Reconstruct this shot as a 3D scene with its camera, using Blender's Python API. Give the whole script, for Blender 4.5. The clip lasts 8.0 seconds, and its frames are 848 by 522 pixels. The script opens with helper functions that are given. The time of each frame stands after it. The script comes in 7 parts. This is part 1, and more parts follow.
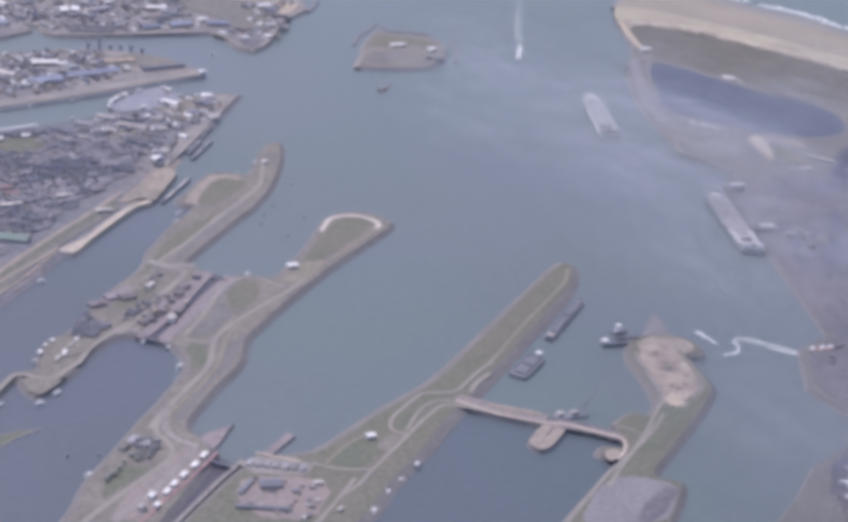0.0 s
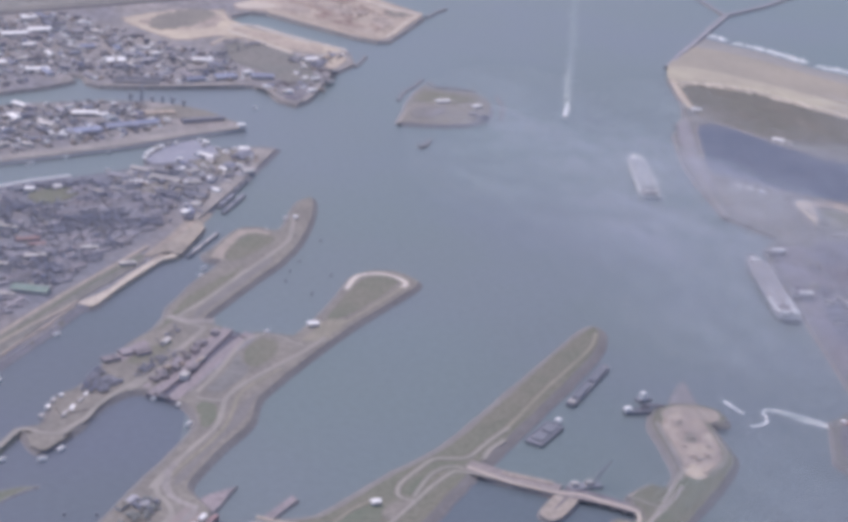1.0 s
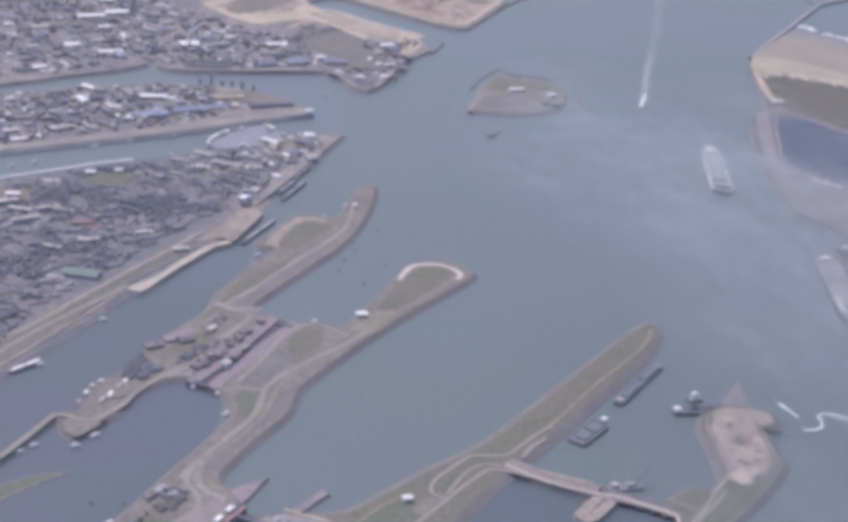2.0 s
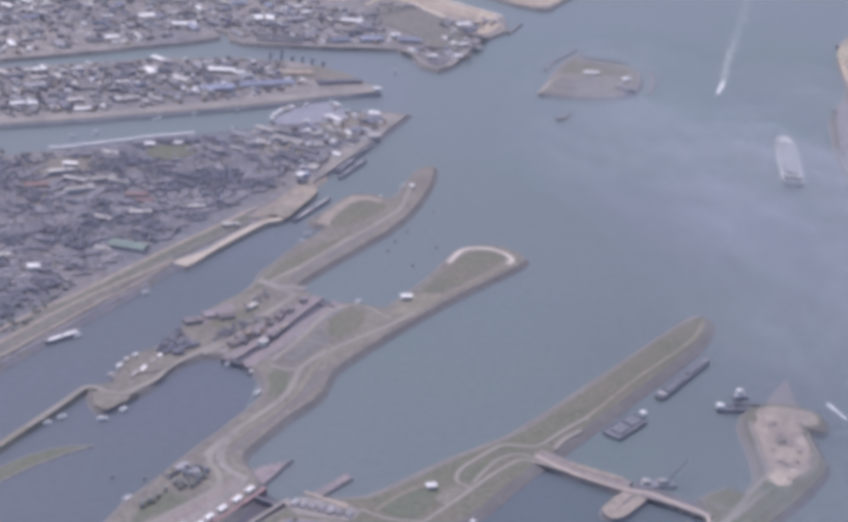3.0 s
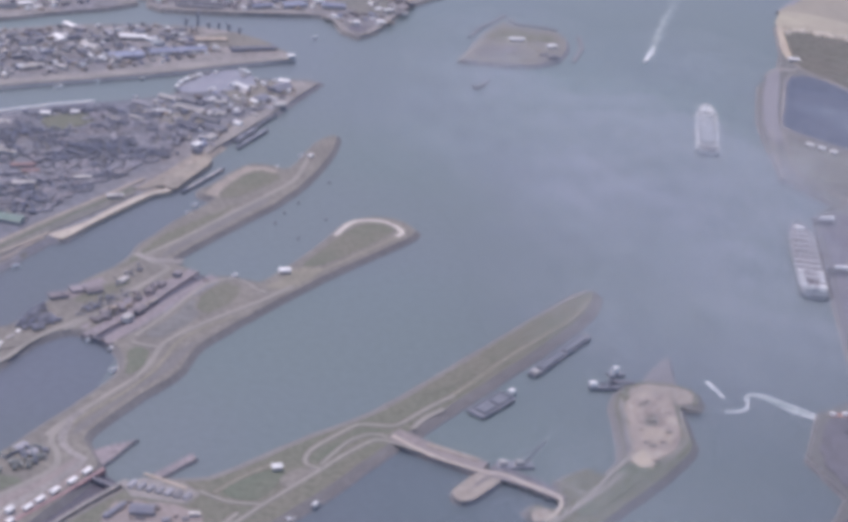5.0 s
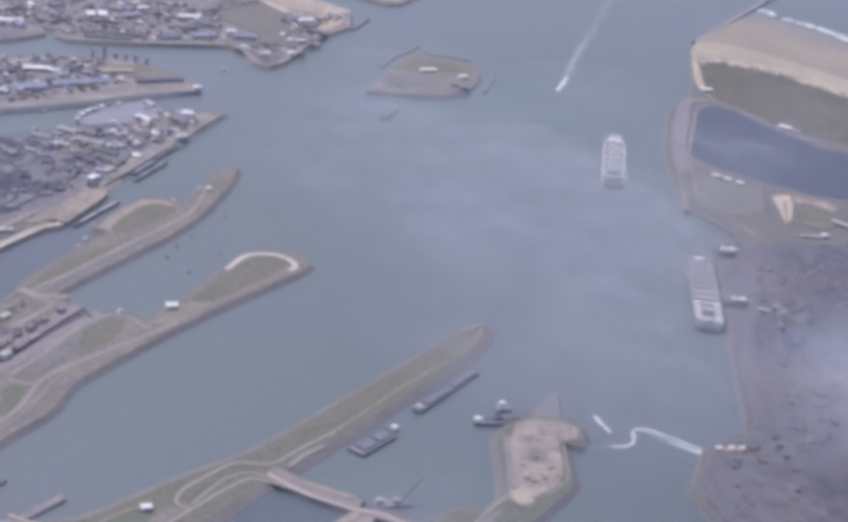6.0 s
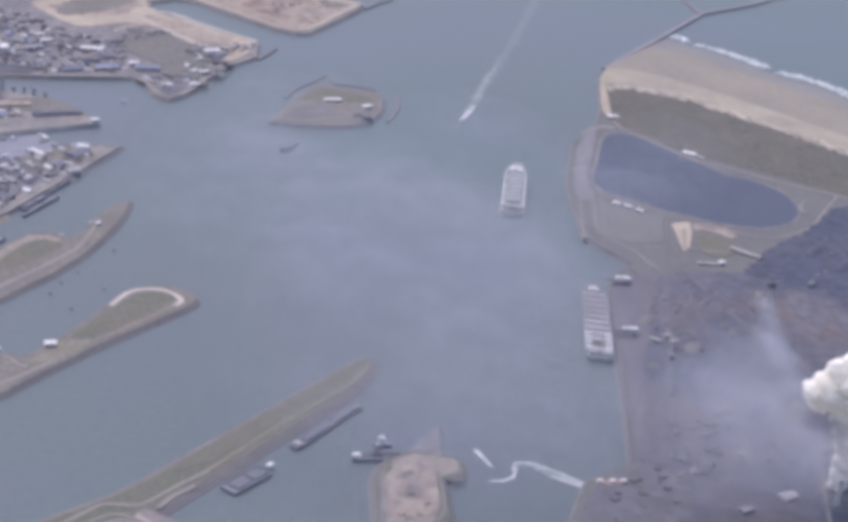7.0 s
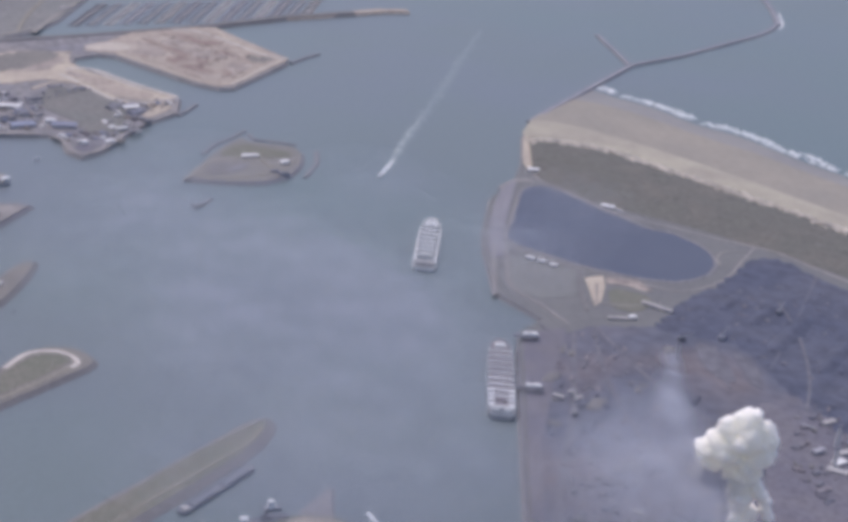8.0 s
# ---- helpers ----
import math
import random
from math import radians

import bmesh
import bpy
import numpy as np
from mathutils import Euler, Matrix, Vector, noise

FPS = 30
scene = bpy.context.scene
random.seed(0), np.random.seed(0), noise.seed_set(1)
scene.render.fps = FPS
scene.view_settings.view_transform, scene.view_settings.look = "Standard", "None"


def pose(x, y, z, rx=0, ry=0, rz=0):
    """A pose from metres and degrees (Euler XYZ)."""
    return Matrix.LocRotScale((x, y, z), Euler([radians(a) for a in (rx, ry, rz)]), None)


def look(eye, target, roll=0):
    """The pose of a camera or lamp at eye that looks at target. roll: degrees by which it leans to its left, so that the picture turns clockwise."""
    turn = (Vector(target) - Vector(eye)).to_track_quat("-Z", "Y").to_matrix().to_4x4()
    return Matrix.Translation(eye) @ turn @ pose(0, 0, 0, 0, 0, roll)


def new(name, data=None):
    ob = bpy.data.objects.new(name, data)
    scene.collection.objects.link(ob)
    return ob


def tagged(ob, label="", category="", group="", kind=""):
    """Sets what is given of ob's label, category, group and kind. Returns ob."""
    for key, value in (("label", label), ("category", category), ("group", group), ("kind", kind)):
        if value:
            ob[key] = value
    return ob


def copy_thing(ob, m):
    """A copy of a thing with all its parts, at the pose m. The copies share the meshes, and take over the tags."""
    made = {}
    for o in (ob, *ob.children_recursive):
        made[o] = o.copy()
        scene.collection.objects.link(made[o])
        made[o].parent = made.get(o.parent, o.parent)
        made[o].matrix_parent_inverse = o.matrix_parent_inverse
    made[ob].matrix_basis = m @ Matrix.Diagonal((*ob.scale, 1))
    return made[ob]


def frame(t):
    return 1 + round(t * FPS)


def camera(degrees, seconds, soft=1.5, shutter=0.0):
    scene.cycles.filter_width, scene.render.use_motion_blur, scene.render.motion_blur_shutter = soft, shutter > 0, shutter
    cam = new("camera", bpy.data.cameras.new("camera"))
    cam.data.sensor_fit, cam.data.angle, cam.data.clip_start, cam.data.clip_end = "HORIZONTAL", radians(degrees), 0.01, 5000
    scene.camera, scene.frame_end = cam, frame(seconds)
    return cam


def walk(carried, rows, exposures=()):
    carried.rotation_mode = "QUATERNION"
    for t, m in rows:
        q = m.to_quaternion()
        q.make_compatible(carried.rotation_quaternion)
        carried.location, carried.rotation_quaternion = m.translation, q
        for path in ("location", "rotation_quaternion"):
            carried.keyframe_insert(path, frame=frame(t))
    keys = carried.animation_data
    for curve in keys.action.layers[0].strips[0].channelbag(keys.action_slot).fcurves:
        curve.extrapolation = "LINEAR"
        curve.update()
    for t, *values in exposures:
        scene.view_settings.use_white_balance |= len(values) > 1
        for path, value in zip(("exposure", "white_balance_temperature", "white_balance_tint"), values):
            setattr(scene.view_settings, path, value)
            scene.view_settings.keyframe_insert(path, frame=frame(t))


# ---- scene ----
import itertools

cam = camera(28.0, 8.0, soft=5.0)
PATH = [
    (0, (-130.22, -46.79, 367.06), (58.03, 853.31, -25.84), 6.56),
    (0.5, (-114.46, -40.68, 367.41), (65.19, 867.93, -9.63), 6.76),
    (1, (-98.57, -34.62, 367.81), (42.15, 883.92, -1.62), 6.62),
    (1.5, (-82.54, -28.63, 368.26), (26.67, 896.18, 3.84), 6.12),
    (2, (-66.37, -22.72, 368.78), (10.34, 897.32, -15.47), 6.28),
    (2.2, (-59.86, -20.37, 369.02), (0.41, 897.50, -23.25), 6.35),
    (3.3, (-23.56, -7.76, 370.63), (-15.42, 904.63, -38.62), 6.69),
    (3.5, (-16.87, -5.52, 370.99), (-7.86, 903.73, -45.17), 6.59),
    (4, (0.00, 0.00, 372.00), (0.15, 906.31, -50.62), 6.93),
    (4.2, (6.80, 2.17, 372.45), (5.28, 907.83, -51.56), 6.56),
    (5.3, (44.82, 13.75, 375.47), (55.24, 919.64, -47.90), 6.86),
    (5.5, (51.84, 15.78, 376.13), (65.87, 922.36, -45.68), 7.03),
    (6, (69.57, 20.75, 377.94), (96.59, 933.84, -28.92), 6.91),
    (6.5, (87.55, 25.56, 379.99), (133.02, 940.99, -19.92), 6.85),
    (7, (105.78, 30.20, 382.31), (156.28, 949.26, -8.56), 6.77),
    (7.5, (124.28, 34.66, 384.91), (180.49, 960.69, 11.66), 6.60),
    (8, (143.05, 38.93, 387.82), (207.33, 968.50, 24.82), 6.50),
]
walk(cam, [(t, look(eye, target, roll)) for t, eye, target, roll in PATH],
     [(0.0, 0.0, 6460, 22), (3.5, -0.05, 6440, 22), (5.5, -0.04, 6420, 22), (7.0, -0.1, 6400, 22), (7.5, -0.19, 6400, 21), (8.0, -0.24, 6400, 20)])

# ---- light: hazy afternoon sun ahead and to the left, open sky ----
SUN_DIR = Vector((-0.36, 0.42, 1.10)).normalized()
world = bpy.data.worlds.new("sky")
scene.world = world
world.use_nodes = True
wn = world.node_tree
sky = wn.nodes.new("ShaderNodeTexSky")
sky.sky_type, sky.sun_disc = "NISHITA", False
sky.sun_elevation = math.asin(SUN_DIR.z)
sky.sun_rotation = math.atan2(SUN_DIR.x, SUN_DIR.y)
sky.air_density, sky.dust_density, sky.ozone_density = 1.0, 3.0, 1.5
wn.links.new(sky.outputs[0], wn.nodes["Background"].inputs[0])
wn.nodes["Background"].inputs[1].default_value = 0.22
sun = new("sun", bpy.data.lights.new("sun", "SUN"))
sun.data.energy, sun.data.angle, sun.data.color = 1.45, radians(14.0), (1.0, 0.93, 0.84)
sun.matrix_world = look(SUN_DIR * 900, (0, 0, 0))

# ---- materials ----


def mat(name, c, c2=None, scale=0.03, rough=0.85, fine=0.6, grain=0.25, bump=0.2, metal=0.0, spec=0.25, rand=0.0, c3=None, scale3=0.008):
    """Two tones in soft patches, a fine grain over them, relief from the grain; rand: how much each object differs."""
    m = bpy.data.materials.new(name)
    m.use_nodes = True
    nt = m.node_tree
    b = nt.nodes["Principled BSDF"]
    b.inputs["Roughness"].default_value, b.inputs["Metallic"].default_value = rough, metal
    b.inputs["Specular IOR Level"].default_value = spec
    pos = nt.nodes.new("ShaderNodeNewGeometry").outputs["Position"]

    def noisy(sc, detail=5.0):
        n = nt.nodes.new("ShaderNodeTexNoise")
        n.inputs["Scale"].default_value, n.inputs["Detail"].default_value = sc, detail
        nt.links.new(pos, n.inputs["Vector"])
        return n.outputs[0]

    def ramp(src, lo, hi):
        r = nt.nodes.new("ShaderNodeMapRange")
        r.inputs[1].default_value, r.inputs[2].default_value = lo, hi
        nt.links.new(src, r.inputs[0])
        return r.outputs[0]

    def mix(kind, fac, a, b2):
        n = nt.nodes.new("ShaderNodeMix")
        n.data_type, n.blend_type = "RGBA", kind
        for sock, v in ((n.inputs[0], fac), (n.inputs[6], a), (n.inputs[7], b2)):
            if isinstance(v, (int, float)):
                sock.default_value = v
            elif isinstance(v, tuple):
                sock.default_value = (*v, 1)
            else:
                nt.links.new(v, sock)
        return n.outputs[2]

    col = mix("MIX", ramp(noisy(scale), 0.38, 0.62), c, c2 or tuple(v * 0.75 for v in c))
    if c3:
        col = mix("MIX", ramp(noisy(scale3, 3.0), 0.45, 0.65), col, c3)
    g = noisy(fine, 4.0)
    shade = nt.nodes.new("ShaderNodeMapRange")
    shade.inputs[1].default_value, shade.inputs[2].default_value = 0.3, 0.7
    shade.inputs[3].default_value, shade.inputs[4].default_value = 1 - grain, 1 + grain
    nt.links.new(g, shade.inputs[0])
    col = mix("MULTIPLY", 1.0, col, shade.outputs[0])
    if rand:
        oi = nt.nodes.new("ShaderNodeObjectInfo")
        hs = nt.nodes.new("ShaderNodeHueSaturation")
        v = nt.nodes.new("ShaderNodeMapRange")
        v.inputs[3].default_value, v.inputs[4].default_value = 1 - rand, 1 + rand
        nt.links.new(oi.outputs["Random"], v.inputs[0])
        nt.links.new(v.outputs[0], hs.inputs["Value"])
        nt.links.new(col, hs.inputs["Color"])
        col = hs.outputs[0]
    nt.links.new(col, b.inputs["Base Color"])
    if bump:
        bp = nt.nodes.new("ShaderNodeBump")
        bp.inputs["Strength"].default_value, bp.inputs["Distance"].default_value = bump, 0.4
        nt.links.new(g, bp.inputs["Height"])
        nt.links.new(bp.outputs[0], b.inputs["Normal"])
    return m


WATER = mat("harbour water", (0.1235, 0.1535, 0.159), (0.128, 0.1535, 0.1735), 0.006, rough=0.38, fine=0.25, grain=0.05, bump=0.12, spec=0.26, c3=(0.118, 0.159, 0.1625), scale3=0.0025)
POND = mat("pond water", (0.07, 0.083, 0.118), (0.078, 0.09, 0.122), 0.02, rough=0.45, fine=0.4, grain=0.05, bump=0.05, spec=0.25)
FOAM = mat("foam", (0.62, 0.64, 0.64), (0.40, 0.44, 0.46), 0.25, rough=0.9, fine=1.2, grain=0.3)
SURFWHITE = mat("surf", (0.86, 0.87, 0.85), (0.7, 0.72, 0.71), 0.25, rough=0.9, fine=1.2, grain=0.1)
WAKE = mat("thin foam", (0.29, 0.335, 0.335), (0.2, 0.24, 0.25), 0.12, rough=0.7, fine=0.8, grain=0.2)
STONE = mat("revetment stone", (0.232, 0.226, 0.228), (0.195, 0.192, 0.2), 0.06, fine=0.7, grain=0.35, bump=0.6)
WETSTONE = mat("wet stone", (0.185, 0.186, 0.2), (0.2, 0.198, 0.206), 0.08, rough=0.6, fine=0.8, grain=0.3, bump=0.6)
SLOPE = mat("asphalt slope", (0.19, 0.186, 0.184), (0.166, 0.163, 0.164), 0.05, fine=0.5, grain=0.12, bump=0.2)
SOIL = mat("dry soil", (0.205, 0.196, 0.178), (0.175, 0.169, 0.158), 0.04, fine=0.35, grain=0.2)
GRASS = mat("winter grass", (0.15, 0.156, 0.127), (0.168, 0.166, 0.14), 0.05, fine=0.4, grain=0.18, c3=(0.142, 0.152, 0.124), scale3=0.02)
GRASSG = mat("green grass", (0.132, 0.152, 0.12), (0.148, 0.158, 0.128), 0.06, fine=0.4, grain=0.15)
TRACK = mat("grassy track", (0.245, 0.232, 0.195), (0.212, 0.205, 0.172), 0.06, fine=0.6, grain=0.15)
ROAD = mat("pale road", (0.276, 0.264, 0.242), (0.242, 0.234, 0.218), 0.06, fine=0.8, grain=0.1)
QUAY = mat("quay concrete", (0.275, 0.262, 0.25), (0.225, 0.216, 0.212), 0.05, fine=0.5, grain=0.2)
PIERTOP = mat("grey breakwater paving", (0.255, 0.258, 0.28), (0.225, 0.228, 0.25), 0.05, fine=0.5, grain=0.15)
LILAC = mat("weathered lilac-grey paving", (0.228, 0.225, 0.242), (0.205, 0.203, 0.22), 0.05, fine=0.5, grain=0.15)
REDSAND = mat("reddish worked sand", (0.245, 0.188, 0.168), (0.205, 0.165, 0.152), 0.06, fine=0.3, grain=0.2, c3=(0.33, 0.29, 0.245), scale3=0.05)
QYARD = mat("worn quay yard", (0.262, 0.24, 0.212), (0.225, 0.208, 0.19), 0.06, fine=0.3, grain=0.2, c3=(0.31, 0.28, 0.24), scale3=0.05)
QSAND = mat("bright quay sand", (0.44, 0.395, 0.34), (0.39, 0.352, 0.308), 0.06, fine=0.3, grain=0.12)
OUTER = mat("rough grey-green ground", (0.182, 0.187, 0.182), (0.206, 0.204, 0.194), 0.02, fine=0.25, grain=0.2, c3=(0.162, 0.164, 0.165), scale3=0.01)
DAMTOP = mat("pinkish earth dam", (0.252, 0.226, 0.222), (0.228, 0.208, 0.208), 0.08, fine=0.4, grain=0.15)
REDROOF = mat("faded red tile", (0.285, 0.2, 0.198), (0.25, 0.185, 0.186), 0.1, fine=0.9, grain=0.15)
BANK = mat("rough quay bank", (0.205, 0.2, 0.18), (0.18, 0.178, 0.168), 0.08, fine=0.5, grain=0.2, c3=(0.24, 0.228, 0.205), scale3=0.06)
RUBBLE = mat("grey-buff rubble", (0.302, 0.27, 0.238), (0.265, 0.242, 0.218), 0.08, fine=0.4, grain=0.2)
LOCKW = mat("pinkish lock paving", (0.252, 0.226, 0.236), (0.225, 0.208, 0.22), 0.08, fine=0.5, grain=0.2)
PALE = mat("bright shell track", (0.50, 0.465, 0.42), (0.43, 0.40, 0.365), 0.08, fine=0.6, grain=0.12)
SAND = mat("pale sand", (0.43, 0.378, 0.305), (0.375, 0.33, 0.274), 0.03, fine=0.25, grain=0.1)
SANDR = mat("reddish sand", (0.365, 0.318, 0.268), (0.305, 0.266, 0.228), 0.05, fine=0.25, grain=0.2)
SANDM = mat("mottled rubble sand", (0.31, 0.272, 0.24), (0.225, 0.198, 0.185), 0.09, fine=0.3, grain=0.2, c3=(0.37, 0.325, 0.28), scale3=0.05)
BEACH = mat("beach sand", (0.29, 0.268, 0.226), (0.255, 0.242, 0.21), 0.012, fine=0.15, grain=0.06)
FORT = mat("fort ground", (0.205, 0.2, 0.185), (0.185, 0.183, 0.175), 0.05, fine=0.4, grain=0.15)
DUNE = mat("dune grass", (0.134, 0.134, 0.117), (0.118, 0.12, 0.109), 0.03, fine=0.3, grain=0.2, bump=0.4, c3=(0.144, 0.139, 0.122), scale3=0.03)
DUNEFACE = mat("dune face", (0.62, 0.56, 0.47), (0.42, 0.38, 0.32), 0.12, fine=0.5, grain=0.2)
TOWN = mat("town ground", (0.152, 0.162, 0.19), (0.17, 0.177, 0.196), 0.03, fine=0.25, grain=0.2, c3=(0.195, 0.188, 0.195), scale3=0.015)
YARD = mat("works yard", (0.178, 0.177, 0.194), (0.212, 0.205, 0.206), 0.03, fine=0.2, grain=0.3, c3=(0.245, 0.232, 0.226), scale3=0.012)
COAL = mat("coal ground", (0.078, 0.088, 0.125), (0.094, 0.102, 0.134), 0.02, fine=0.15, grain=0.2, bump=0.4)
ORE = mat("ore ground", (0.105, 0.115, 0.148), (0.122, 0.127, 0.156), 0.02, fine=0.12, grain=0.18, bump=0.3, c3=(0.15, 0.138, 0.15), scale3=0.014)
LANDING = mat("landing ground", (0.152, 0.152, 0.17), (0.136, 0.137, 0.158), 0.03, fine=0.2, grain=0.2)
PAVE = mat("dark paving", (0.14, 0.138, 0.165), (0.16, 0.155, 0.172), 0.04, fine=0.3, grain=0.2)
FIELD = mat("grey field", (0.162, 0.166, 0.164), (0.15, 0.154, 0.156), 0.03, fine=0.3, grain=0.1)
FIELDP = mat("pale grey-green fill", (0.19, 0.196, 0.19), (0.174, 0.18, 0.178), 0.04, fine=0.3, grain=0.1)
OLIVE = mat("waste ground", (0.166, 0.167, 0.158), (0.184, 0.18, 0.17), 0.04, fine=0.3, grain=0.2, c3=(0.16, 0.164, 0.156), scale3=0.03)
BRICKYARD = mat("brick red yard", (0.268, 0.236, 0.226), (0.242, 0.218, 0.212), 0.06, fine=0.4, grain=0.15)
WHITE = mat("white paint", (0.74, 0.74, 0.72), (0.66, 0.66, 0.65), 0.3, rough=0.6, fine=1.5, grain=0.08, bump=0)
ROOFD = mat("dark roof", (0.168, 0.176, 0.212), (0.19, 0.195, 0.222), 0.1, fine=0.9, grain=0.15, rand=0.2)
ROOFR = mat("red tile roof", (0.22, 0.202, 0.215), (0.198, 0.188, 0.205), 0.1, fine=0.9, grain=0.2, rand=0.25)
ROOFG = mat("grey roof", (0.29, 0.29, 0.31), (0.24, 0.242, 0.262), 0.1, fine=0.9, grain=0.15, rand=0.35)
TOWNROOF = mat("weathered town roof", (0.228, 0.226, 0.248), (0.2, 0.2, 0.226), 0.1, fine=0.9, grain=0.15, rand=0.2)
ROOFP = mat("pale roof", (0.45, 0.43, 0.41), (0.37, 0.36, 0.35), 0.1, fine=0.9, grain=0.12, rand=0.2)
ROOFB = mat("blue steel roof", (0.17, 0.192, 0.262), (0.2, 0.218, 0.282), 0.1, rough=0.5, fine=0.9, grain=0.15, rand=0.25)
ROOFGR = mat("green roof", (0.19, 0.26, 0.235), (0.22, 0.27, 0.25), 0.1, fine=0.9, grain=0.12)
DOMEG = mat("grey-blue dock paving", (0.215, 0.226, 0.27), (0.25, 0.26, 0.298), 0.08, rough=0.7, fine=0.6, grain=0.1)
WALLM = mat("masonry wall", (0.35, 0.337, 0.352), (0.315, 0.306, 0.322), 0.2, fine=1.0, grain=0.2, rand=0.3)
WALLP = mat("pale wall", (0.54, 0.52, 0.5), (0.48, 0.46, 0.45), 0.2, fine=1.0, grain=0.12, rand=0.2)
STEEL = mat("painted steel", (0.21, 0.21, 0.235), (0.17, 0.175, 0.20), 0.3, rough=0.5, fine=1.5, grain=0.2, metal=0.2)
BLUESTEEL = mat("blue crane steel", (0.185, 0.2, 0.25), (0.165, 0.18, 0.228), 0.3, rough=0.5, fine=1.5, grain=0.15, metal=0.1)
HULLD = mat("dark hull", (0.205, 0.214, 0.244), (0.218, 0.226, 0.252), 0.2, rough=0.5, fine=0.8, grain=0.2)
HOLD = mat("barge hold", (0.18, 0.195, 0.222), (0.165, 0.178, 0.206), 0.15, fine=0.8, grain=0.15)
HULLG = mat("grey hull", (0.29, 0.305, 0.32), (0.25, 0.265, 0.285), 0.2, rough=0.5, fine=0.8, grain=0.15)
DECK = mat("ship deck", (0.19, 0.21, 0.218), (0.165, 0.182, 0.192), 0.2, fine=0.8, grain=0.2)
DECKG = mat("grey-green hatch", (0.205, 0.228, 0.235), (0.182, 0.204, 0.212), 0.2, fine=0.8, grain=0.15)
DECKR = mat("rust deck", (0.185, 0.168, 0.178), (0.158, 0.146, 0.158), 0.2, fine=0.8, grain=0.2)
HATCH = mat("hatch cover", (0.56, 0.57, 0.56), (0.46, 0.475, 0.47), 0.2, rough=0.5, fine=0.8, grain=0.1)
REDP = mat("red paint", (0.295, 0.2, 0.206), (0.26, 0.185, 0.192), 0.2, rough=0.6, fine=0.8, grain=0.15)
ORANGE = mat("rusty orange", (0.42, 0.27, 0.22), (0.35, 0.22, 0.19), 0.2, rough=0.7, fine=0.8, grain=0.15)
GLASS = mat("dark glazing", (0.2, 0.21, 0.235), (0.22, 0.225, 0.25), 0.3, rough=0.2, fine=1.0, grain=0.1, spec=0.5, bump=0)
LEAF = mat("bare winter trees", (0.25, 0.263, 0.315), (0.275, 0.28, 0.31), 0.08, fine=0.9, grain=0.15, bump=0.1)
LEAFG = mat("dark green crowns", (0.285, 0.3, 0.29), (0.3, 0.31, 0.295), 0.08, fine=0.9, grain=0.15, bump=0.1)
STEAM = mat("dense steam", (1.0, 0.905, 0.79), (0.99, 0.89, 0.775), 0.05, rough=1.0, fine=0.12, grain=0.01, bump=0.0, spec=0.0)
st = STEAM.node_tree
sb = st.nodes["Principled BSDF"]
glow, halves = st.nodes.new("ShaderNodeBsdfTranslucent"), st.nodes.new("ShaderNodeMixShader")
glow.inputs[0].default_value, halves.inputs[0].default_value = (1.0, 0.94, 0.86, 1), 0.2
st.links.new(sb.outputs[0], halves.inputs[1])
st.links.new(glow.outputs[0], halves.inputs[2])
st.links.new(halves.outputs[0], st.nodes["Material Output"].inputs[0])
sb.inputs["Subsurface Weight"].default_value = 1.0
sb.inputs["Subsurface Radius"].default_value = (1.0, 1.0, 1.0)
sb.inputs["Subsurface Scale"].default_value = 8.0


# ---- shaping helpers ----


def area2(p):
    return sum(a[0] * b[1] - b[0] * a[1] for a, b in zip(p, p[1:] + p[:1]))


def ccw(p):
    return list(p) if area2(list(p)) > 0 else list(p)[::-1]


def rounded(p, times=1, cut=0.22, closed=True):
    """Cuts the corners of a line, so that it bends as a shore does."""
    for _ in range(times):
        q = []
        pairs = list(zip(p, p[1:] + p[:1])) if closed else list(zip(p, p[1:]))
        for (ax, ay), (bx, by) in pairs:
            q += [(ax + (bx - ax) * cut, ay + (by - ay) * cut), (bx + (ax - bx) * cut, by + (ay - by) * cut)]
        p = q if closed else [p[0]] + q + [p[-1]]
    return p


def ragged(p, amp, step=2.5):
    """An outline broken into short steps and pushed in and out unevenly."""
    out = []
    for (ax, ay), (bx, by) in zip(p, p[1:] + p[:1]):
        n = max(1, int(math.dist((ax, ay), (bx, by)) / step))
        for k in range(n):
            x, y = ax + (bx - ax) * k / n, ay + (by - ay) * k / n
            v = noise.noise_vector(Vector((x * 0.23, y * 0.23, 5.0)))
            out.append((x + v.x * amp, y + v.y * amp))
    return out


def grown(p, d):
    """A ccw outline set outward by d (inward where d < 0)."""
    out, n = [], len(p)
    for i in range(n):
        a, b, c = Vector(p[i - 1]), Vector(p[i]), Vector(p[(i + 1) % n])
        e, f = (b - a).normalized(), (c - b).normalized()
        n1, n2 = Vector((e.y, -e.x)), Vector((f.y, -f.x))
        m = n1 + n2
        k = m.length_squared
        m = m * (2 / k) if k > 0.5 else m.normalized() * 1.6 if k > 1e-4 else n1
        out.append((b.x + m.x * d, b.y + m.y * d))
    return out


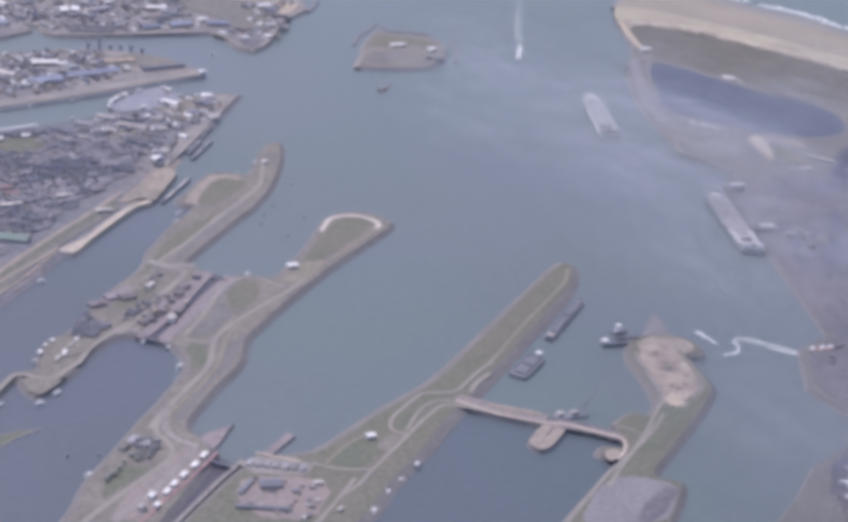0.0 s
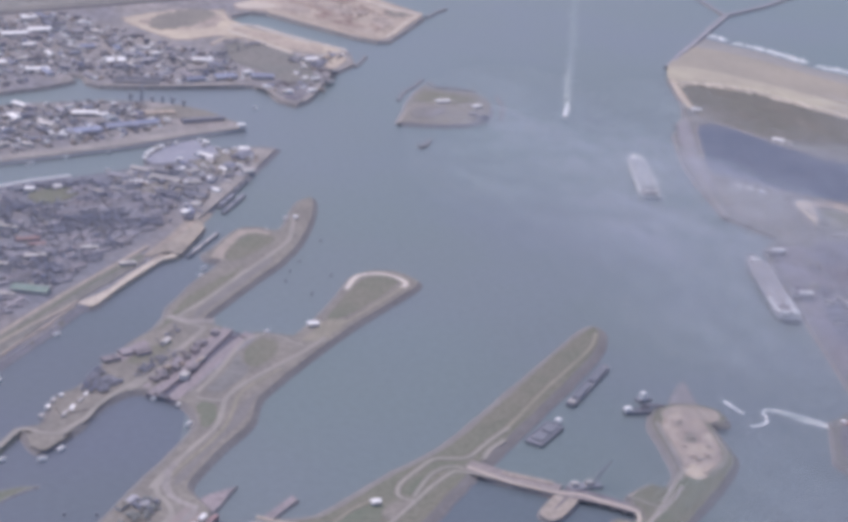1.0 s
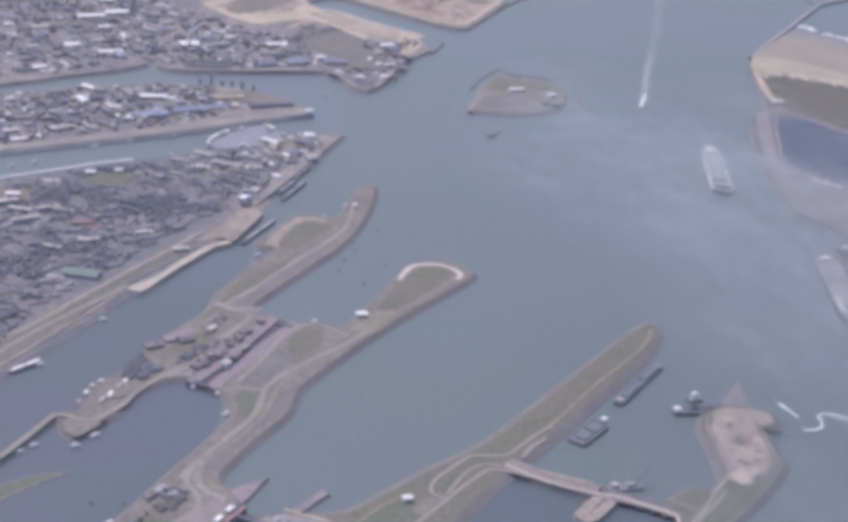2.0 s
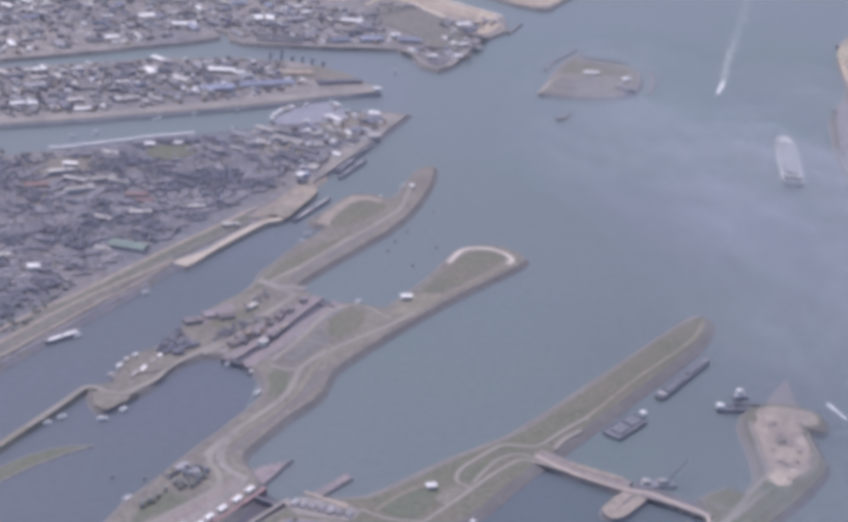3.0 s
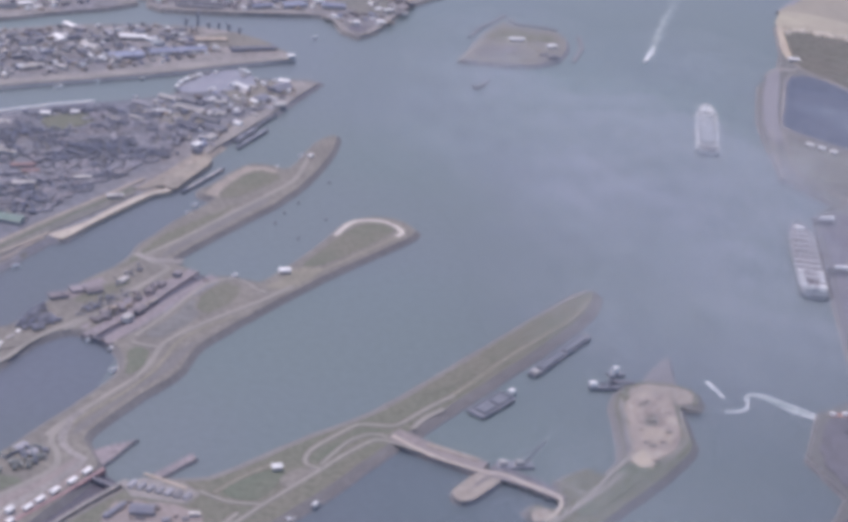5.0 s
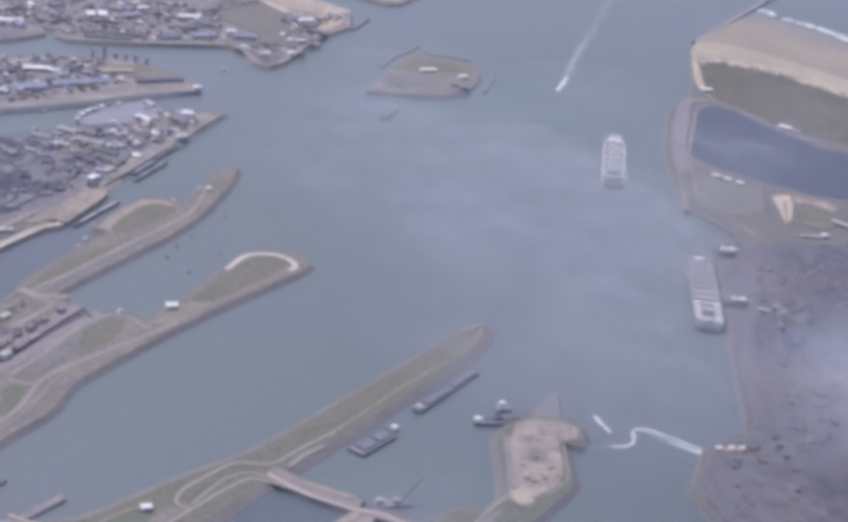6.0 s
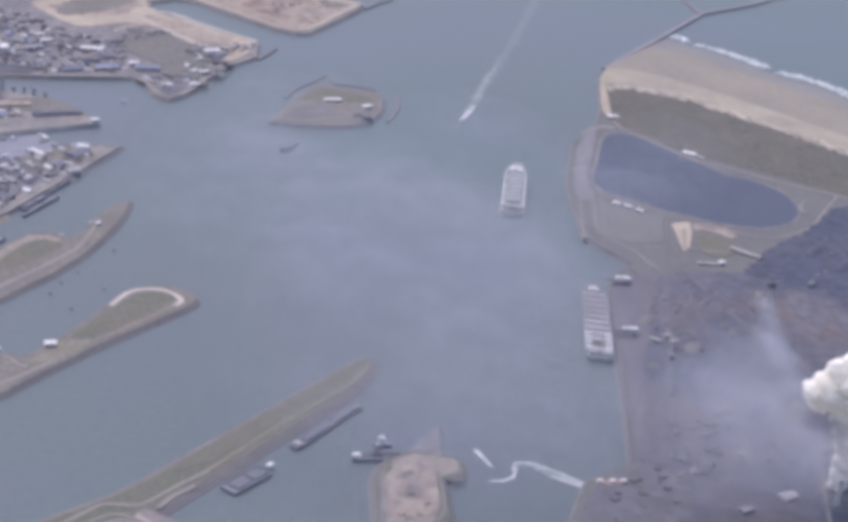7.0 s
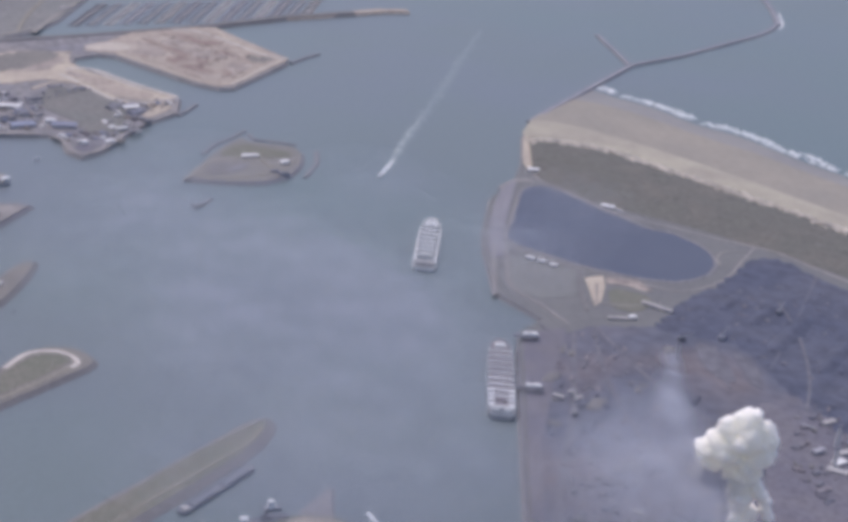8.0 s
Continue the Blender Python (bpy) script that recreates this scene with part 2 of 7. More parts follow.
def rings(bm, loops, cap=True):
    """Skins a stack of closed loops of 3D points, and closes the last."""
    made = [[bm.verts.new(p) for p in loop] for loop in loops]
    for lo, hi in zip(made, made[1:]):
        for i in range(len(lo)):
            j = (i + 1) % len(lo)
            bm.faces.new((lo[i], lo[j], hi[j], hi[i]))
    if cap:
        f = bm.faces.new(made[-1])
        f.normal_update()
        bmesh.ops.triangulate(bm, faces=[f])
    return made


def obj(name, bm, material, smooth=False):
    me = bpy.data.meshes.new(name)
    bm.normal_update()
    bm.to_mesh(me)
    bm.free()
    if smooth:
        me.polygons.foreach_set("use_smooth", [True] * len(me.polygons))
    me.materials.append(material)
    return new(name, me)


def part(name, bm, material, parent, label="", smooth=False):
    ob = obj(name, bm, material, smooth)
    ob.parent = parent
    return tagged(ob, label)


def thing(name, label, category, group="", kind="", at=(0, 0, 0), turn=0.0):
    ob = new(name)
    ob.matrix_basis = pose(*at, 0, 0, turn)
    return tagged(ob, label, category, group, kind)


def box(bm, x, y, z, l, w, h, turn=0.0, bevel=0.0):
    """A block on z, centred on x, y, its top edges drawn in by bevel."""
    c, s = math.cos(turn), math.sin(turn)

    def ring(k, zz):
        return [(x + c * u - s * v, y + s * u + c * v, zz) for u, v in ((-l / 2 + k, -w / 2 + k), (l / 2 - k, -w / 2 + k), (l / 2 - k, w / 2 - k), (-l / 2 + k, w / 2 - k))]

    loops = [ring(0, z), ring(0, z + h - bevel)] + ([ring(bevel, z + h)] if bevel else [])
    made = rings(bm, loops)
    bm.faces.new(made[0][::-1])


def tube(bm, a, b, r, r2=None, n=6):
    a, b = Vector(a), Vector(b)
    q = (b - a).to_track_quat("Z", "Y")
    loops = []
    for p, rad in ((a, r), (b, r if r2 is None else r2)):
        loops.append([p + q @ Vector((rad * math.cos(k * math.tau / n), rad * math.sin(k * math.tau / n), 0)) for k in range(n)])
    made = rings(bm, loops)
    bm.faces.new(made[0][::-1])


def lump(bm, x, y, z, rx, ry, rz, rough=0.25, sub=1, seed=0.0, freq=1.0):
    r = bmesh.ops.create_icosphere(bm, subdivisions=sub, radius=1.0)
    for v in r["verts"]:
        k = 1 + rough * noise.noise(v.co * 1.7 * freq + Vector((seed, seed * 0.7, 3.1)))
        v.co = Vector((x + v.co.x * rx * k, y + v.co.y * ry * k, z + v.co.z * rz * k))


ICO = {}


def blob_data(sub):
    if sub not in ICO:
        b = bmesh.new()
        bmesh.ops.create_icosphere(b, subdivisions=sub, radius=1.0)
        b.verts.ensure_lookup_table()
        ICO[sub] = ([v.co.copy() for v in b.verts], [[v.index for v in f.verts] for f in b.faces])
        b.free()
    return ICO[sub]


class Blobs:
    """Many rough little clumps gathered into one mesh."""

    def __init__(self):
        self.verts, self.faces = [], []

    def add(self, x, y, z, rx, ry, rz, rough=0.3, sub=1, seed=0.0):
        vs, fs = blob_data(sub)
        n0 = len(self.verts)
        for v in vs:
            k = 1 + rough * noise.noise(v * 1.7 + Vector((seed, seed * 0.7, 3.1)))
            self.verts.append((x + v.x * rx * k, y + v.y * ry * k, z + v.z * rz * k))
        self.faces += [[i + n0 for i in f] for f in fs]

    def bm(self):
        me = bpy.data.meshes.new("clumps")
        me.from_pydata(self.verts, [], self.faces)
        b = bmesh.new()
        b.from_mesh(me)
        bpy.data.meshes.remove(me)
        return b


def along(line, step):
    """Points every step metres along a line, each with the way ahead."""
    pts, left = [], 0.0
    for a, b in zip(line, line[1:]):
        a, b = Vector(a), Vector(b)
        d = (b - a).length
        while left < d:
            pts.append((a + (b - a) * (left / d), (b - a).normalized()))
            left += step
        left -= d
    return pts


def ribbon(bm, line, width, z0, z1, batter=0.0):
    """A bank or road of even width along a line, with sides that lean in by batter."""
    rows = []
    for i, p in enumerate(line):
        a = Vector(line[max(i - 1, 0)])
        b = Vector(line[min(i + 1, len(line) - 1)])
        d = (b - a).normalized()
        n = Vector((-d.y, d.x))
        p = Vector(p)
        w = width / 2
        rows.append([bm.verts.new((*(p + n * k), z)) for k, z in ((w + batter, z0), (w, z1), (-w, z1), (-w - batter, z0))])
    for r, q in zip(rows, rows[1:]):
        for k in range(3):
            bm.faces.new((r[k + 1], r[k], q[k], q[k + 1]))
    for r in (rows[0], rows[-1]):
        bm.faces.new(r)
    for r in rows:
        for v in r:
            v.tag = True
    own = [f for f in bm.faces if all(v.tag for v in f.verts)]
    bmesh.ops.recalc_face_normals(bm, faces=own)
    if sum(f.normal.z * f.calc_area() for f in own) < 0:
        bmesh.ops.reverse_faces(bm, faces=own)


TOP = 2.2
LAYERS = itertools.count(1)


def land(name, outline, label, top_mat, side_mat, soft=1, slope=2.5, top=TOP, wet=1.2, cut=0.22, out=0.0):
    """A piece of ground above the water: its flat top, the stone slope round it and the wet foot of that slope."""
    p = rounded(ccw(outline), soft, cut) if soft else ccw(outline)
    p = grown(ragged(p, 0.5, 5.0), out) if slope > 0.5 else p
    inner = grown(p, -slope)
    bm = bmesh.new()
    f = bm.faces.new([bm.verts.new((*q, top)) for q in inner])
    f.normal_update()
    bmesh.ops.triangulate(bm, faces=[f])
    ob = tagged(obj(name, bm, top_mat), label, "ground", kind="structure")
    bm = bmesh.new()
    mid = grown(p, -wet * 0.3)
    rings(bm, [[(*q, 0.45) for q in mid], [(*q, top) for q in inner]], cap=False)
    part("slope", bm, side_mat, ob, "stone-faced slope above the water")
    bm = bmesh.new()
    foot = grown(p, wet)
    rings(bm, [[(*q, -0.8) for q in foot], [(*q, 0.45) for q in mid]], cap=False)
    part("foot", bm, WETSTONE, ob, "dark wet stones at the waterline")
    return ob


def patch(name, outline, label, material, category="ground", soft=2, z=TOP, h=0.12, rag=1.6):
    p = ragged(rounded(ccw(outline), soft), rag) if soft else ccw(outline)
    h = 0.5 * h + 0.002 * next(LAYERS)
    bm = bmesh.new()
    rings(bm, [[(*q, z - 0.1) for q in p], [(*q, z + h) for q in grown(p, -0.25)]])
    return tagged(obj(name, bm, material), label, category, kind="structure")


def road(line, width, label="pale worn service road", material=None, z=TOP, h=0.25, soft=2, name="road"):
    h = 0.5 * h + 0.002 * next(LAYERS)
    bm = bmesh.new()
    ribbon(bm, rounded(list(line), soft, 0.25, closed=False), width, z - 0.1, z + h, 0.1)
    return tagged(obj(name, bm, material or ROAD), label, "road", kind="structure")


# ---- water ----
bm = bmesh.new()
bmesh.ops.create_grid(bm, x_segments=4, y_segments=4, size=4800)
water = tagged(obj("water", bm, WATER), "calm grey-blue harbour and sea water", "water", kind="structure")

# basin copy of the water, multiplied darker and bluer from y 990 to 740
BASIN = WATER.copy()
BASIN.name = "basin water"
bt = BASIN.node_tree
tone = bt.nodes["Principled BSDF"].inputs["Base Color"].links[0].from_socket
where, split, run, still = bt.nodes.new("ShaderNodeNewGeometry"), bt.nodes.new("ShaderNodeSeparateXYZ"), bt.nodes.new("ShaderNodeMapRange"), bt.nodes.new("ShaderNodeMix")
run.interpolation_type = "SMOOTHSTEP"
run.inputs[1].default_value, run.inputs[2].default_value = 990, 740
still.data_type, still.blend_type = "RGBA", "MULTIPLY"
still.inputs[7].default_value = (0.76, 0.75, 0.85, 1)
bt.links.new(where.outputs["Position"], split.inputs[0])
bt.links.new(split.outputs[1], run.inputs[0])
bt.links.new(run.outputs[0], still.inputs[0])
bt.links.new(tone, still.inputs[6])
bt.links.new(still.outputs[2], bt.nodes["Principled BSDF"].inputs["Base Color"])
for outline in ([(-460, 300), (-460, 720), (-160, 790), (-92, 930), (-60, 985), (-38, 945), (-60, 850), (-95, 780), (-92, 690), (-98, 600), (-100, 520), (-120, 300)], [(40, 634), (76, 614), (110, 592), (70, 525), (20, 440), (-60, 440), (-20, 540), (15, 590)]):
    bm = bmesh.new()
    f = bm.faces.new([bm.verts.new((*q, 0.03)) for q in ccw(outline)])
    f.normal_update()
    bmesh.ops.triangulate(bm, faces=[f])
    tagged(obj("basin_water", bm, BASIN), "darker, bluer water of an inner basin", "water", kind="structure")

# ---- land ----
QUAYLINE = [(-36, 1065), (-60, 995), (-83, 935), (-90, 915), (-101, 880), (-114, 848), (-126, 824), (-140, 785), (-147.6, 781.4), (-157.6, 755.4), (-173.6, 722.4), (-186.6, 695.4), (-210.6, 643.4), (-296.6, 469.4)]
land("town_ground", QUAYLINE + [(-470, 480), (-470, 790), (-300, 893), (-225, 943), (-199, 965), (-170, 983), (-146, 998), (-123, 1017), (-93, 1043), (-84, 1058), (-64, 1063), (-48, 1068)],
     "built-up town ground behind the harbour quays", TOWN, LILAC, soft=0, slope=3.0)
land("north_quay_ground", [(-59, 1103), (-94, 1078), (-135, 1047), (-169, 1025), (-201, 1005), (-231, 986), (-330, 930), (-470, 850), (-470, 975), (-330, 1055), (-249, 1103), (-222, 1122), (-179, 1140), (-131, 1152), (-103, 1147), (-88, 1135), (-65, 1116)],
     "industrial tongue of land between two harbour basins", YARD, ROOFP, soft=0, slope=1.2, wet=0.7)
land("terminal_ground", [(-470, 990), (-330, 1070), (-253, 1127), (-233, 1144), (-201, 1167), (-182, 1188), (-188, 1203), (-180, 1200), (-176, 1184), (-165, 1178), (-144, 1181), (-113, 1189), (-53, 1207), (-44, 1199), (-35, 1174), (-22, 1165), (-11, 1181), (-6, 1196), (2, 1227), (10, 1255), (31, 1291), (29, 1328), (-10, 1350), (-43, 1378), (-66, 1397), (-67, 1416), (-52, 1433), (-38, 1433), (-1, 1402), (36, 1373), (55, 1366), (67, 1371), (106, 1461), (106, 1483), (55, 1540), (34, 1569), (-74, 1487), (-135, 1444), (-300, 1332), (-470, 1235)],
     "works and fill ground of the outer terminals", YARD, QUAY, soft=0, slope=1.6, wet=0.9)
land("dune_ground", [(-470, 1246), (-300, 1341), (-138, 1453), (-116, 1486), (-101, 1532), (-91, 1621), (-80, 1720), (-200, 1830), (-800, 1800), (-800, 1200)],
     "grey-green low ground beyond the dike", OUTER, STONE, soft=0)
land("fort_island", [(48, 1142), (55, 1168), (63, 1202), (69, 1222), (76, 1237), (82, 1250), (87, 1239), (97, 1237), (123, 1235), (130, 1219), (130, 1195), (124, 1170), (116, 1158), (104, 1147), (84, 1141), (64, 1140), (53, 1141)],
     "low fortified island with pale earthworks", FORT, LILAC, soft=1, slope=2.5)
land("fishing_pier_ground", [(-18, 972), (-19, 947), (-24, 916), (-32, 886), (-43, 858), (-55, 837), (-66, 815), (-77, 794), (-84, 778), (-83, 772), (-72, 768), (-84, 738), (-96, 711), (-107, 690), (-115, 691), (-122, 687), (-131, 675), (-135, 664), (-139, 652), (-147, 638), (-155, 627), (-160, 635), (-164, 644), (-167, 650), (-162, 652), (-156, 654), (-155, 664), (-154, 678), (-150, 687), (-145, 691), (-140, 699), (-135, 717), (-127, 733), (-120, 749), (-111, 763), (-106, 776), (-105, 792), (-100, 802), (-94, 820), (-88, 835), (-81, 847), (-77, 857), (-85, 858), (-88, 867), (-81, 878), (-73, 900), (-66, 913), (-53, 915), (-44, 910), (-39, 922), (-35, 943), (-30, 964), (-23, 972)],
     "long grassy pier with a lock yard at its root", SOIL, SLOPE, soft=1, slope=3.0, out=1.4)
bm = bmesh.new()
ribbon(bm, [(-160, 645), (-166, 647), (-173, 629), (-182, 608), (-203, 558), (-225, 506)], 2.6, -0.8, TOP, 1.6)
tagged(obj("spit_dike", bm, TRACK), "narrow pale dike running out from the spit", "dike", kind="structure")
land("low_spit", [(-192, 566), (-180, 586), (-165, 599), (-149, 603), (-160, 594), (-172, 580), (-186, 560)], "low dark green spit in the inner basin", GRASSG, WETSTONE, soft=1, slope=1.0, top=0.5)
land("middle_pier_ground", [(36, 843), (32, 833), (9, 801), (-6, 779), (-20, 757), (-34, 733), (-47, 710), (-58, 689), (-60, 676), (-61, 667), (-66, 655), (-75, 639), (-83, 621), (-89, 607), (-89, 600), (-85, 594), (-79, 583), (-83, 568), (-102, 526), (-120, 486), (-165, 486), (-144, 518), (-137, 539), (-132, 558), (-126, 572), (-119, 587), (-113, 602), (-107, 615), (-100, 630), (-93, 646), (-88, 660), (-90, 672), (-94, 679), (-99, 684), (-88, 708), (-76, 735), (-63, 763), (-55, 766), (-48, 764), (-39, 763), (-31, 778), (-19, 805), (-9, 832), (-3, 849), (8, 858), (21, 859), (30, 853)],
     "curving harbour pier with roads and meadow on top", SOIL, SLOPE, soft=1, slope=3.0, cut=0.2, out=1.4)
land("lock_island_ground", [(128, 798), (121, 796), (108, 777), (65, 712), (27, 654), (8, 634), (-3, 624), (-35, 586), (-46, 582), (-62, 579), (-70, 571), (-83, 551), (-98, 526), (-125, 470), (-45, 470), (-21, 527), (-16, 533), (-3, 558), (14, 583), (34, 618), (44, 632), (67, 669), (91, 706), (125, 762), (132, 788)],
     "lock island running out into a long grassy pier", GRASS, SLOPE, soft=1, slope=5.0, out=0.8)
land("sand_island_ground", [(131, 685), (134, 694), (141, 703), (150, 706), (161, 706), (171, 701), (173, 690), (171, 684), (162, 683), (164, 671), (165, 656), (166, 648), (154, 626), (137, 602), (115, 572), (111, 564), (122, 561), (122, 555), (115, 540), (106, 525), (95, 470), (20, 470), (58, 525), (74, 546), (89, 566), (100, 580), (88, 583), (94, 592), (101, 589), (106, 593), (102, 605), (104, 612), (110, 618), (117, 624), (123, 619), (126, 623), (131, 632), (131, 639), (131, 658), (129, 676)],
     "spit with a bare sand head and grassy root", GRASS, SLOPE, soft=1, slope=3.0, out=1.2)
land("works_ground", [(300, 1318), (296, 1316), (290, 1247), (282, 1207), (261, 1160), (251, 1088), (250, 1053), (252, 986), (278, 951), (263, 930), (260, 905), (253, 800), (248, 712), (225, 693), (213, 650), (225, 622), (213, 595), (187, 575), (175, 556), (153, 528), (120, 480), (400, 380), (800, 450), (850, 850), (720, 975), (600, 1080), (519, 1162), (467, 1223), (412, 1252), (372, 1287), (353, 1299), (320, 1306)],
     "dark ground of the coal and ore works", FIELD, STONE, soft=0, slope=1.2)

# ---- fields, roads and yards on the piers ----
patch("pier_slope", [(-28, 749), (-37.6, 732.3), (-47, 717), (-57, 700), (-67, 682), (-71, 671), (-73, 659), (-80, 643), (-88, 627), (-95, 612), (-97, 603), (-93.0, 605.0), (-86.1, 623.9), (-78.6, 641.6), (-69.9, 657.1), (-65.0, 668.0), (-63.4, 677.7), (-59.3, 693.1), (-47.5, 715.1), (-36.5, 734.3)], "grey-mauve asphalt slope along the middle pier", SLOPE, soft=1, rag=0.5)
patch("pier_slope", [(-49, 868), (-67, 834), (-80, 806), (-89, 788), (-91, 779), (-90, 773), (-88.2, 779.6), (-79.2, 798.2), (-69.6, 815.5), (-59.0, 838.0), (-46.0, 862.0)], "grey-mauve asphalt slope along the fishing pier", SLOPE, soft=1, rag=0.5)
patch("meadow", [(-4, 831), (3, 844), (13, 849), (23, 844), (21, 835), (8, 813), (-8, 792), (-20, 781), (-21, 787), (-14, 805)], "olive meadow at the head of the middle pier", GRASS, soft=1, rag=0.8)
patch("meadow", [(-23, 783), (-31, 765), (-37, 756), (-26, 756), (-15, 771), (-8, 787)], "yellowish rough grass beside the harbour house", TRACK, soft=1, rag=1.5)
patch("meadow", [(-66, 727), (-65, 740), (-61, 751), (-55, 757), (-48, 754), (-48, 740), (-54, 728), (-60, 721)], "olive meadow beside the small lock", GRASS, soft=1, rag=0.8)
patch("meadow", [(-85, 694), (-76, 711), (-68, 739), (-66, 726), (-62, 719), (-69, 703), (-77, 692)], "worn lilac-grey strip beside the meadow", OUTER, soft=1, rag=1.0)
patch("meadow", [(-89, 678), (-85, 683), (-78, 680), (-78, 667), (-81, 658), (-85, 655), (-86.6, 668.4)], "small green plot beside the curved road", GRASSG, soft=1, rag=0.6)
patch("meadow", [(-75, 864), (-72, 878), (-66, 893), (-60, 902), (-50, 901), (-44, 896), (-51, 882), (-59, 870), (-67, 859.5), (-74, 858)], "green plot on the paved fishing quay", GRASS, soft=1, rag=0.5, h=0.2)
patch("quay_apron", [(-83, 861), (-80, 874), (-72.6, 893), (-67, 905.5), (-56, 909), (-47, 905.5), (-48.5, 900.5), (-58, 903), (-65, 896), (-71.5, 879), (-75.5, 866), (-75, 858.5)], "pale paved quay on the fishing pier", RUBBLE, soft=0, h=0.3)
patch("meadow", [(-61, 858), (-78, 831), (-92, 810), (-99, 793), (-105.5, 769.4), (-110, 757), (-104, 765), (-98, 779), (-86, 801), (-72, 827)], "grassy crown of the fishing pier", GRASS, soft=1)
patch("meadow", [(-162, 644), (-153, 642), (-145, 642), (-139, 652), (-146, 639), (-154, 627), (-159, 634)], "brown rough grass on the spit", SOIL, soft=1)
patch("meadow", [(-121, 569), (-111, 568), (-105, 566), (-112, 559), (-120, 549), (-125, 544), (-126, 554)], "green verge beside the lock road", GRASSG, soft=1)
patch("quay_apron", [(-99, 574), (-91, 586), (-82.7, 580.0), (-96, 551), (-108, 530), (-123, 526), (-115, 550)], "pinkish paved apron of the big lock", BRICKYARD, soft=0)
patch("meadow", [(-102, 752), (-112, 738), (-124, 722), (-116, 716), (-100, 740)], "rough grass beside the lock road", GRASS)
road([(-8, 826), (-2, 845), (7, 851), (19, 851), (28, 840), (24, 833)], 2.8, "pale sandy track round the pier head", PALE)
road([(24, 833), (10, 811), (-6, 789), (-19, 771), (-30, 751)], 1.6, "pale crown track of the middle pier", TRACK)
road([(-23, 761), (-34, 744), (-42, 734), (-50, 724), (-58, 714), (-65, 704), (-72, 693), (-75, 685), (-76, 672), (-79, 656), (-87, 641), (-95, 625), (-102, 611), (-106, 600)], 2.6, "pale curving pier road")
road([(-47, 722), (-58, 708), (-65, 698), (-69, 689), (-71, 673), (-75, 657), (-83, 639), (-92, 624), (-98, 611)], 1.7, "second narrow track beside the pier road", TRACK)
road([(-88, 692), (-81, 707), (-74, 727), (-67, 749), (-61, 757), (-55, 761), (-46, 760), (-41, 753), (-35, 750)], 2.2, "pale loop road round the meadow")
road([(-96, 622), (-99, 616), (-100, 603), (-98, 595), (-93, 589), (-86, 585)], 3.4, "pale pinkish bend of the pier road", QUAY)
road([(-101, 612), (-104, 602), (-103, 595), (-98, 588), (-96, 577), (-103, 567), (-111, 556), (-119, 545), (-127, 534), (-134, 523)], 2.6, "pale bank road beside the big lock")
road([(-87, 584), (-93, 570), (-101, 556), (-109, 544), (-121, 526)], 3.6, "broad pale road beside the big lock", QUAY)
road([(-88, 686), (-80, 684), (-75, 684)], 2.0, "short link road to the lock")
road([(-32, 938), (-35, 911), (-37, 893), (-55, 858), (-72, 827), (-85, 800), (-97, 781), (-100, 774), (-93, 768), (-85, 767), (-87, 759), (-98, 737), (-110, 717), (-115, 702), (-123, 691), (-130, 680), (-134, 672), (-137, 660), (-144, 651), (-146, 645), (-154, 644), (-162, 648), (-166, 647), (-173, 628), (-182, 607)], 2.6, "pale pier road winding past the lock to the spit")
road([(-104, 777), (-95, 772), (-80, 774)], 5.0, "pale lock apron", QUAY)
road([(-88, 757), (-100, 730), (-112, 702), (-120, 690)], 2.2, "narrow lock-side road")
for line in ([(-73, 766), (-85, 737), (-97, 710), (-109, 687)], [(-62, 762), (-76, 734), (-88, 707), (-100, 683)]):
    bm = bmesh.new()
    ribbon(bm, line, 5.8, -0.5, TOP + 0.1)
    tagged(obj("lock_wall", bm, LOCKW), "pinkish wall of the small lock chamber", "lock wall", kind="structure")
for line, m, w in (([(-78, 580.5), (-89, 561), (-101, 542), (-125, 500)], REDP, 1.7), ([(-68, 574), (-80, 555), (-91, 536), (-112, 500)], QUAY, 1.8)):
    bm = bmesh.new()
    ribbon(bm, line, w, -0.5, TOP + 0.25)
    tagged(obj("lock_wall", bm, m), "brick-red wall of the big lock chamber" if m is REDP else "pale concrete wall of the big lock chamber", "lock wall", kind="structure")
for p, m in (([(-91, 587), (-84, 597), (-75, 604), (-69, 607), (-74, 595), (-79, 584)], QUAY), ([(-46, 602), (-60, 582), (-56, 578), (-43, 597)], QUAY)):
    land("guide_pier", p, "concrete guide pier of the big lock", LOCKW, STONE, soft=0, slope=0.8, top=1.3, wet=0.4)

patch("lock_yard", [(-79, 764), (-91, 736), (-103, 708), (-114.7, 693.3), (-109.5, 693.5), (-98.1, 713.5), (-86.1, 740.5), (-77.3, 766.1)], "mottled pinkish yard beside the small lock", LOCKW, soft=1, rag=1.5)
patch("lock_yard", [(-59.6, 761.2), (-71.8, 737.4), (-84.4, 709.3), (-94.9, 684.4), (-93, 688), (-81, 713), (-69, 738), (-57, 758)], "grey-lilac paved strip beside the small lock", LILAC, soft=1, rag=1.0)
patch("lock_yard", [(-110, 742), (-120, 724), (-130.7, 719.3), (-125.1, 730.6), (-116, 748)], "pinkish store yard near the trees", LOCKW, soft=1, rag=2.0)
patch("meadow", [(-98.7, 712.3), (-106.8, 696.4), (-111, 695), (-103, 713)], "olive plot beside the lock road", GRASS, soft=1, rag=1.5)

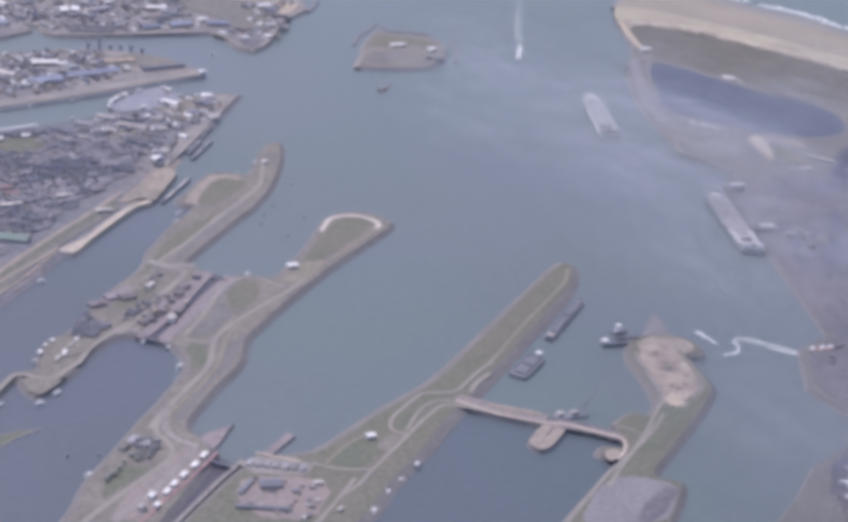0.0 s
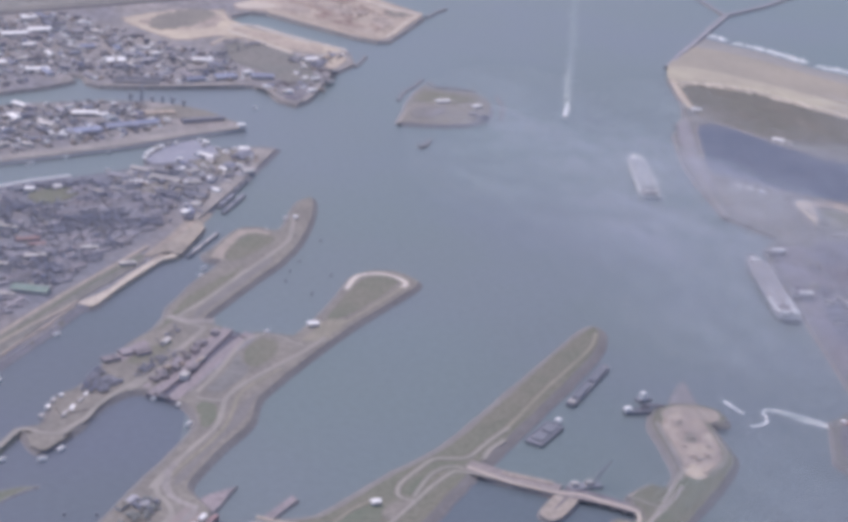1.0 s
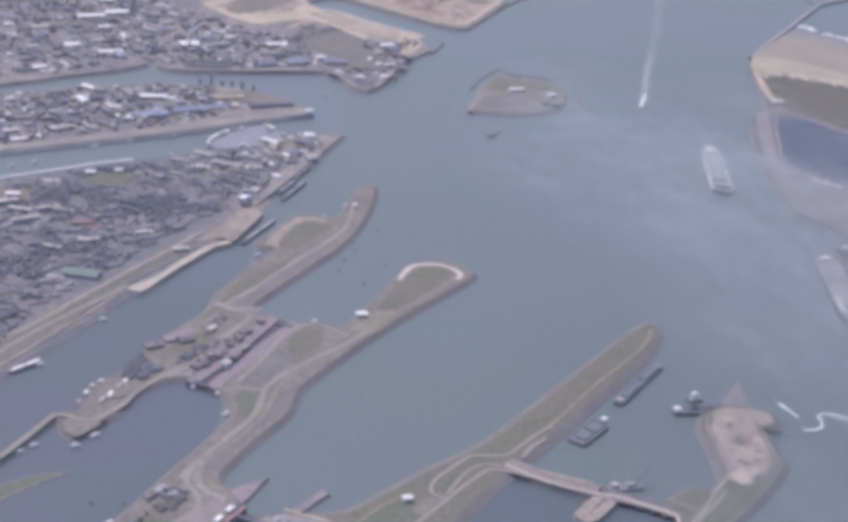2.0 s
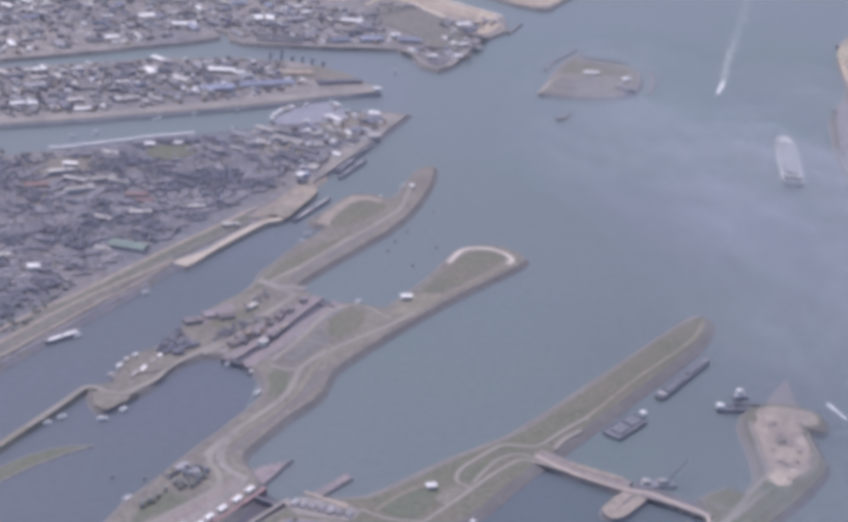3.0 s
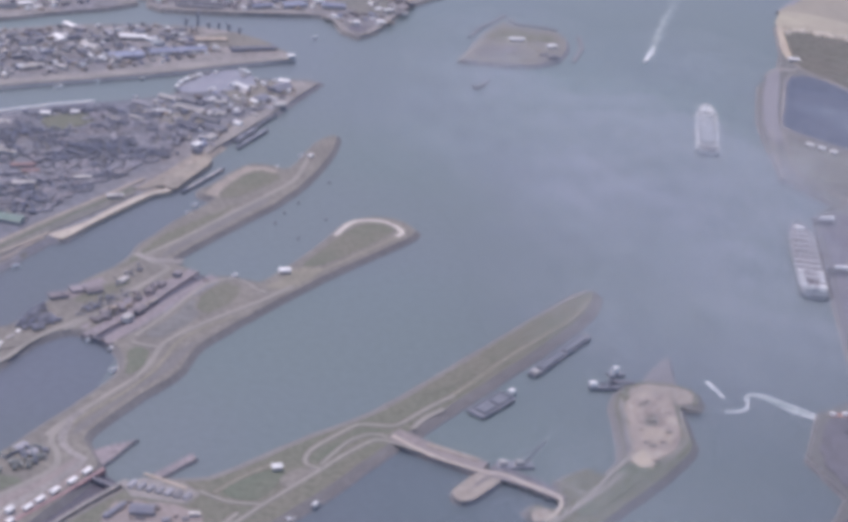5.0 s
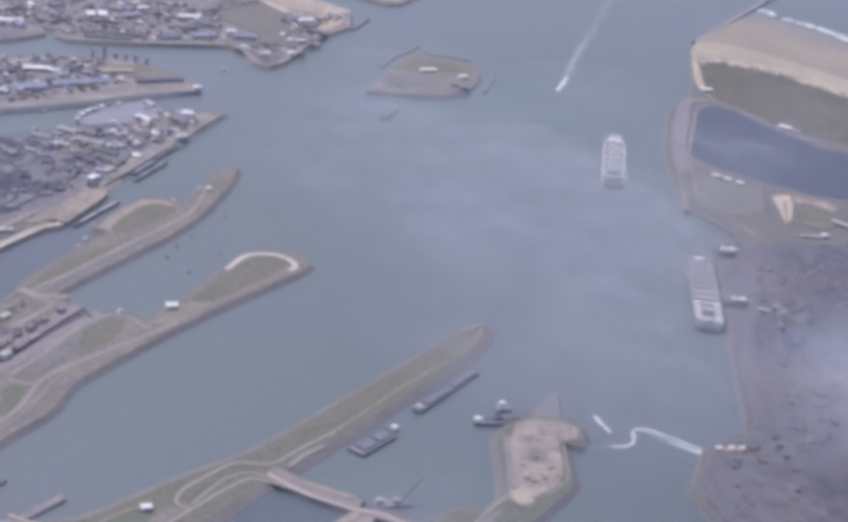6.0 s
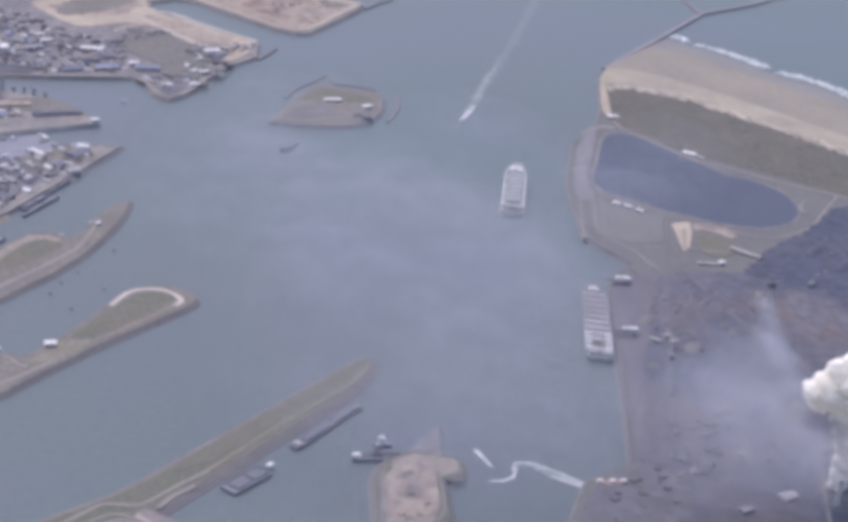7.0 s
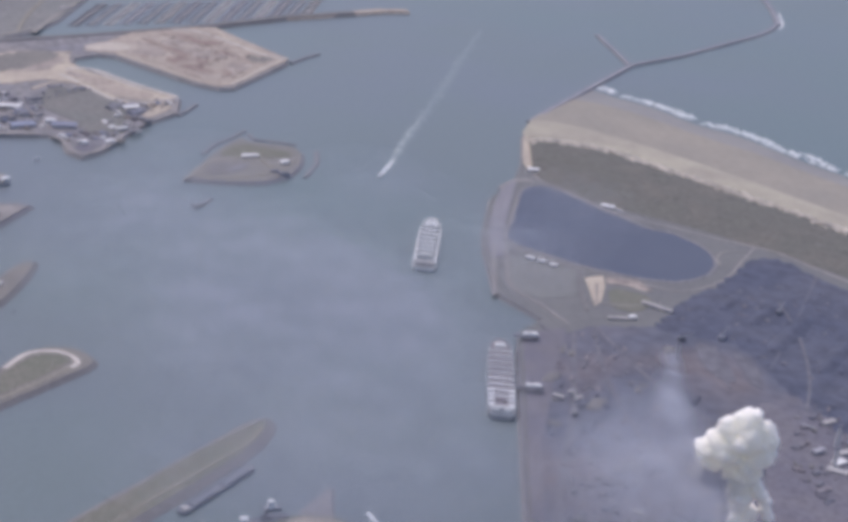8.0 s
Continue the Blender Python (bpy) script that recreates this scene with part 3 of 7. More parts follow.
# lock island
road([(125, 785), (119, 766), (100, 737), (80, 707), (60, 672), (49, 658), (42, 648)], 1.8, "pale road along the lock island", TRACK)
road([(7, 598), (1, 599), (-1, 604), (1, 612), (8, 622), (16, 633), (20, 637), (31, 637), (36, 639), (42, 648), (49, 658), (59, 670)], 1.9, "pale outer loop road on the lock island")
road([(47, 620), (36, 624), (27, 626), (22, 620), (13, 608), (7, 598), (-3, 583), (-9, 574), (-15, 565), (-20, 556), (-28, 547)], 1.9, "pale road along the lock island")
road([(32, 628), (27, 630), (22, 628), (16, 622), (11, 612), (6, 601)], 1.6, "pale inner road on the lock island")
road([(42, 637), (46, 647), (55, 657)], 2.6, "pale lay-by", ROAD)
road([(-39, 572), (-28, 567), (-19, 567), (-12, 568)], 1.6, "pale track round the green plot")
road([(-33, 572), (-25, 584), (-17, 593), (-11, 598)], 1.4, "thin track above the green plot", TRACK)
road([(-22, 560), (-36, 534), (-58, 500)], 1.8, "second narrow island road")
patch("meadow", [(-31, 575), (-21, 588), (-11, 596), (-7, 592), (-11, 577), (-17, 569), (-26, 570)], "mown green plot on the lock island", GRASSG, soft=1, rag=0.6)
patch("meadow", [(2, 605), (13, 622), (21, 632), (31, 634), (19, 625), (11, 611), (6, 603)], "green verge between the island roads", GRASSG, soft=1, rag=0.6)
patch("yard", [(-7, 580), (-10, 588), (-4, 596), (6, 598), (1, 590)], "greyish worn ground beside the island road", SOIL, soft=1, rag=1.0)
patch("meadow", [(118, 788), (124, 783), (122, 766), (92, 722), (60, 680), (48, 668), (40, 668), (66, 706)], "long olive meadow on the pier", GRASS)
patch("brick_yard", [(-68, 562), (-36, 560), (-33, 548), (-42, 528), (-62, 528), (-74, 544)], "brick-red paved yard beside the locks", BRICKYARD, soft=1)
patch("lock_apron", [(-70, 571), (-62, 577), (-46, 577), (-38, 570), (-42, 562), (-64, 563)], "pale concrete apron at the lock head", QUAY, soft=0, h=0.2)
road([(-62, 580), (-44, 573)], 1.6, "ochre edge of the lock apron", SAND, h=0.5, soft=0)

# dam with a drawbridge between island and spit
bm = bmesh.new()
ribbon(bm, [(34, 632), (50, 623), (73, 613)], 9.5, -0.8, TOP + 0.06, 1.5)
dam = tagged(obj("dam", bm, DAMTOP), "pinkish earth dam carrying a road", "dam", kind="structure")
bm = bmesh.new()
ribbon(bm, [(71, 610.5), (93, 603), (106, 596)], 4.5, 1.2, TOP + 0.2)
tagged(obj("bridge_deck", bm, DAMTOP), "low concrete bridge deck across the gap", "bridge", kind="structure")
bm = bmesh.new()
for k in range(7):
    tube(bm, (75 + k * 4.8, 610.5 - k * 2.7, -1), (75 + k * 4.8, 610.5 - k * 2.7, 1.3), 0.8, n=8)
part("pile", bm, STONE, bpy.data.objects["bridge_deck"], "round concrete piles")
road([(34, 630), (48, 619), (59, 614), (73, 609), (81, 610), (90, 604), (99, 600), (104, 597), (105, 592), (102, 584), (97, 578)], 1.7, "pale road over the dam and bridge", QSAND, h=0.3, soft=1)
road([(49, 626), (60, 622), (71, 618)], 3.2, "pinkish siding on the dam", RUBBLE, h=0.45, soft=1)
# low dark strip along one side of the bridge deck
bm = bmesh.new()
ribbon(bm, [(76, 616), (92, 609), (104, 601)], 6.5, -0.5, 0.9, 0.4)
tagged(obj("sheet_pile_sill", bm, PAVE), "dark low strip beside the bridge", "sill", kind="structure")
land("turning_mole", [(71, 611), (63, 600), (59, 593), (61, 587), (65, 585), (71, 589), (79, 601), (82, 608)], "rounded concrete mole beside the bridge", RUBBLE, STONE, soft=1, slope=0.8)
patch("mole_basin", [(66, 593), (73, 605), (76, 607), (70, 598)], "dark slot in the mole", PAVE, soft=0, h=0.15)

# spit with the sand head
patch("sand_head", [(138, 693), (146, 701), (159.9, 702.7), (168.8, 697.1), (168.7, 687.0), (160.7, 683.2), (158, 688), (147, 687), (139, 682)], "grey-buff rubble flat at the spit's end", RUBBLE, soft=1, h=0.15, rag=1.0)
patch("sand_head", [(136, 681), (141, 690), (150, 694), (159, 690), (159, 670), (160, 656), (156, 644), (149, 636), (144, 627), (139, 627), (134, 633), (138, 645), (136, 657)], "bare buff sand and rubble yard", SANDM, soft=1, h=0.25, rag=1.2)
patch("sand_head", [(141, 654), (145, 661), (153, 663), (157, 657), (154, 648), (148, 648), (143, 647)], "paler dug-over sand", SANDR, soft=1, h=0.3, rag=1.5)
patch("sand_head", [(136, 635), (141, 643), (144, 638), (145, 632), (140, 626), (136, 630)], "paler dug-over sand", SAND, soft=1, h=0.3, rag=1.0)
patch("sand_head", [(143, 668), (148, 674), (151, 670), (149, 663), (144, 661)], "brown damp hollow in the sand", SOIL, soft=1, h=0.35, rag=0.8)
patch("sand_head", [(144, 635), (151, 642), (154, 644), (149, 636), (145, 632)], "brown damp hollow in the sand", REDSAND, soft=1, h=0.35, rag=0.8)
patch("sand_head", [(141, 680), (147, 687), (149, 684), (145, 679)], "brown damp hollow in the sand", SOIL, soft=1, h=0.35, rag=0.8)
patch("bank_strip", [(133.0, 680.6), (134.4, 685.9), (135, 671), (136, 652), (136, 638), (133.2, 630.9), (133.9, 638.0), (133.7, 657.1)], "grey stone bank beside the sand yard", STONE, "bank", soft=1, rag=0.4)
road([(135, 684), (135, 669), (136, 651), (137, 638)], 1.0, "pale track beside the sand", ROAD)
road([(161, 679), (161, 666), (162, 655), (157, 643), (149, 633)], 1.0, "pale track round the sand yard", ROAD)
road([(136, 635), (132, 629), (126, 619), (120, 607), (114, 597), (107, 586), (98, 573), (87, 555)], 2.0, "pale track along the spit")
road([(102, 609), (110, 605), (116, 600)], 1.4, "short pale link track")
patch("yard", [(91.7, 582.3), (94.6, 587.6), (100.0, 586.8), (100, 581), (92.9, 575.7)], "pale sandy clearing", RUBBLE, soft=1, h=0.2)
patch("meadow", [(117, 602), (126, 618), (133, 628), (150, 633), (133.3, 607.2), (118.3, 586.1), (109, 584)], "green grass on the spit's root", GRASSG, soft=1)
patch("yard", [(81, 553), (90, 562), (103, 564), (116, 558), (118, 553), (111, 538), (104, 527), (77, 523), (67, 527)], "lilac-grey storage yard", LILAC, soft=1, rag=0.8)
patch("yard", [(98, 540), (112, 555), (119, 554), (106, 534), (98, 527), (91, 527)], "dark shed roofs and stock", PAVE, soft=0, h=0.5)
road([(131, 620), (120, 602), (102, 580), (88, 564), (74, 544), (62, 527), (36, 490)], 2.0, "pale track along the spit's root")
bm = bmesh.new()
rings(bm, [[(*q, -0.8) for q in ccw([(144, 701), (163, 706), (163, 718), (162, 736), (158, 733), (148, 714)])], [(*q, 0.9) for q in ccw([(145, 702), (162, 706), (161, 716), (161, 731), (158, 730), (149, 713)])]])
tagged(obj("rubble_point", bm, WETSTONE), "low grey rubble point off the spit", "rubble", kind="structure")

# ---- fort island ----
patch("earthwork", [(53.6, 1145.5), (59.1, 1167.7), (64, 1179), (60, 1153), (64.0, 1144.4), (56.7, 1144.9)], "pale worn earth at the landing end", SOIL, soft=1, rag=1.5)
patch("meadow", [(67.4, 1201.6), (81, 1230), (112, 1222), (123, 1214), (110, 1203), (76, 1196)], "grey-green grass on the fort", GRASS, soft=1, rag=2.0)
patch("earthwork", [(62, 1166), (67, 1180), (84, 1188), (94, 1185), (88, 1170), (77, 1158), (64, 1154)], "sunken dark fort court", SLOPE, soft=1, h=0.35, rag=1.2)
# no recess here: the ditch's shade is only the patch's dark colour
patch("earthwork", [(77, 1167), (85, 1180), (93, 1187), (88, 1173), (79, 1160)], "flat dark patch with a ditch's shade in its colour", WETSTONE, soft=1, h=0.45, rag=0.8)
patch("earthwork", [(105, 1162), (112, 1169), (118.6, 1169.5), (112.0, 1160.4), (105.8, 1154.4)], "dark casemate ground", SLOPE, soft=1, h=0.35, rag=1.2)
road([(51, 1139), (58, 1166), (65, 1182), (76, 1192), (96, 1202)], 2.4, "pale earth track round the court")
road([(96, 1202), (107, 1182), (110, 1170), (88, 1151), (64, 1146)], 2.0, "pale earth track", TRACK)
for line in ([(57, 1202), (64, 1228), (74, 1245), (80, 1261), (84, 1270)], [(86, 1259), (91, 1247), (108, 1247), (125, 1242)], [(138, 1232), (139, 1206), (131, 1168)]):
    bm = bmesh.new()
    ribbon(bm, ragged(line, 0.8)[: -max(1, int(math.dist(line[0], line[-1]) / 2.5))], 2.2, -0.8, 0.8, 1.4)
    tagged(obj("fort_breakwater", bm, WETSTONE), "dark low stone breakwater round the fort", "breakwater", kind="structure")
bm = bmesh.new()
ribbon(bm, [(62, 1090), (67, 1099), (71, 1110)], 2.6, -0.5, 0.9)
box(bm, 64, 1094, 0.6, 7, 3, 0.8, 0.4)
tagged(obj("landing_stage", bm, WETSTONE), "dark timber landing stage off the fort", "jetty", kind="structure")

# ---- north bank: breakwater, beach, dunes, pond ----
for line, w in (([(307, 1359), (330, 1406), (352, 1446), (389, 1516), (422, 1578), (479, 1634), (527, 1691), (578, 1751), (600, 1785), (616, 1820), (624, 1880), (627, 1936), (615, 2040), (570, 2180)], 4.4), ([(420, 1579), (414, 1620), (403, 1688)], 3.6)):
    bm = bmesh.new()
    ribbon(bm, line, w + 0.6, -0.8, 1.3, 1.2)
    ob = tagged(obj("breakwater", bm, WETSTONE), "long grey stone breakwater", "breakwater", kind="structure")
    bm = bmesh.new()
    ribbon(bm, line, w + 0.4, 1.2, 1.7)
    part("crown", bm, PIERTOP, ob, "paved breakwater crown")


def strip(name, a, b, za, zb, label, material, category, n=70, m=14, rough=0.0, freq=0.08):
    """A sheet of ground between two lines, from one height to the other, uneven by rough."""
    def even(line):
        line = [Vector(p) for p in rounded(line, 2, 0.25, closed=False)]
        cum = [0.0]
        for p, q in zip(line, line[1:]):
            cum.append(cum[-1] + (q - p).length)
        out = []
        for k in range(n):
            d = cum[-1] * k / (n - 1)
            i = max(j for j in range(len(cum)) if cum[j] <= d + 1e-9)
            i = min(i, len(line) - 2)
            out.append(line[i].lerp(line[i + 1], (d - cum[i]) / max(cum[i + 1] - cum[i], 1e-9)))
        return out

    pa, pb = even(a), even(b)
    bm = bmesh.new()
    grid = []
    for p, q in zip(pa, pb):
        row = []
        for k in range(m + 1):
            f = k / m
            c = p.lerp(q, f)
            bulge = math.sin(math.pi * f) * rough
            z = za + (zb - za) * f + bulge * (0.6 + 1.2 * noise.noise(Vector((c.x * freq, c.y * freq, 0.0))))
            row.append(bm.verts.new((c.x, c.y, z)))
        grid.append(row)
    for r, q in zip(grid, grid[1:]):
        for k in range(m):
            bm.faces.new((r[k], r[k + 1], q[k + 1], q[k]))
    bmesh.ops.recalc_face_normals(bm, faces=bm.faces)
    if sum(f.normal.z for f in bm.faces) < 0:
        bmesh.ops.reverse_faces(bm, faces=bm.faces)
    return tagged(obj(name, bm, material, True), label, category, kind="structure")


DUNETOP = [(301, 1302), (322, 1309), (344, 1306), (360, 1300), (373, 1291), (386, 1278), (401, 1264), (419, 1250), (437, 1234), (454, 1218), (470, 1199), (493, 1180), (530, 1144), (600, 1074), (720, 968), (830, 862)]
DUNEBOT = [(297, 1216), (303, 1205), (321, 1180), (354, 1158), (407, 1131), (439, 1106), (491, 1064), (580, 980), (760, 820)]
DRY = [(308, 1362), (330, 1362), (352, 1352), (375, 1337), (398, 1318), (425, 1294), (458, 1262), (490, 1228), (530, 1186), (600, 1118), (720, 1010), (860, 900)]
DAMP = [(347, 1440), (372, 1436), (395, 1420), (418, 1400), (440, 1374), (462, 1352), (485, 1335), (505, 1310), (530, 1280), (562, 1245), (650, 1155), (808, 1018), (905, 935)]
SURF = [(376, 1494), (386, 1484), (398, 1467), (416, 1457), (431, 1441), (446, 1419), (463, 1401), (488, 1389), (501, 1367), (513, 1349), (531, 1326), (563, 1291), (651, 1201), (808, 1061), (908, 969)]
DRYSAND = mat("dry beach sand", (0.375, 0.348, 0.278), (0.335, 0.312, 0.252), 0.03, fine=0.2, grain=0.07, c3=(0.31, 0.286, 0.238), scale3=0.02)
WETSAND = mat("wet sand", (0.24, 0.234, 0.22), (0.214, 0.212, 0.206), 0.012, rough=0.6, fine=0.12, grain=0.06, bump=0.05)
strip("beach_top", [(297, 1320), (303, 1312)] + DUNETOP[1:], DRY, 2.6, 2.0, "dry pale sand below the dunes", DRYSAND, "beach", n=120, m=8, rough=0.2, freq=0.05)
strip("beach", DRY, DAMP, 2.0, 0.9, "wide pale tidal beach", BEACH, "beach", n=120, m=8)
strip("tidal_flat", DAMP, SURF, 0.9, -0.3, "grey wet sand at the water's edge", WETSAND, "beach", n=120, m=8)
strip("dunes", DUNETOP, DUNEBOT, 2.4, 2.3, "rough brown-grey dune grass", DUNE, "dunes", n=170, m=30, rough=1.5, freq=0.11)
edge = Blobs()
rnd = random.Random(4)
for p, d in along(rounded(DUNETOP[:-2], 2, 0.25, closed=False), 2.2):
    back = Vector((d.y, -d.x)) if d.x > 0 else Vector((0, -1))
    for _ in range(3):
        q = p + back * rnd.uniform(-3, 5) + d * rnd.uniform(-2, 2)
        edge.add(q.x, q.y, 2.75, rnd.uniform(1.0, 3.4), rnd.uniform(0.8, 2.6), rnd.uniform(0.2, 0.6), 0.45, 1, rnd.uniform(0, 50))
    for _ in range(2 if noise.noise(Vector((p.x * 0.06, p.y * 0.06, 3.0))) > -0.1 else 0):
        q = p + back * rnd.uniform(3, 10)
        edge.add(q.x, q.y, 2.9, rnd.uniform(0.8, 2.2), rnd.uniform(0.8, 2.6), rnd.uniform(0.3, 0.8), 0.45, 1, rnd.uniform(0, 50))
tagged(obj("dune_edge", edge.bm(), DUNEFACE, True), "pale crumbling sand edge of the dunes", "dune edge", kind="stuff")

POND_EDGE = [(286, 1186), (301, 1196), (319, 1184), (336, 1158), (352, 1141), (369, 1123), (383, 1121), (399, 1102), (405, 1086), (405, 1066), (396, 1045), (375, 1028), (354, 1027), (334, 1034), (314, 1041), (288, 1059), (267, 1075), (269, 1092), (278, 1142)]
patch("pond", POND_EDGE, "deep blue settling pond", POND, "pond", soft=1, h=0.10, rag=1.2)
bm = bmesh.new()
ring_line = ragged(rounded(ccw(POND_EDGE), 1), 1.2)
ribbon(bm, ring_line + ring_line[:1], 1.6, TOP - 0.1, TOP + 0.5, 0.8)
tagged(obj("pond_bank", bm, STONE), "dark stone bank round the pond", "bank", kind="structure")
patch("west_bank", [(283, 1204), (271, 1183), (263, 1145), (255, 1085), (254, 1044), (264, 1046), (266, 1090), (274, 1140), (282, 1188)], "broad grey-pink embankment", LILAC, "bank", soft=1, h=0.5)
road([(297, 1312), (297, 1255), (298, 1215), (303, 1203), (314, 1194), (330, 1173), (343, 1154), (360, 1142), (385, 1132), (406, 1120), (440, 1106), (454, 1099), (471, 1077), (490, 1056), (600, 950)], 2.6, "pale road between dunes and pond", QUAY)
road([(296, 1204), (283, 1204), (270, 1180)], 5.0, "pale apron at the pier root", QUAY)
road([(438, 1104), (423, 1075), (408, 1043), (391, 1023), (372, 1012), (353, 1017), (337, 1028), (317, 1034), (287, 1050), (269, 1067)], 1.8, "narrow pond-side road", QUAY)
road([(430, 1094), (416, 1093), (407, 1081), (407, 1065)], 1.2, "narrow track round the pond's end", ROAD)
road([(258, 1067), (255, 1021), (253, 981)], 2.0, "grey bund on the bank", QUAY, h=0.5)
road([(266, 1069), (264, 1023), (262, 996), (280, 973), (294, 946)], 1.8, "faint bank track", QUAY)
patch("fill_area", [(268, 1050), (287, 1043), (308, 1031), (302, 988), (281, 982), (264, 997)], "grey-green fill area", FIELDP, soft=0, h=0.2)
patch("fill_area", [(312, 1021), (325, 1029), (324, 1010), (318, 983), (313, 977), (313, 999)], "bright bare sand bar", SAND, soft=0, h=0.35)
patch("fill_area", [(326, 1026), (347, 1025), (354, 1010), (348, 1007), (338, 1014), (325, 1015)], "narrow bright sand strip", SANDM, soft=0, h=0.35)
patch("fill_area", [(318, 1014), (320, 1013), (316, 985), (315, 984)], "dark trench in the sand bar", SLOPE, soft=0, h=0.4)
patch("fill_area", [(325, 1009), (347, 1004), (352, 991), (339, 971), (323, 976)], "grey-green plot", GRASS, soft=1, h=0.3)
road([(310, 1032), (307, 998), (308, 969)], 1.8, "dark bund between the plots", SLOPE, h=0.5)
road([(311, 985), (326, 980), (345, 984)], 1.4, "pale track through the plots", ROAD, h=0.5)
patch("sand_root", [(298, 1326), (304, 1310), (312, 1300), (298, 1230), (291, 1235)], "pale sand at the pier root", SAND, soft=1, h=0.3)

# works
patch("coal_yard", [(433, 1086), (404, 1036), (382, 1010), (365, 989), (352, 964), (345, 953), (352, 945), (372, 941), (390, 938), (402, 905), (408, 878), (418, 856), (440, 838), (470, 800), (480, 560), (760, 560), (760, 800), (620, 930), (500, 1045), (485, 1038), (467, 1064), (454, 1086)], "blue-black coal stockyard", COAL, soft=1, h=0.3, rag=4.0)
patch("ore_yard", [(292, 942), (352, 954), (372, 950), (396, 946), (412, 915), (420, 888), (432, 866), (455, 848), (482, 805), (486, 560), (260, 480), (180, 500), (190, 570), (222, 600), (232, 625), (222, 655), (232, 688), (256, 704), (262, 800), (272, 880)], "purplish ore and cinder ground", ORE, soft=1, h=0.25, rag=3.0)
patch("quay_apron", [(266, 928), (292, 940), (280, 880), (266, 800), (258, 712), (252, 716), (257, 800), (264, 905)], "dark blue-grey ore quay", PAVE, soft=0, h=0.4)
patch("landing", [(228, 688), (246, 702), (262, 712), (276, 690), (268, 664), (276, 640), (250, 632), (240, 606), (228, 626), (219, 650)], "pinkish-grey landing ground", LANDING, soft=2, h=0.4)
road([(261, 905), (255, 800), (250, 712)], 1.6, "worn quay edge", LANDING, h=0.5, soft=0)
road([(296, 935), (290, 880), (284, 826), (270, 760), (262, 700), (240, 640)], 3.0, "grey haul road", LANDING, h=0.4)
road([(310, 945), (330, 880), (350, 840), (380, 800), (360, 720)], 3.0, "grey haul road", LANDING, h=0.4)
road([(405, 905), (440, 985), (470, 1060)], 1.4, "thin haul road between coal heaps", ORE, h=0.4)
road([(330, 640), (336, 700), (344, 745)], 1.6, "straight pale conveyor road", QUAY, h=0.5)
road([(277, 942), (290, 914), (289, 872), (280, 806), (272, 749)], 2.0, "grey haul road beside the quay", LANDING, h=0.5)
road([(309, 941), (306, 889), (311, 836), (319, 796)], 2.2, "pinkish haul road across the ore ground", LANDING, h=0.5)
road([(378, 932), (374, 895), (376, 875)], 1.6, "pale haul road round the stock bed", LANDING, h=0.5)
road([(433, 1009), (435, 960), (427, 898), (414, 855)], 1.6, "pale haul road through the coal", LANDING, h=0.5)
patch("cinder_ground", [(372, 850), (392, 862), (428, 850), (462, 815), (470, 730), (440, 640), (380, 630), (350, 690), (352, 770)], "grey-mauve cinder ground round the furnaces", PAVE, soft=2, h=0.3, rag=4.0)
patch("stock_bed", [(366, 935), (378, 932), (384, 886), (374, 880), (364, 905)], "buff stock bed", LANDING, soft=2, h=0.6)
patch("stock_bed", [(386, 930), (398, 910), (396, 876), (388, 884)], "buff stock bed", LANDING, soft=2, h=0.6)

# ---- outer terminals and dike ----
patch("sand_fill", [(-70, 1392), (19, 1331), (26, 1322), (-4, 1312), (-24, 1319), (-75, 1353), (-109, 1318), (-132, 1337), (-165, 1376), (-128, 1412), (-74, 1434)], "pale bare sand fill", SAND, soft=1, h=0.3)
patch("sand_fill", [(-150, 1372), (-126, 1402), (-84, 1412), (-70, 1400), (-100, 1370), (-128, 1350)], "darker damp fill", SANDM, soft=2, h=0.5, rag=5.0)
patch("sand_fill", [(-64, 1378), (-2, 1334), (-12, 1326), (-70, 1366)], "brown tilled fill", SANDM, soft=1, h=0.5, rag=2.0)
road([(-160, 1376), (-128, 1410), (-74, 1432)], 3.0, "pale haul road", SAND, h=0.6)
road([(-74, 1390), (-30, 1362), (20, 1330)], 2.5, "pale haul road", SAND, h=0.6)
patch("sand_fill", [(-66, 1440), (-32, 1524), (5, 1552), (36, 1562), (53, 1540), (102, 1480), (101, 1462), (64, 1378), (55, 1372), (36, 1380), (-1, 1409), (-38, 1441), (-54, 1441)], "reddish sand terminal", SANDR, soft=0, h=0.3)
road([(-48, 1384), (-37, 1371), (-24, 1360), (-4, 1343)], 2.6, "bright shell strip along the basin edge", PALE, h=0.7)
road([(-72, 1364), (-52, 1344), (-31, 1316), (-14, 1303)], 3.0, "bright shell strip across the fill", PALE, h=0.7)
road([(-9, 1296), (7, 1310), (26, 1329)], 2.4, "bright shell strip on the fill's end", PALE, h=0.7)
patch("sand_fill", [(-68, 1459), (-50, 1477), (-33, 1476), (-27, 1460), (-43, 1446), (-63, 1442)], "bright dry sand behind the basin head", QSAND, soft=1, h=0.7, rag=1.5)
patch("sand_fill", [(1, 1441), (18, 1455), (46, 1440), (64, 1418), (61, 1403), (36, 1407), (12, 1421)], "brown worked strip of the sand terminal", REDSAND, soft=1, h=0.6, rag=3.0)
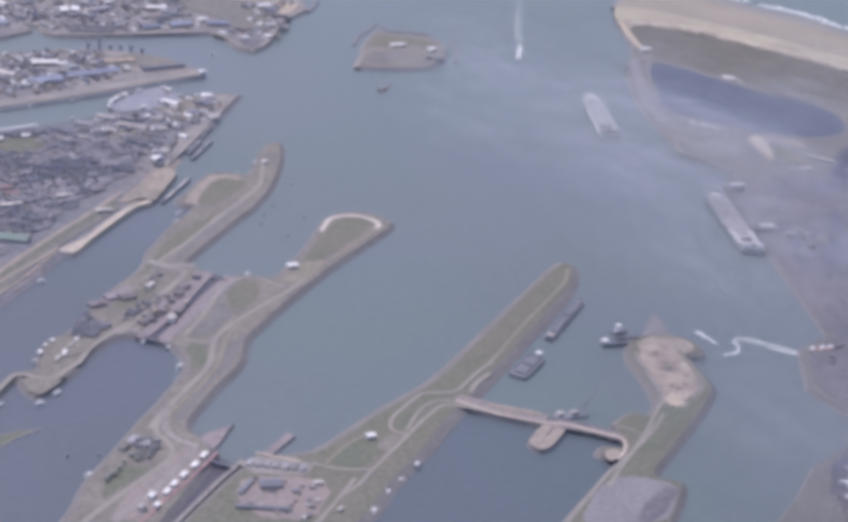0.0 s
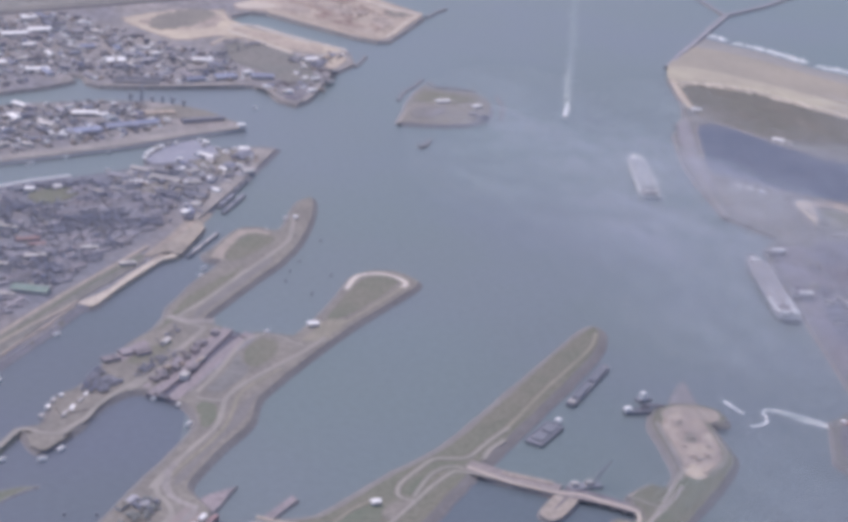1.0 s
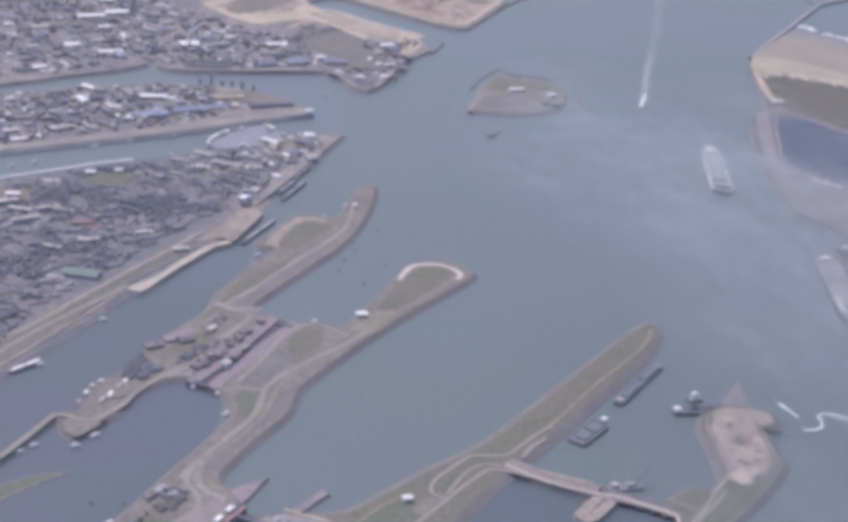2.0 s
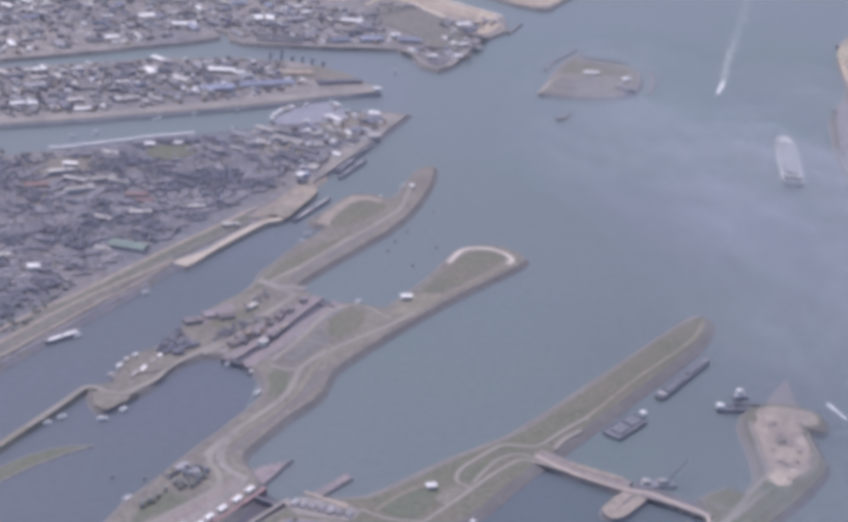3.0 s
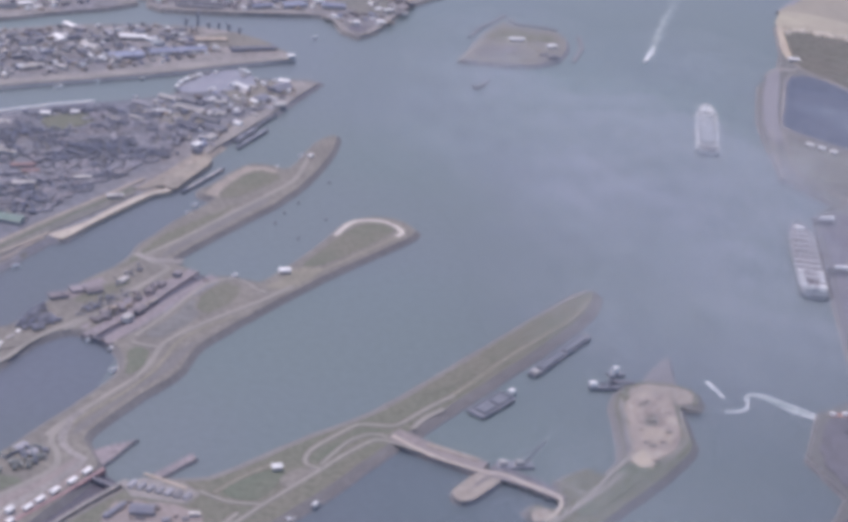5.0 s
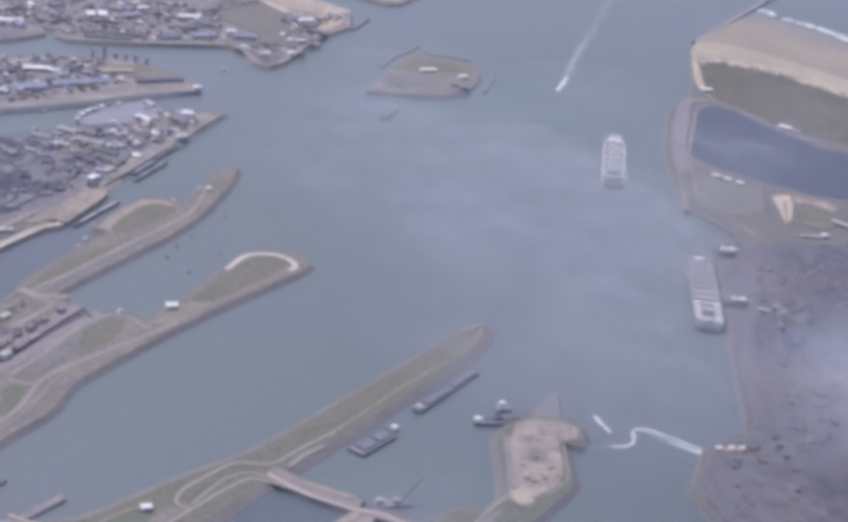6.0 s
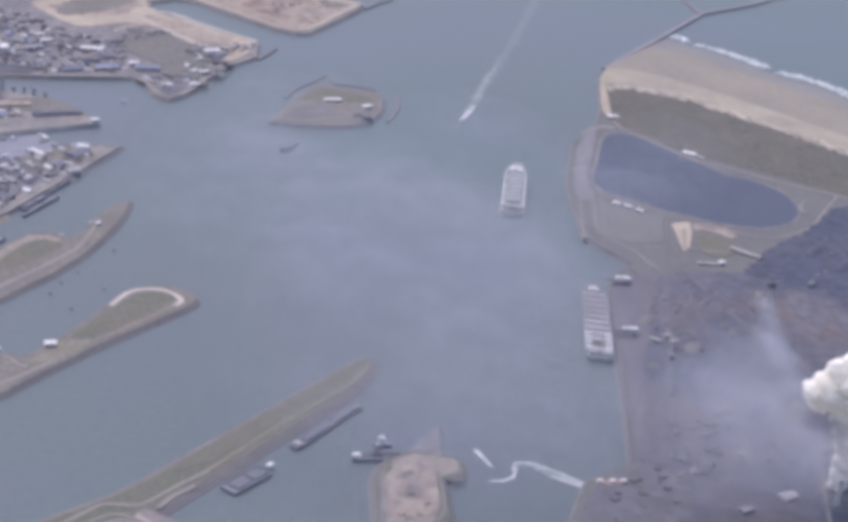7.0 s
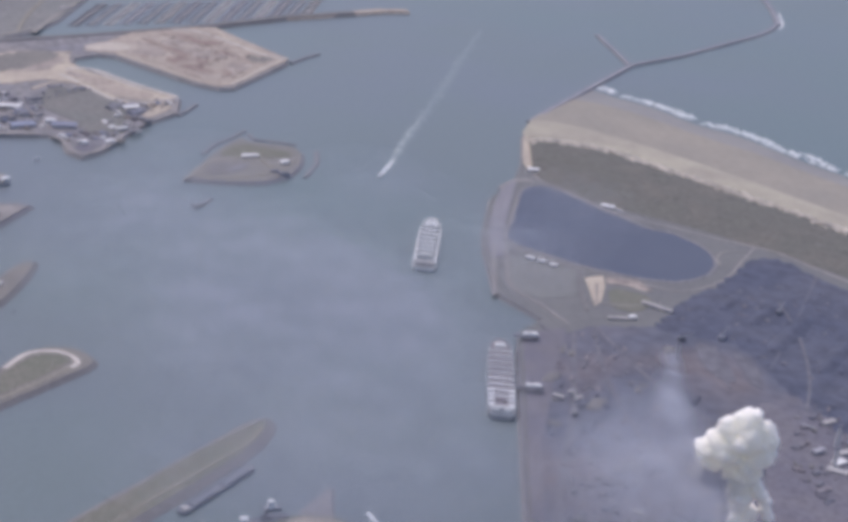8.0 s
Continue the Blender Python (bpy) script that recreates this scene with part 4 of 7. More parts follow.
patch("sand_fill", [(-16, 1525), (5, 1529), (35, 1521), (56, 1491), (42, 1486), (13, 1501)], "brown worked strip of the sand terminal", REDSAND, soft=1, h=0.6, rag=3.0)
patch("sand_fill", [(-45, 1354), (-23, 1349), (0, 1335), (-6, 1318), (-25, 1318), (-45, 1338)], "brown tilled fill", SANDM, soft=1, h=0.6, rag=2.0)
patch("waste_plot", [(-140, 1382), (-120, 1413), (-99, 1430), (-82, 1425), (-85, 1399), (-98, 1377), (-117, 1354), (-132, 1345)], "grey-green rough ground on the fill", SOIL, soft=1, h=0.7, rag=5.0)
road([(63, 1379), (74, 1407), (87, 1443), (104, 1480)], 2.6, "pale rim of the sand terminal", QSAND, h=0.7)
patch("meadow", [(-75, 1328), (-39, 1329), (-13, 1312), (-4, 1240), (-22, 1212), (-40, 1247), (-78, 1277)], "rough grey-green ground", OLIVE, soft=2, rag=3.0)
for p, m, lab in (([(-20, 1500), (5, 1520), (40, 1500), (60, 1470), (44, 1446), (10, 1462)], SANDM, "brown dug-over sand"), ([(20, 1440), (46, 1436), (66, 1452), (80, 1448), (62, 1402), (48, 1392), (24, 1412)], SANDM, "brown dug-over sand"),
                  ([(-40, 1460), (-28, 1490), (-6, 1480), (6, 1450), (-14, 1436)], SANDM, "brown dug-over sand"), ([(66, 1476), (84, 1478), (96, 1470), (84, 1454), (72, 1460)], SOIL, "damp grey-brown sand")):
    patch("sand_bed", p, lab, m, soft=1, h=0.4, rag=4.0)
road([(104, 1476), (90, 1446), (68, 1386), (54, 1374), (34, 1382), (4, 1408), (-36, 1440)], 3.5, "pale sandy rim track", SAND, h=0.5)
road([(102, 1478), (80, 1486), (54, 1518), (36, 1552)], 2.5, "pale sandy rim track", SAND, h=0.5)
road([(-56, 1446), (-20, 1470), (30, 1490), (78, 1480)], 2.0, "pale track across the sand", SAND, h=0.6)
road([(-66, 1350), (-45, 1341), (-20, 1307)], 4.0, "pale sandy haul road", SAND, h=0.6)
patch("sand_bed", [(-8, 1306), (22, 1314), (24, 1297), (9, 1264), (3, 1280), (12, 1298)], "bright sand at the mole corner", SAND, soft=1, h=0.5, rag=2.0)
for line, w in (([(-22, 1498), (17, 1461), (60, 1410)], 9), ([(-10, 1528), (37, 1491), (76, 1453)], 7), ([(-23, 1449), (13, 1414), (44, 1384)], 6)):
    q = [Vector(p) for p in line]
    n = Vector((0.7, 0.7)) * w / 2
    patch("sand_bed", [tuple(q[0] - n), tuple(q[1] - n * 1.4), tuple(q[2] - n * 0.7), tuple(q[2] + n * 0.7), tuple(q[1] + n), tuple(q[0] + n * 0.8)], "reddish-brown worked band of sand", REDSAND, soft=1, h=0.45, rag=4.0)
road([(-15, 1538), (20, 1546), (54, 1512), (85, 1478), (104, 1476)], 3.0, "pale sandy rim track", PALE, h=0.6)
road([(-70, 1380), (-51, 1391), (-20, 1362), (3, 1346), (25, 1331)], 3.6, "pale sandy haul road", PALE, h=0.65)
road([(-85, 1316), (-73, 1342), (-52, 1346), (-27, 1320), (-8, 1301)], 3.2, "pale sandy haul road", SAND, h=0.65)
patch("sand_bed", [(-62, 1355), (-45, 1371), (-16, 1347), (12, 1327), (-5, 1310), (-28, 1328)], "brown tilled fill", SANDR, soft=1, h=0.55, rag=2.5)
patch("waste_plot", [(-79, 1288), (-58, 1305), (-40, 1294), (-27, 1262), (0, 1243), (-5, 1222), (-36, 1245), (-59, 1266)], "dark green-grey scrub ground", OLIVE, soft=1, h=0.2, rag=3.0)
patch("sand_bed", [(-129, 1414), (-105, 1427), (-78, 1423), (-78, 1376), (-101, 1359), (-118, 1361)], "brown-grey damp fill", SANDM, soft=1, h=0.5, rag=4.0)
bm = bmesh.new()
ribbon(bm, [(-470, 1240), (-300, 1336), (-136, 1449), (-74, 1490), (35, 1573), (97, 1631), (160, 1674)], 6.0, -0.8, 3.2, 4.0)
tagged(obj("dike", bm, SLOPE), "long grey-pink sea dike with a road", "dike", kind="structure")
bm = bmesh.new()
ribbon(bm, [(94, 1629), (160, 1676), (188, 1697), (214, 1706)], 10.0, -0.8, 2.4, 3.0)
tagged(obj("dike_head", bm, SANDR), "reddish head of the sea dike", "dike", kind="structure")
for line in ([(108, 1470), (120, 1494), (131, 1510)], [(30, 1288), (36, 1304), (41, 1322)]):
    bm = bmesh.new()
    ribbon(bm, line, 2.5, -0.8, 1.4, 1.5)
    tagged(obj("groyne", bm, WETSTONE), "low dark stone groyne", "groyne", kind="structure")

road([(-115, 1484), (-108, 1545), (-97, 1606)], 4.0, "pale road behind the dike", ROAD, h=0.3)
road([(-128, 1480), (-132, 1540), (-128, 1600)], 3.0, "pale road behind the dike", TRACK, h=0.3)
road([(-300, 1352), (-220, 1406), (-140, 1462), (-118, 1496)], 3.0, "pale road along the dike", ROAD, h=0.3)
patch("waste_plot", [(-250, 1400), (-180, 1460), (-150, 1500), (-200, 1530), (-280, 1470)], "darker scrub behind the dike", OLIVE, soft=2, rag=4.0)

# ---- town and quay strips ----
bank = [Vector(p) for p in ((-147.6, 781.4), (-157.6, 755.4), (-173.6, 722.4), (-186.6, 695.4), (-210.6, 643.4), (-296.6, 469.4))]
side = Vector((0.905, -0.425))
strip("quay_bank", [tuple(p - side * 3.2) for p in bank], [tuple(p + side * 0.5) for p in bank], TOP + 0.05, -0.4, "sloping rough bank below the quay road", BANK, "bank", n=60, m=8, rough=0.15, freq=0.2)
bank, side = [Vector(p) for p in ((-83, 935), (-90, 915), (-101, 880), (-113, 850))], Vector((0.93, -0.36))
strip("quay_bank", [tuple(p - side * 3.0) for p in bank], [tuple(p + side * 2.5) for p in bank], TOP + 0.12, -0.4, "sloping rubble bank below the fish quay", RUBBLE, "bank", n=30, m=6, rough=0.15, freq=0.2)
land("sand_quay", [(-152, 788), (-147, 785), (-143, 784), (-140, 788), (-133, 805), (-127, 818), (-116, 840), (-109, 853), (-100, 860), (-104, 864), (-117, 849), (-128, 828), (-136, 809), (-143, 799), (-147, 794)], "bright bare sand bank along the quay", QSAND, SAND, soft=0, slope=0.5, top=TOP + 0.12, wet=0.3)
patch("meadow", [(-214, 660), (-204, 668), (-192, 700), (-180, 726), (-166, 758), (-153, 788), (-143, 803), (-128, 832), (-118, 850), (-122, 862), (-136, 842), (-150, 818), (-166, 788), (-186, 748), (-206, 712)], "rough grassy strip between the quay roads", OLIVE, soft=1, h=0.2, rag=1.0)
road([(-118, 872), (-131, 848), (-142, 828), (-153, 808), (-163, 789), (-173, 770), (-182, 751), (-191, 734), (-203, 716), (-226, 668), (-310, 500)], 2.6, "pale road along the foot of the town", RUBBLE, h=0.5)
road([(-120, 858), (-134, 834), (-148, 810), (-156, 796), (-168, 770), (-182, 742), (-196, 716)], 1.8, "dark hedge and rails behind the sand bank", GRASSG, h=0.4)
road([(-151, 790), (-160, 773), (-171, 758), (-184, 735), (-194, 717), (-212, 678), (-300, 500)], 2.0, "pale rail track behind the quay", RUBBLE, h=0.45)
road([(-151.7, 783.8), (-158.7, 769.3), (-163.7, 756.3), (-173.7, 738.3), (-178.7, 727.3), (-187.2, 709.3), (-193.7, 696.3), (-206.7, 668.3), (-300.7, 478.3)], 1.5, "pale bank-top road above the basin", RUBBLE, h=0.5)
patch("quay_apron", [(-40, 1060), (-62, 996), (-84, 936), (-91, 918), (-99, 926), (-92, 942), (-70, 1002), (-56, 1040), (-62, 1058)], "pale fish quay apron", QUAY, soft=0, h=0.25)
land("sandy_yard", [(-99, 860), (-107, 866), (-117, 854), (-120, 860), (-112, 879), (-103, 903), (-97, 921), (-90, 920), (-85, 909), (-88, 895), (-94, 878)], "buff sandy yard behind the quay", QYARD, RUBBLE, soft=1, slope=0.8, top=TOP + 0.45)
road([(-120, 856), (-110, 876), (-97, 902), (-92, 918)], 1.4, "pale track across the sandy yard", SANDM, h=0.65)
patch("quay_apron", [(-62, 1056), (-54, 1040), (-74, 1000), (-90, 1010), (-98, 1030), (-84, 1050)], "pale dusty yard on the quay", SOIL, soft=1, h=0.2)
patch("yard", [(-135, 960), (-110, 990), (-95, 985), (-105, 955)], "buff open ground among the sheds", SOIL, soft=2, h=0.2)
patch("yard", [(-196, 945), (-170, 962), (-160, 948), (-182, 925)], "buff open ground", GRASS, soft=2, h=0.2)
patch("yard", [(-260, 900), (-225, 925), (-205, 910), (-235, 880)], "buff open ground", SOIL, soft=2, h=0.2)
patch("quay_apron", [(-62, 1101), (-94, 1081), (-135, 1050), (-169, 1028), (-201, 1008), (-231, 989), (-330, 933), (-334, 942), (-232, 1001), (-170, 1040), (-98, 1092), (-68, 1108)], "pale quay along the basin", QUAY, soft=0, h=0.25)
patch("quay_apron", [(-60, 1206), (-110, 1191), (-144, 1183), (-165, 1181), (-164, 1187), (-144, 1189), (-110, 1197), (-62, 1212)], "pale quay along the basin", QUAY, soft=0, h=0.25)

# ---- buildings ----
rnd = random.Random(11)


def gable(bm, l, w, h, rise, over=0.25):
    """A pitched roof over l x w from height h, with eaves."""
    a, b = l / 2 + over, w / 2 + over
    v = [bm.verts.new(p) for p in ((-a, -b, h - 0.1), (a, -b, h - 0.1), (a, b, h - 0.1), (-a, b, h - 0.1), (-a, 0, h + rise), (a, 0, h + rise))]
    for f in ((0, 1, 5, 4), (2, 3, 4, 5), (1, 2, 5), (3, 0, 4), (3, 2, 1, 0)):
        bm.faces.new([v[i] for i in f])


def flat_roof(bm, l, w, h):
    """A flat roof with a raised edge and a plant box."""
    box(bm, 0, 0, h, l + 0.3, w + 0.3, 0.25, 0, 0.08)
    box(bm, l * 0.2, 0, h + 0.25, min(l * 0.15, 2.0), min(w * 0.3, 1.5), 0.5, 0, 0.08)


def vault(bm, l, w, h, rise, n=10):
    loops = []
    for x in (-l / 2 - 0.2, l / 2 + 0.2):
        loops.append([(x, (w / 2 + 0.2) * math.cos(math.pi * k / n), h + rise * math.sin(math.pi * k / n)) for k in range(n + 1)])
    a, b = [[bm.verts.new(p) for p in lp] for lp in loops]
    for k in range(n):
        bm.faces.new((a[k], a[k + 1], b[k + 1], b[k]))
    bm.faces.new(a[::-1])
    bm.faces.new(b)
    bm.faces.new((a[0], b[0], b[-1], a[-1]))


def building(x, y, l, w, h, turn, roof_mat, wall_mat, style="gable", label="", name="shed", category="building", group="", z=TOP, rise=None):
    t = thing(name, label, category, group, at=(x, y, z), turn=turn)
    h *= 0.62
    bm = bmesh.new()
    box(bm, 0, 0, -0.2, l, w, h + 0.2)
    wall = part("wall", bm, wall_mat, t)
    bm = bmesh.new()
    if style == "gable":
        gable(bm, l, w, h, rise or w * 0.16)
    elif style == "vault":
        vault(bm, l, w, h, rise or w * 0.3)
    else:
        flat_roof(bm, l, w, h)
    part("roof", bm, roof_mat, t, smooth=False)
    bm = bmesh.new()
    box(bm, 0, -w / 2, h * 0.35, l * 0.8, 0.08, h * 0.3)
    part("window", bm, GLASS, wall, "dark band of openings")
    return t


def inside(p, poly):
    x, y = p
    hit = False
    for (ax, ay), (bx, by) in zip(poly, poly[1:] + poly[:1]):
        if (ay > y) != (by > y) and x < (bx - ax) * (y - ay) / (by - ay) + ax:
            hit = not hit
    return hit


def terrace(l, roof_mat, label, wall=None):
    """A row of houses: brick body, pitched roof, chimneys and window strip; built once and copied."""
    t = thing("terraced_house", label, "house", "terraced houses of the town", at=(0, 0, TOP))
    bm = bmesh.new()
    box(bm, 0, 0, -0.2, l, 3.0, 1.25)
    wall = part("wall", bm, wall or WALLM, t)
    bm = bmesh.new()
    gable(bm, l, 3.0, 0.85, 0.5)
    roof = part("roof", bm, roof_mat, t)
    bm = bmesh.new()
    box(bm, l * 0.22, 0.2, 0.9, 0.6, 0.4, 0.8)
    part("chimney", bm, WALLM, roof)
    bm = bmesh.new()
    box(bm, 0, -1.5, 0.35, l * 0.9, 0.06, 0.4)
    part("window", bm, GLASS, wall, "strip of dark windows")
    return t


# town grid: rows lie along U, beside the canal; streets cross along V
U, V = Vector((0.84, 0.5426)), Vector((-0.5426, 0.84))
TURN_U, TURN_V = math.degrees(math.atan2(U.y, U.x)), math.degrees(math.atan2(V.y, V.x))
HOUSES = [(-112, 905), (-150, 838), (-168, 800), (-205, 730), (-245, 660), (-330, 640), (-345, 850), (-240, 918), (-205, 948), (-178, 968), (-130, 985), (-105, 948)]
templates = []
for l in (5.0, 8.0, 12.0):
    templates += [terrace(l, ROOFD, "brick terrace with a dark slate roof"), terrace(l, ROOFR, "brick terrace with a faded red tile roof"), terrace(l, TOWNROOF, "terrace with a weathered grey roof", WALLM)]
placed, gardens = [], []
BLOCKED = [(-185, 871, 12), (-241, 869, 9), (-176, 799, 13), (-218, 864, 9), (-206, 884, 10), (-178, 845, 6), (-232, 892, 12), (-182, 942, 14), (-116, 970, 14), (-232, 905, 14), (-190, 905, 8)]
for j in range(-52, 70):
    v = j * 4.7
    u = -170.0
    while u < 160:
        l = rnd.choice((5.0, 5.0, 8.0, 12.0))
        c = Vector((-190, 830)) + U * (u + l / 2) + V * v
        u += l + rnd.choice((0.4, 0.6, 0.9, 1.2, 5.0))
        if not inside(c, HOUSES) or any((c - Vector(b[:2])).length < b[2] for b in BLOCKED):
            continue
        if rnd.random() < 0.22 + 1.9 * max(0.0, noise.noise(Vector((c.x * 0.028, c.y * 0.028, 4.0)))):
            gardens.append(c)
            continue
        zone = noise.noise(Vector((c.x * 0.018, c.y * 0.018, 9.0)))
        k = (0, 0, 2, 1)[int(rnd.random() * 4)] if zone < 0.12 else (0, 1, 1, 2)[int(rnd.random() * 4)]
        turn = TURN_U + 10 * noise.noise(Vector((c.x * 0.02, c.y * 0.02, 6.0))) + rnd.uniform(-2.5, 2.5) + (24 if noise.noise(Vector((c.x * 0.012, c.y * 0.012, 2.0))) > 0.25 else 0)
        placed.append((c, {5.0: 0, 8.0: 3, 12.0: 6}[l] + k, turn))
placed.sort(key=lambda q: (q[0] - Vector((-150, 840))).length)
used = set()
for c, k, turn in placed[:296]:
    m = pose(c.x, c.y, TOP, 0, 0, turn)
    if k not in used:
        used.add(k)
        templates[k].matrix_basis = m
    else:
        copy_thing(templates[k], m)
for k, t in enumerate(templates):
    if k not in used:
        t.matrix_basis = pose(-330 + 4 * k, 700, TOP, 0, 0, TURN_U)
bm = bmesh.new()
bw = bmesh.new()
for c, k, turn in placed[296:]:
    l = (5.0, 8.0, 12.0)[k // 3]
    for target, fn in ((bw, lambda b: box(b, 0, 0, -0.2, l, 3.0, 1.5)), (bm, lambda b: gable(b, l, 3.0, 1.3, 0.6))):
        start = len(target.verts)
        fn(target)
        target.verts.ensure_lookup_table()
        m = pose(c.x, c.y, TOP, 0, 0, turn)
        for v in target.verts[start:]:
            v.co = m @ v.co
rest = thing("outer_houses", "further brick terraces with dark roofs", "houses", kind="stuff")
part("roof", bm, ROOFD, rest)
part("wall", bw, WALLM, rest)

# town streets
for k in range(-5, 9):
    a = Vector((-190, 830)) + U * (k * 24)
    pts = [a + V * q for q in range(-190, 175, 6)]
    run = [p for p in pts if inside(p, HOUSES)]
    if len(run) > 4:
        road([tuple(p) for p in run], 1.8, "grey town street", SLOPE, h=0.15, soft=0, name="street")

# flats and larger town buildings
for x, y, l, w, h, turn, m, wl, st, lab in (
    (-216, 867, 17, 3.2, 4.5, 32, ROOFP, WALLP, "flat", "long pale block of flats with a flat roof"),
    (-207, 886, 15, 3.2, 4.5, 35, ROOFP, WALLP, "flat", "long pale block of flats with a flat roof"),
    (-198, 884, 12, 3.0, 4.5, -10, ROOFP, WALLP, "flat", "short pale block of flats with a flat roof"),
    (-232, 890, 15, 3.2, 4.5, 30, ROOFP, WALLP, "flat", "pale block of flats beside open ground"),
    (-222, 880, 13, 3.0, 4.5, -12, ROOFP, WALLP, "flat", "pale block of flats with a flat roof"),
    (-178, 845, 12, 3.0, 3.5, 20, ROOFP, WALLP, "flat", "pale low block among the terraces"),
    (-185, 871, 13, 4, 2.2, 20, REDROOF, WALLM, "gable", "long faded red roofed school among trees"),
    (-179, 864, 9, 4, 2.2, 20, REDROOF, WALLM, "gable", "faded red roofed hall among trees"),
    (-241, 869, 13, 5, 2.2, 25, REDROOF, WALLM, "gable", "long faded red roofed block in the town"),
    (-176, 800, 19, 8, 3.0, -8, ROOFGR, WALLP, "gable", "large pale green roofed hall near the quay road"),
    (-188, 792, 9, 3, 2.5, -6, ROOFP, WALLP, "flat", "pale flat shed beside the green hall"),
    (-196, 832, 10, 3, 3.0, -15, ROOFP, WALLP, "flat", "pale low block among the terraces"),
    (-128, 842, 9, 3, 3.0, 20, ROOFP, WALLP, "flat", "pale block near the quay road"),
    (-150, 862, 10, 3, 3.0, 15, ROOFP, WALLP, "flat", "pale block near the quay road"),
    (-236, 770, 12, 4, 3.0, 25, ROOFP, WALLP, "flat", "pale block of town flats"),
    (-216, 760, 6, 4, 4.0, 25, WHITE, WHITE, "flat", "small bright white block"),
    (-230, 905, 8, 4, 3.0, 10, WHITE, WALLP, "gable", "white roofed shed beside the canal"),
    (-192, 950, 6, 4, 3.5, 10, WHITE, WALLP, "gable", "small white roofed shed beside the canal"),
    (-176, 958, 5, 3, 3.0, 10, WHITE, WALLP, "gable", "small white roofed shed beside the canal"),
    (-212, 930, 9, 3, 2.5, 0, ROOFP, WALLP, "flat", "pale shed beside the canal"),
):
    building(x, y, l, w, h, turn, m, wl, st, lab, "town_block", "building", "larger town buildings")

# fish quay and sheds at the point of the town
for x, y, l, w, h, turn, m, wl, st, lab, rise in (
    (-86, 1034, 10, 3.5, 3.0, -35, WHITE, WALLP, "gable", "white roofed shed on the fish quay", 1.0),
    (-92, 1036, 5, 3, 3.0, 55, WHITE, WALLP, "gable", "small white shed on the quay", 1.0),
    (-63, 1040, 16, 9, 3.0, 62, ROOFD, WALLM, "gable", "dark roofed shed near the quay point", 1.6),
    (-72, 1018, 9, 8, 2.5, 62, ROOFD, WALLM, "gable", "dark roofed shed near the quay point", 1.2),
    (-62, 1052, 7, 5, 3.5, 0, WHITE, WHITE, "flat", "bright white office on the quay", None),
    (-60, 1009, 8, 6, 2.0, 30, ROOFP, WALLP, "vault", "pale rounded tank shed on the quay", 1.6),
    (-112, 985, 20, 4, 2.5, -22, ROOFP, WALLP, "gable", "long pale roofed fish shed", 1.2),
    (-100, 972, 18, 4, 2.5, -22, ROOFG, WALLP, "gable", "long grey roofed fish shed", 1.2),
    (-116, 1000, 14, 4, 2.5, -22, ROOFG, WALLM, "gable", "long grey roofed fish shed", 1.2),
    (-108, 958, 15, 6, 3.0, -20, ROOFD, WALLM, "gable", "dark roofed net loft on the quay", 1.5),
    (-92, 958, 14, 5, 3.0, -22, ROOFD, WALLM, "gable", "dark roofed net loft on the quay", 1.5),
    (-92, 942, 8, 5, 3.0, 62, ROOFP, WALLP, "flat", "pale flat building on the quay", None),
    (-98, 928, 7, 4, 3.0, 62, WHITE, WALLP, "flat", "white flat building on the quay", None),
    (-96, 918, 6, 4, 3.0, 62, ROOFD, WALLM, "gable", "dark roofed shed on the quay", 1.2),
    (-128, 1000, 12, 4, 2.5, -20, ROOFP, WALLP, "gable", "pale shed beside the canal", 1.2),
    (-140, 985, 14, 5, 2.5, -15, ROOFG, WALLM, "gable", "grey shed beside the canal", 1.2),
    (-150, 972, 10, 5, 2.5, -15, ROOFD, WALLM, "gable", "dark shed beside the canal", 1.2),
    (-140, 960, 10, 3, 2.5, -20, ROOFP, WALLP, "flat", "pale low shed near the canal", None),
    (-152, 955, 11, 3, 2.5, -20, ROOFP, WALLP, "gable", "pale low shed near the canal", 0.8),
    (-126, 975, 9, 3, 2.5, -20, WHITE, WALLP, "gable", "white roofed low shed", 0.8),
):
    building(x, y, l, w, h, turn, m, wl, st, lab, "quay_shed", "building", "fish quay buildings", rise=rise)
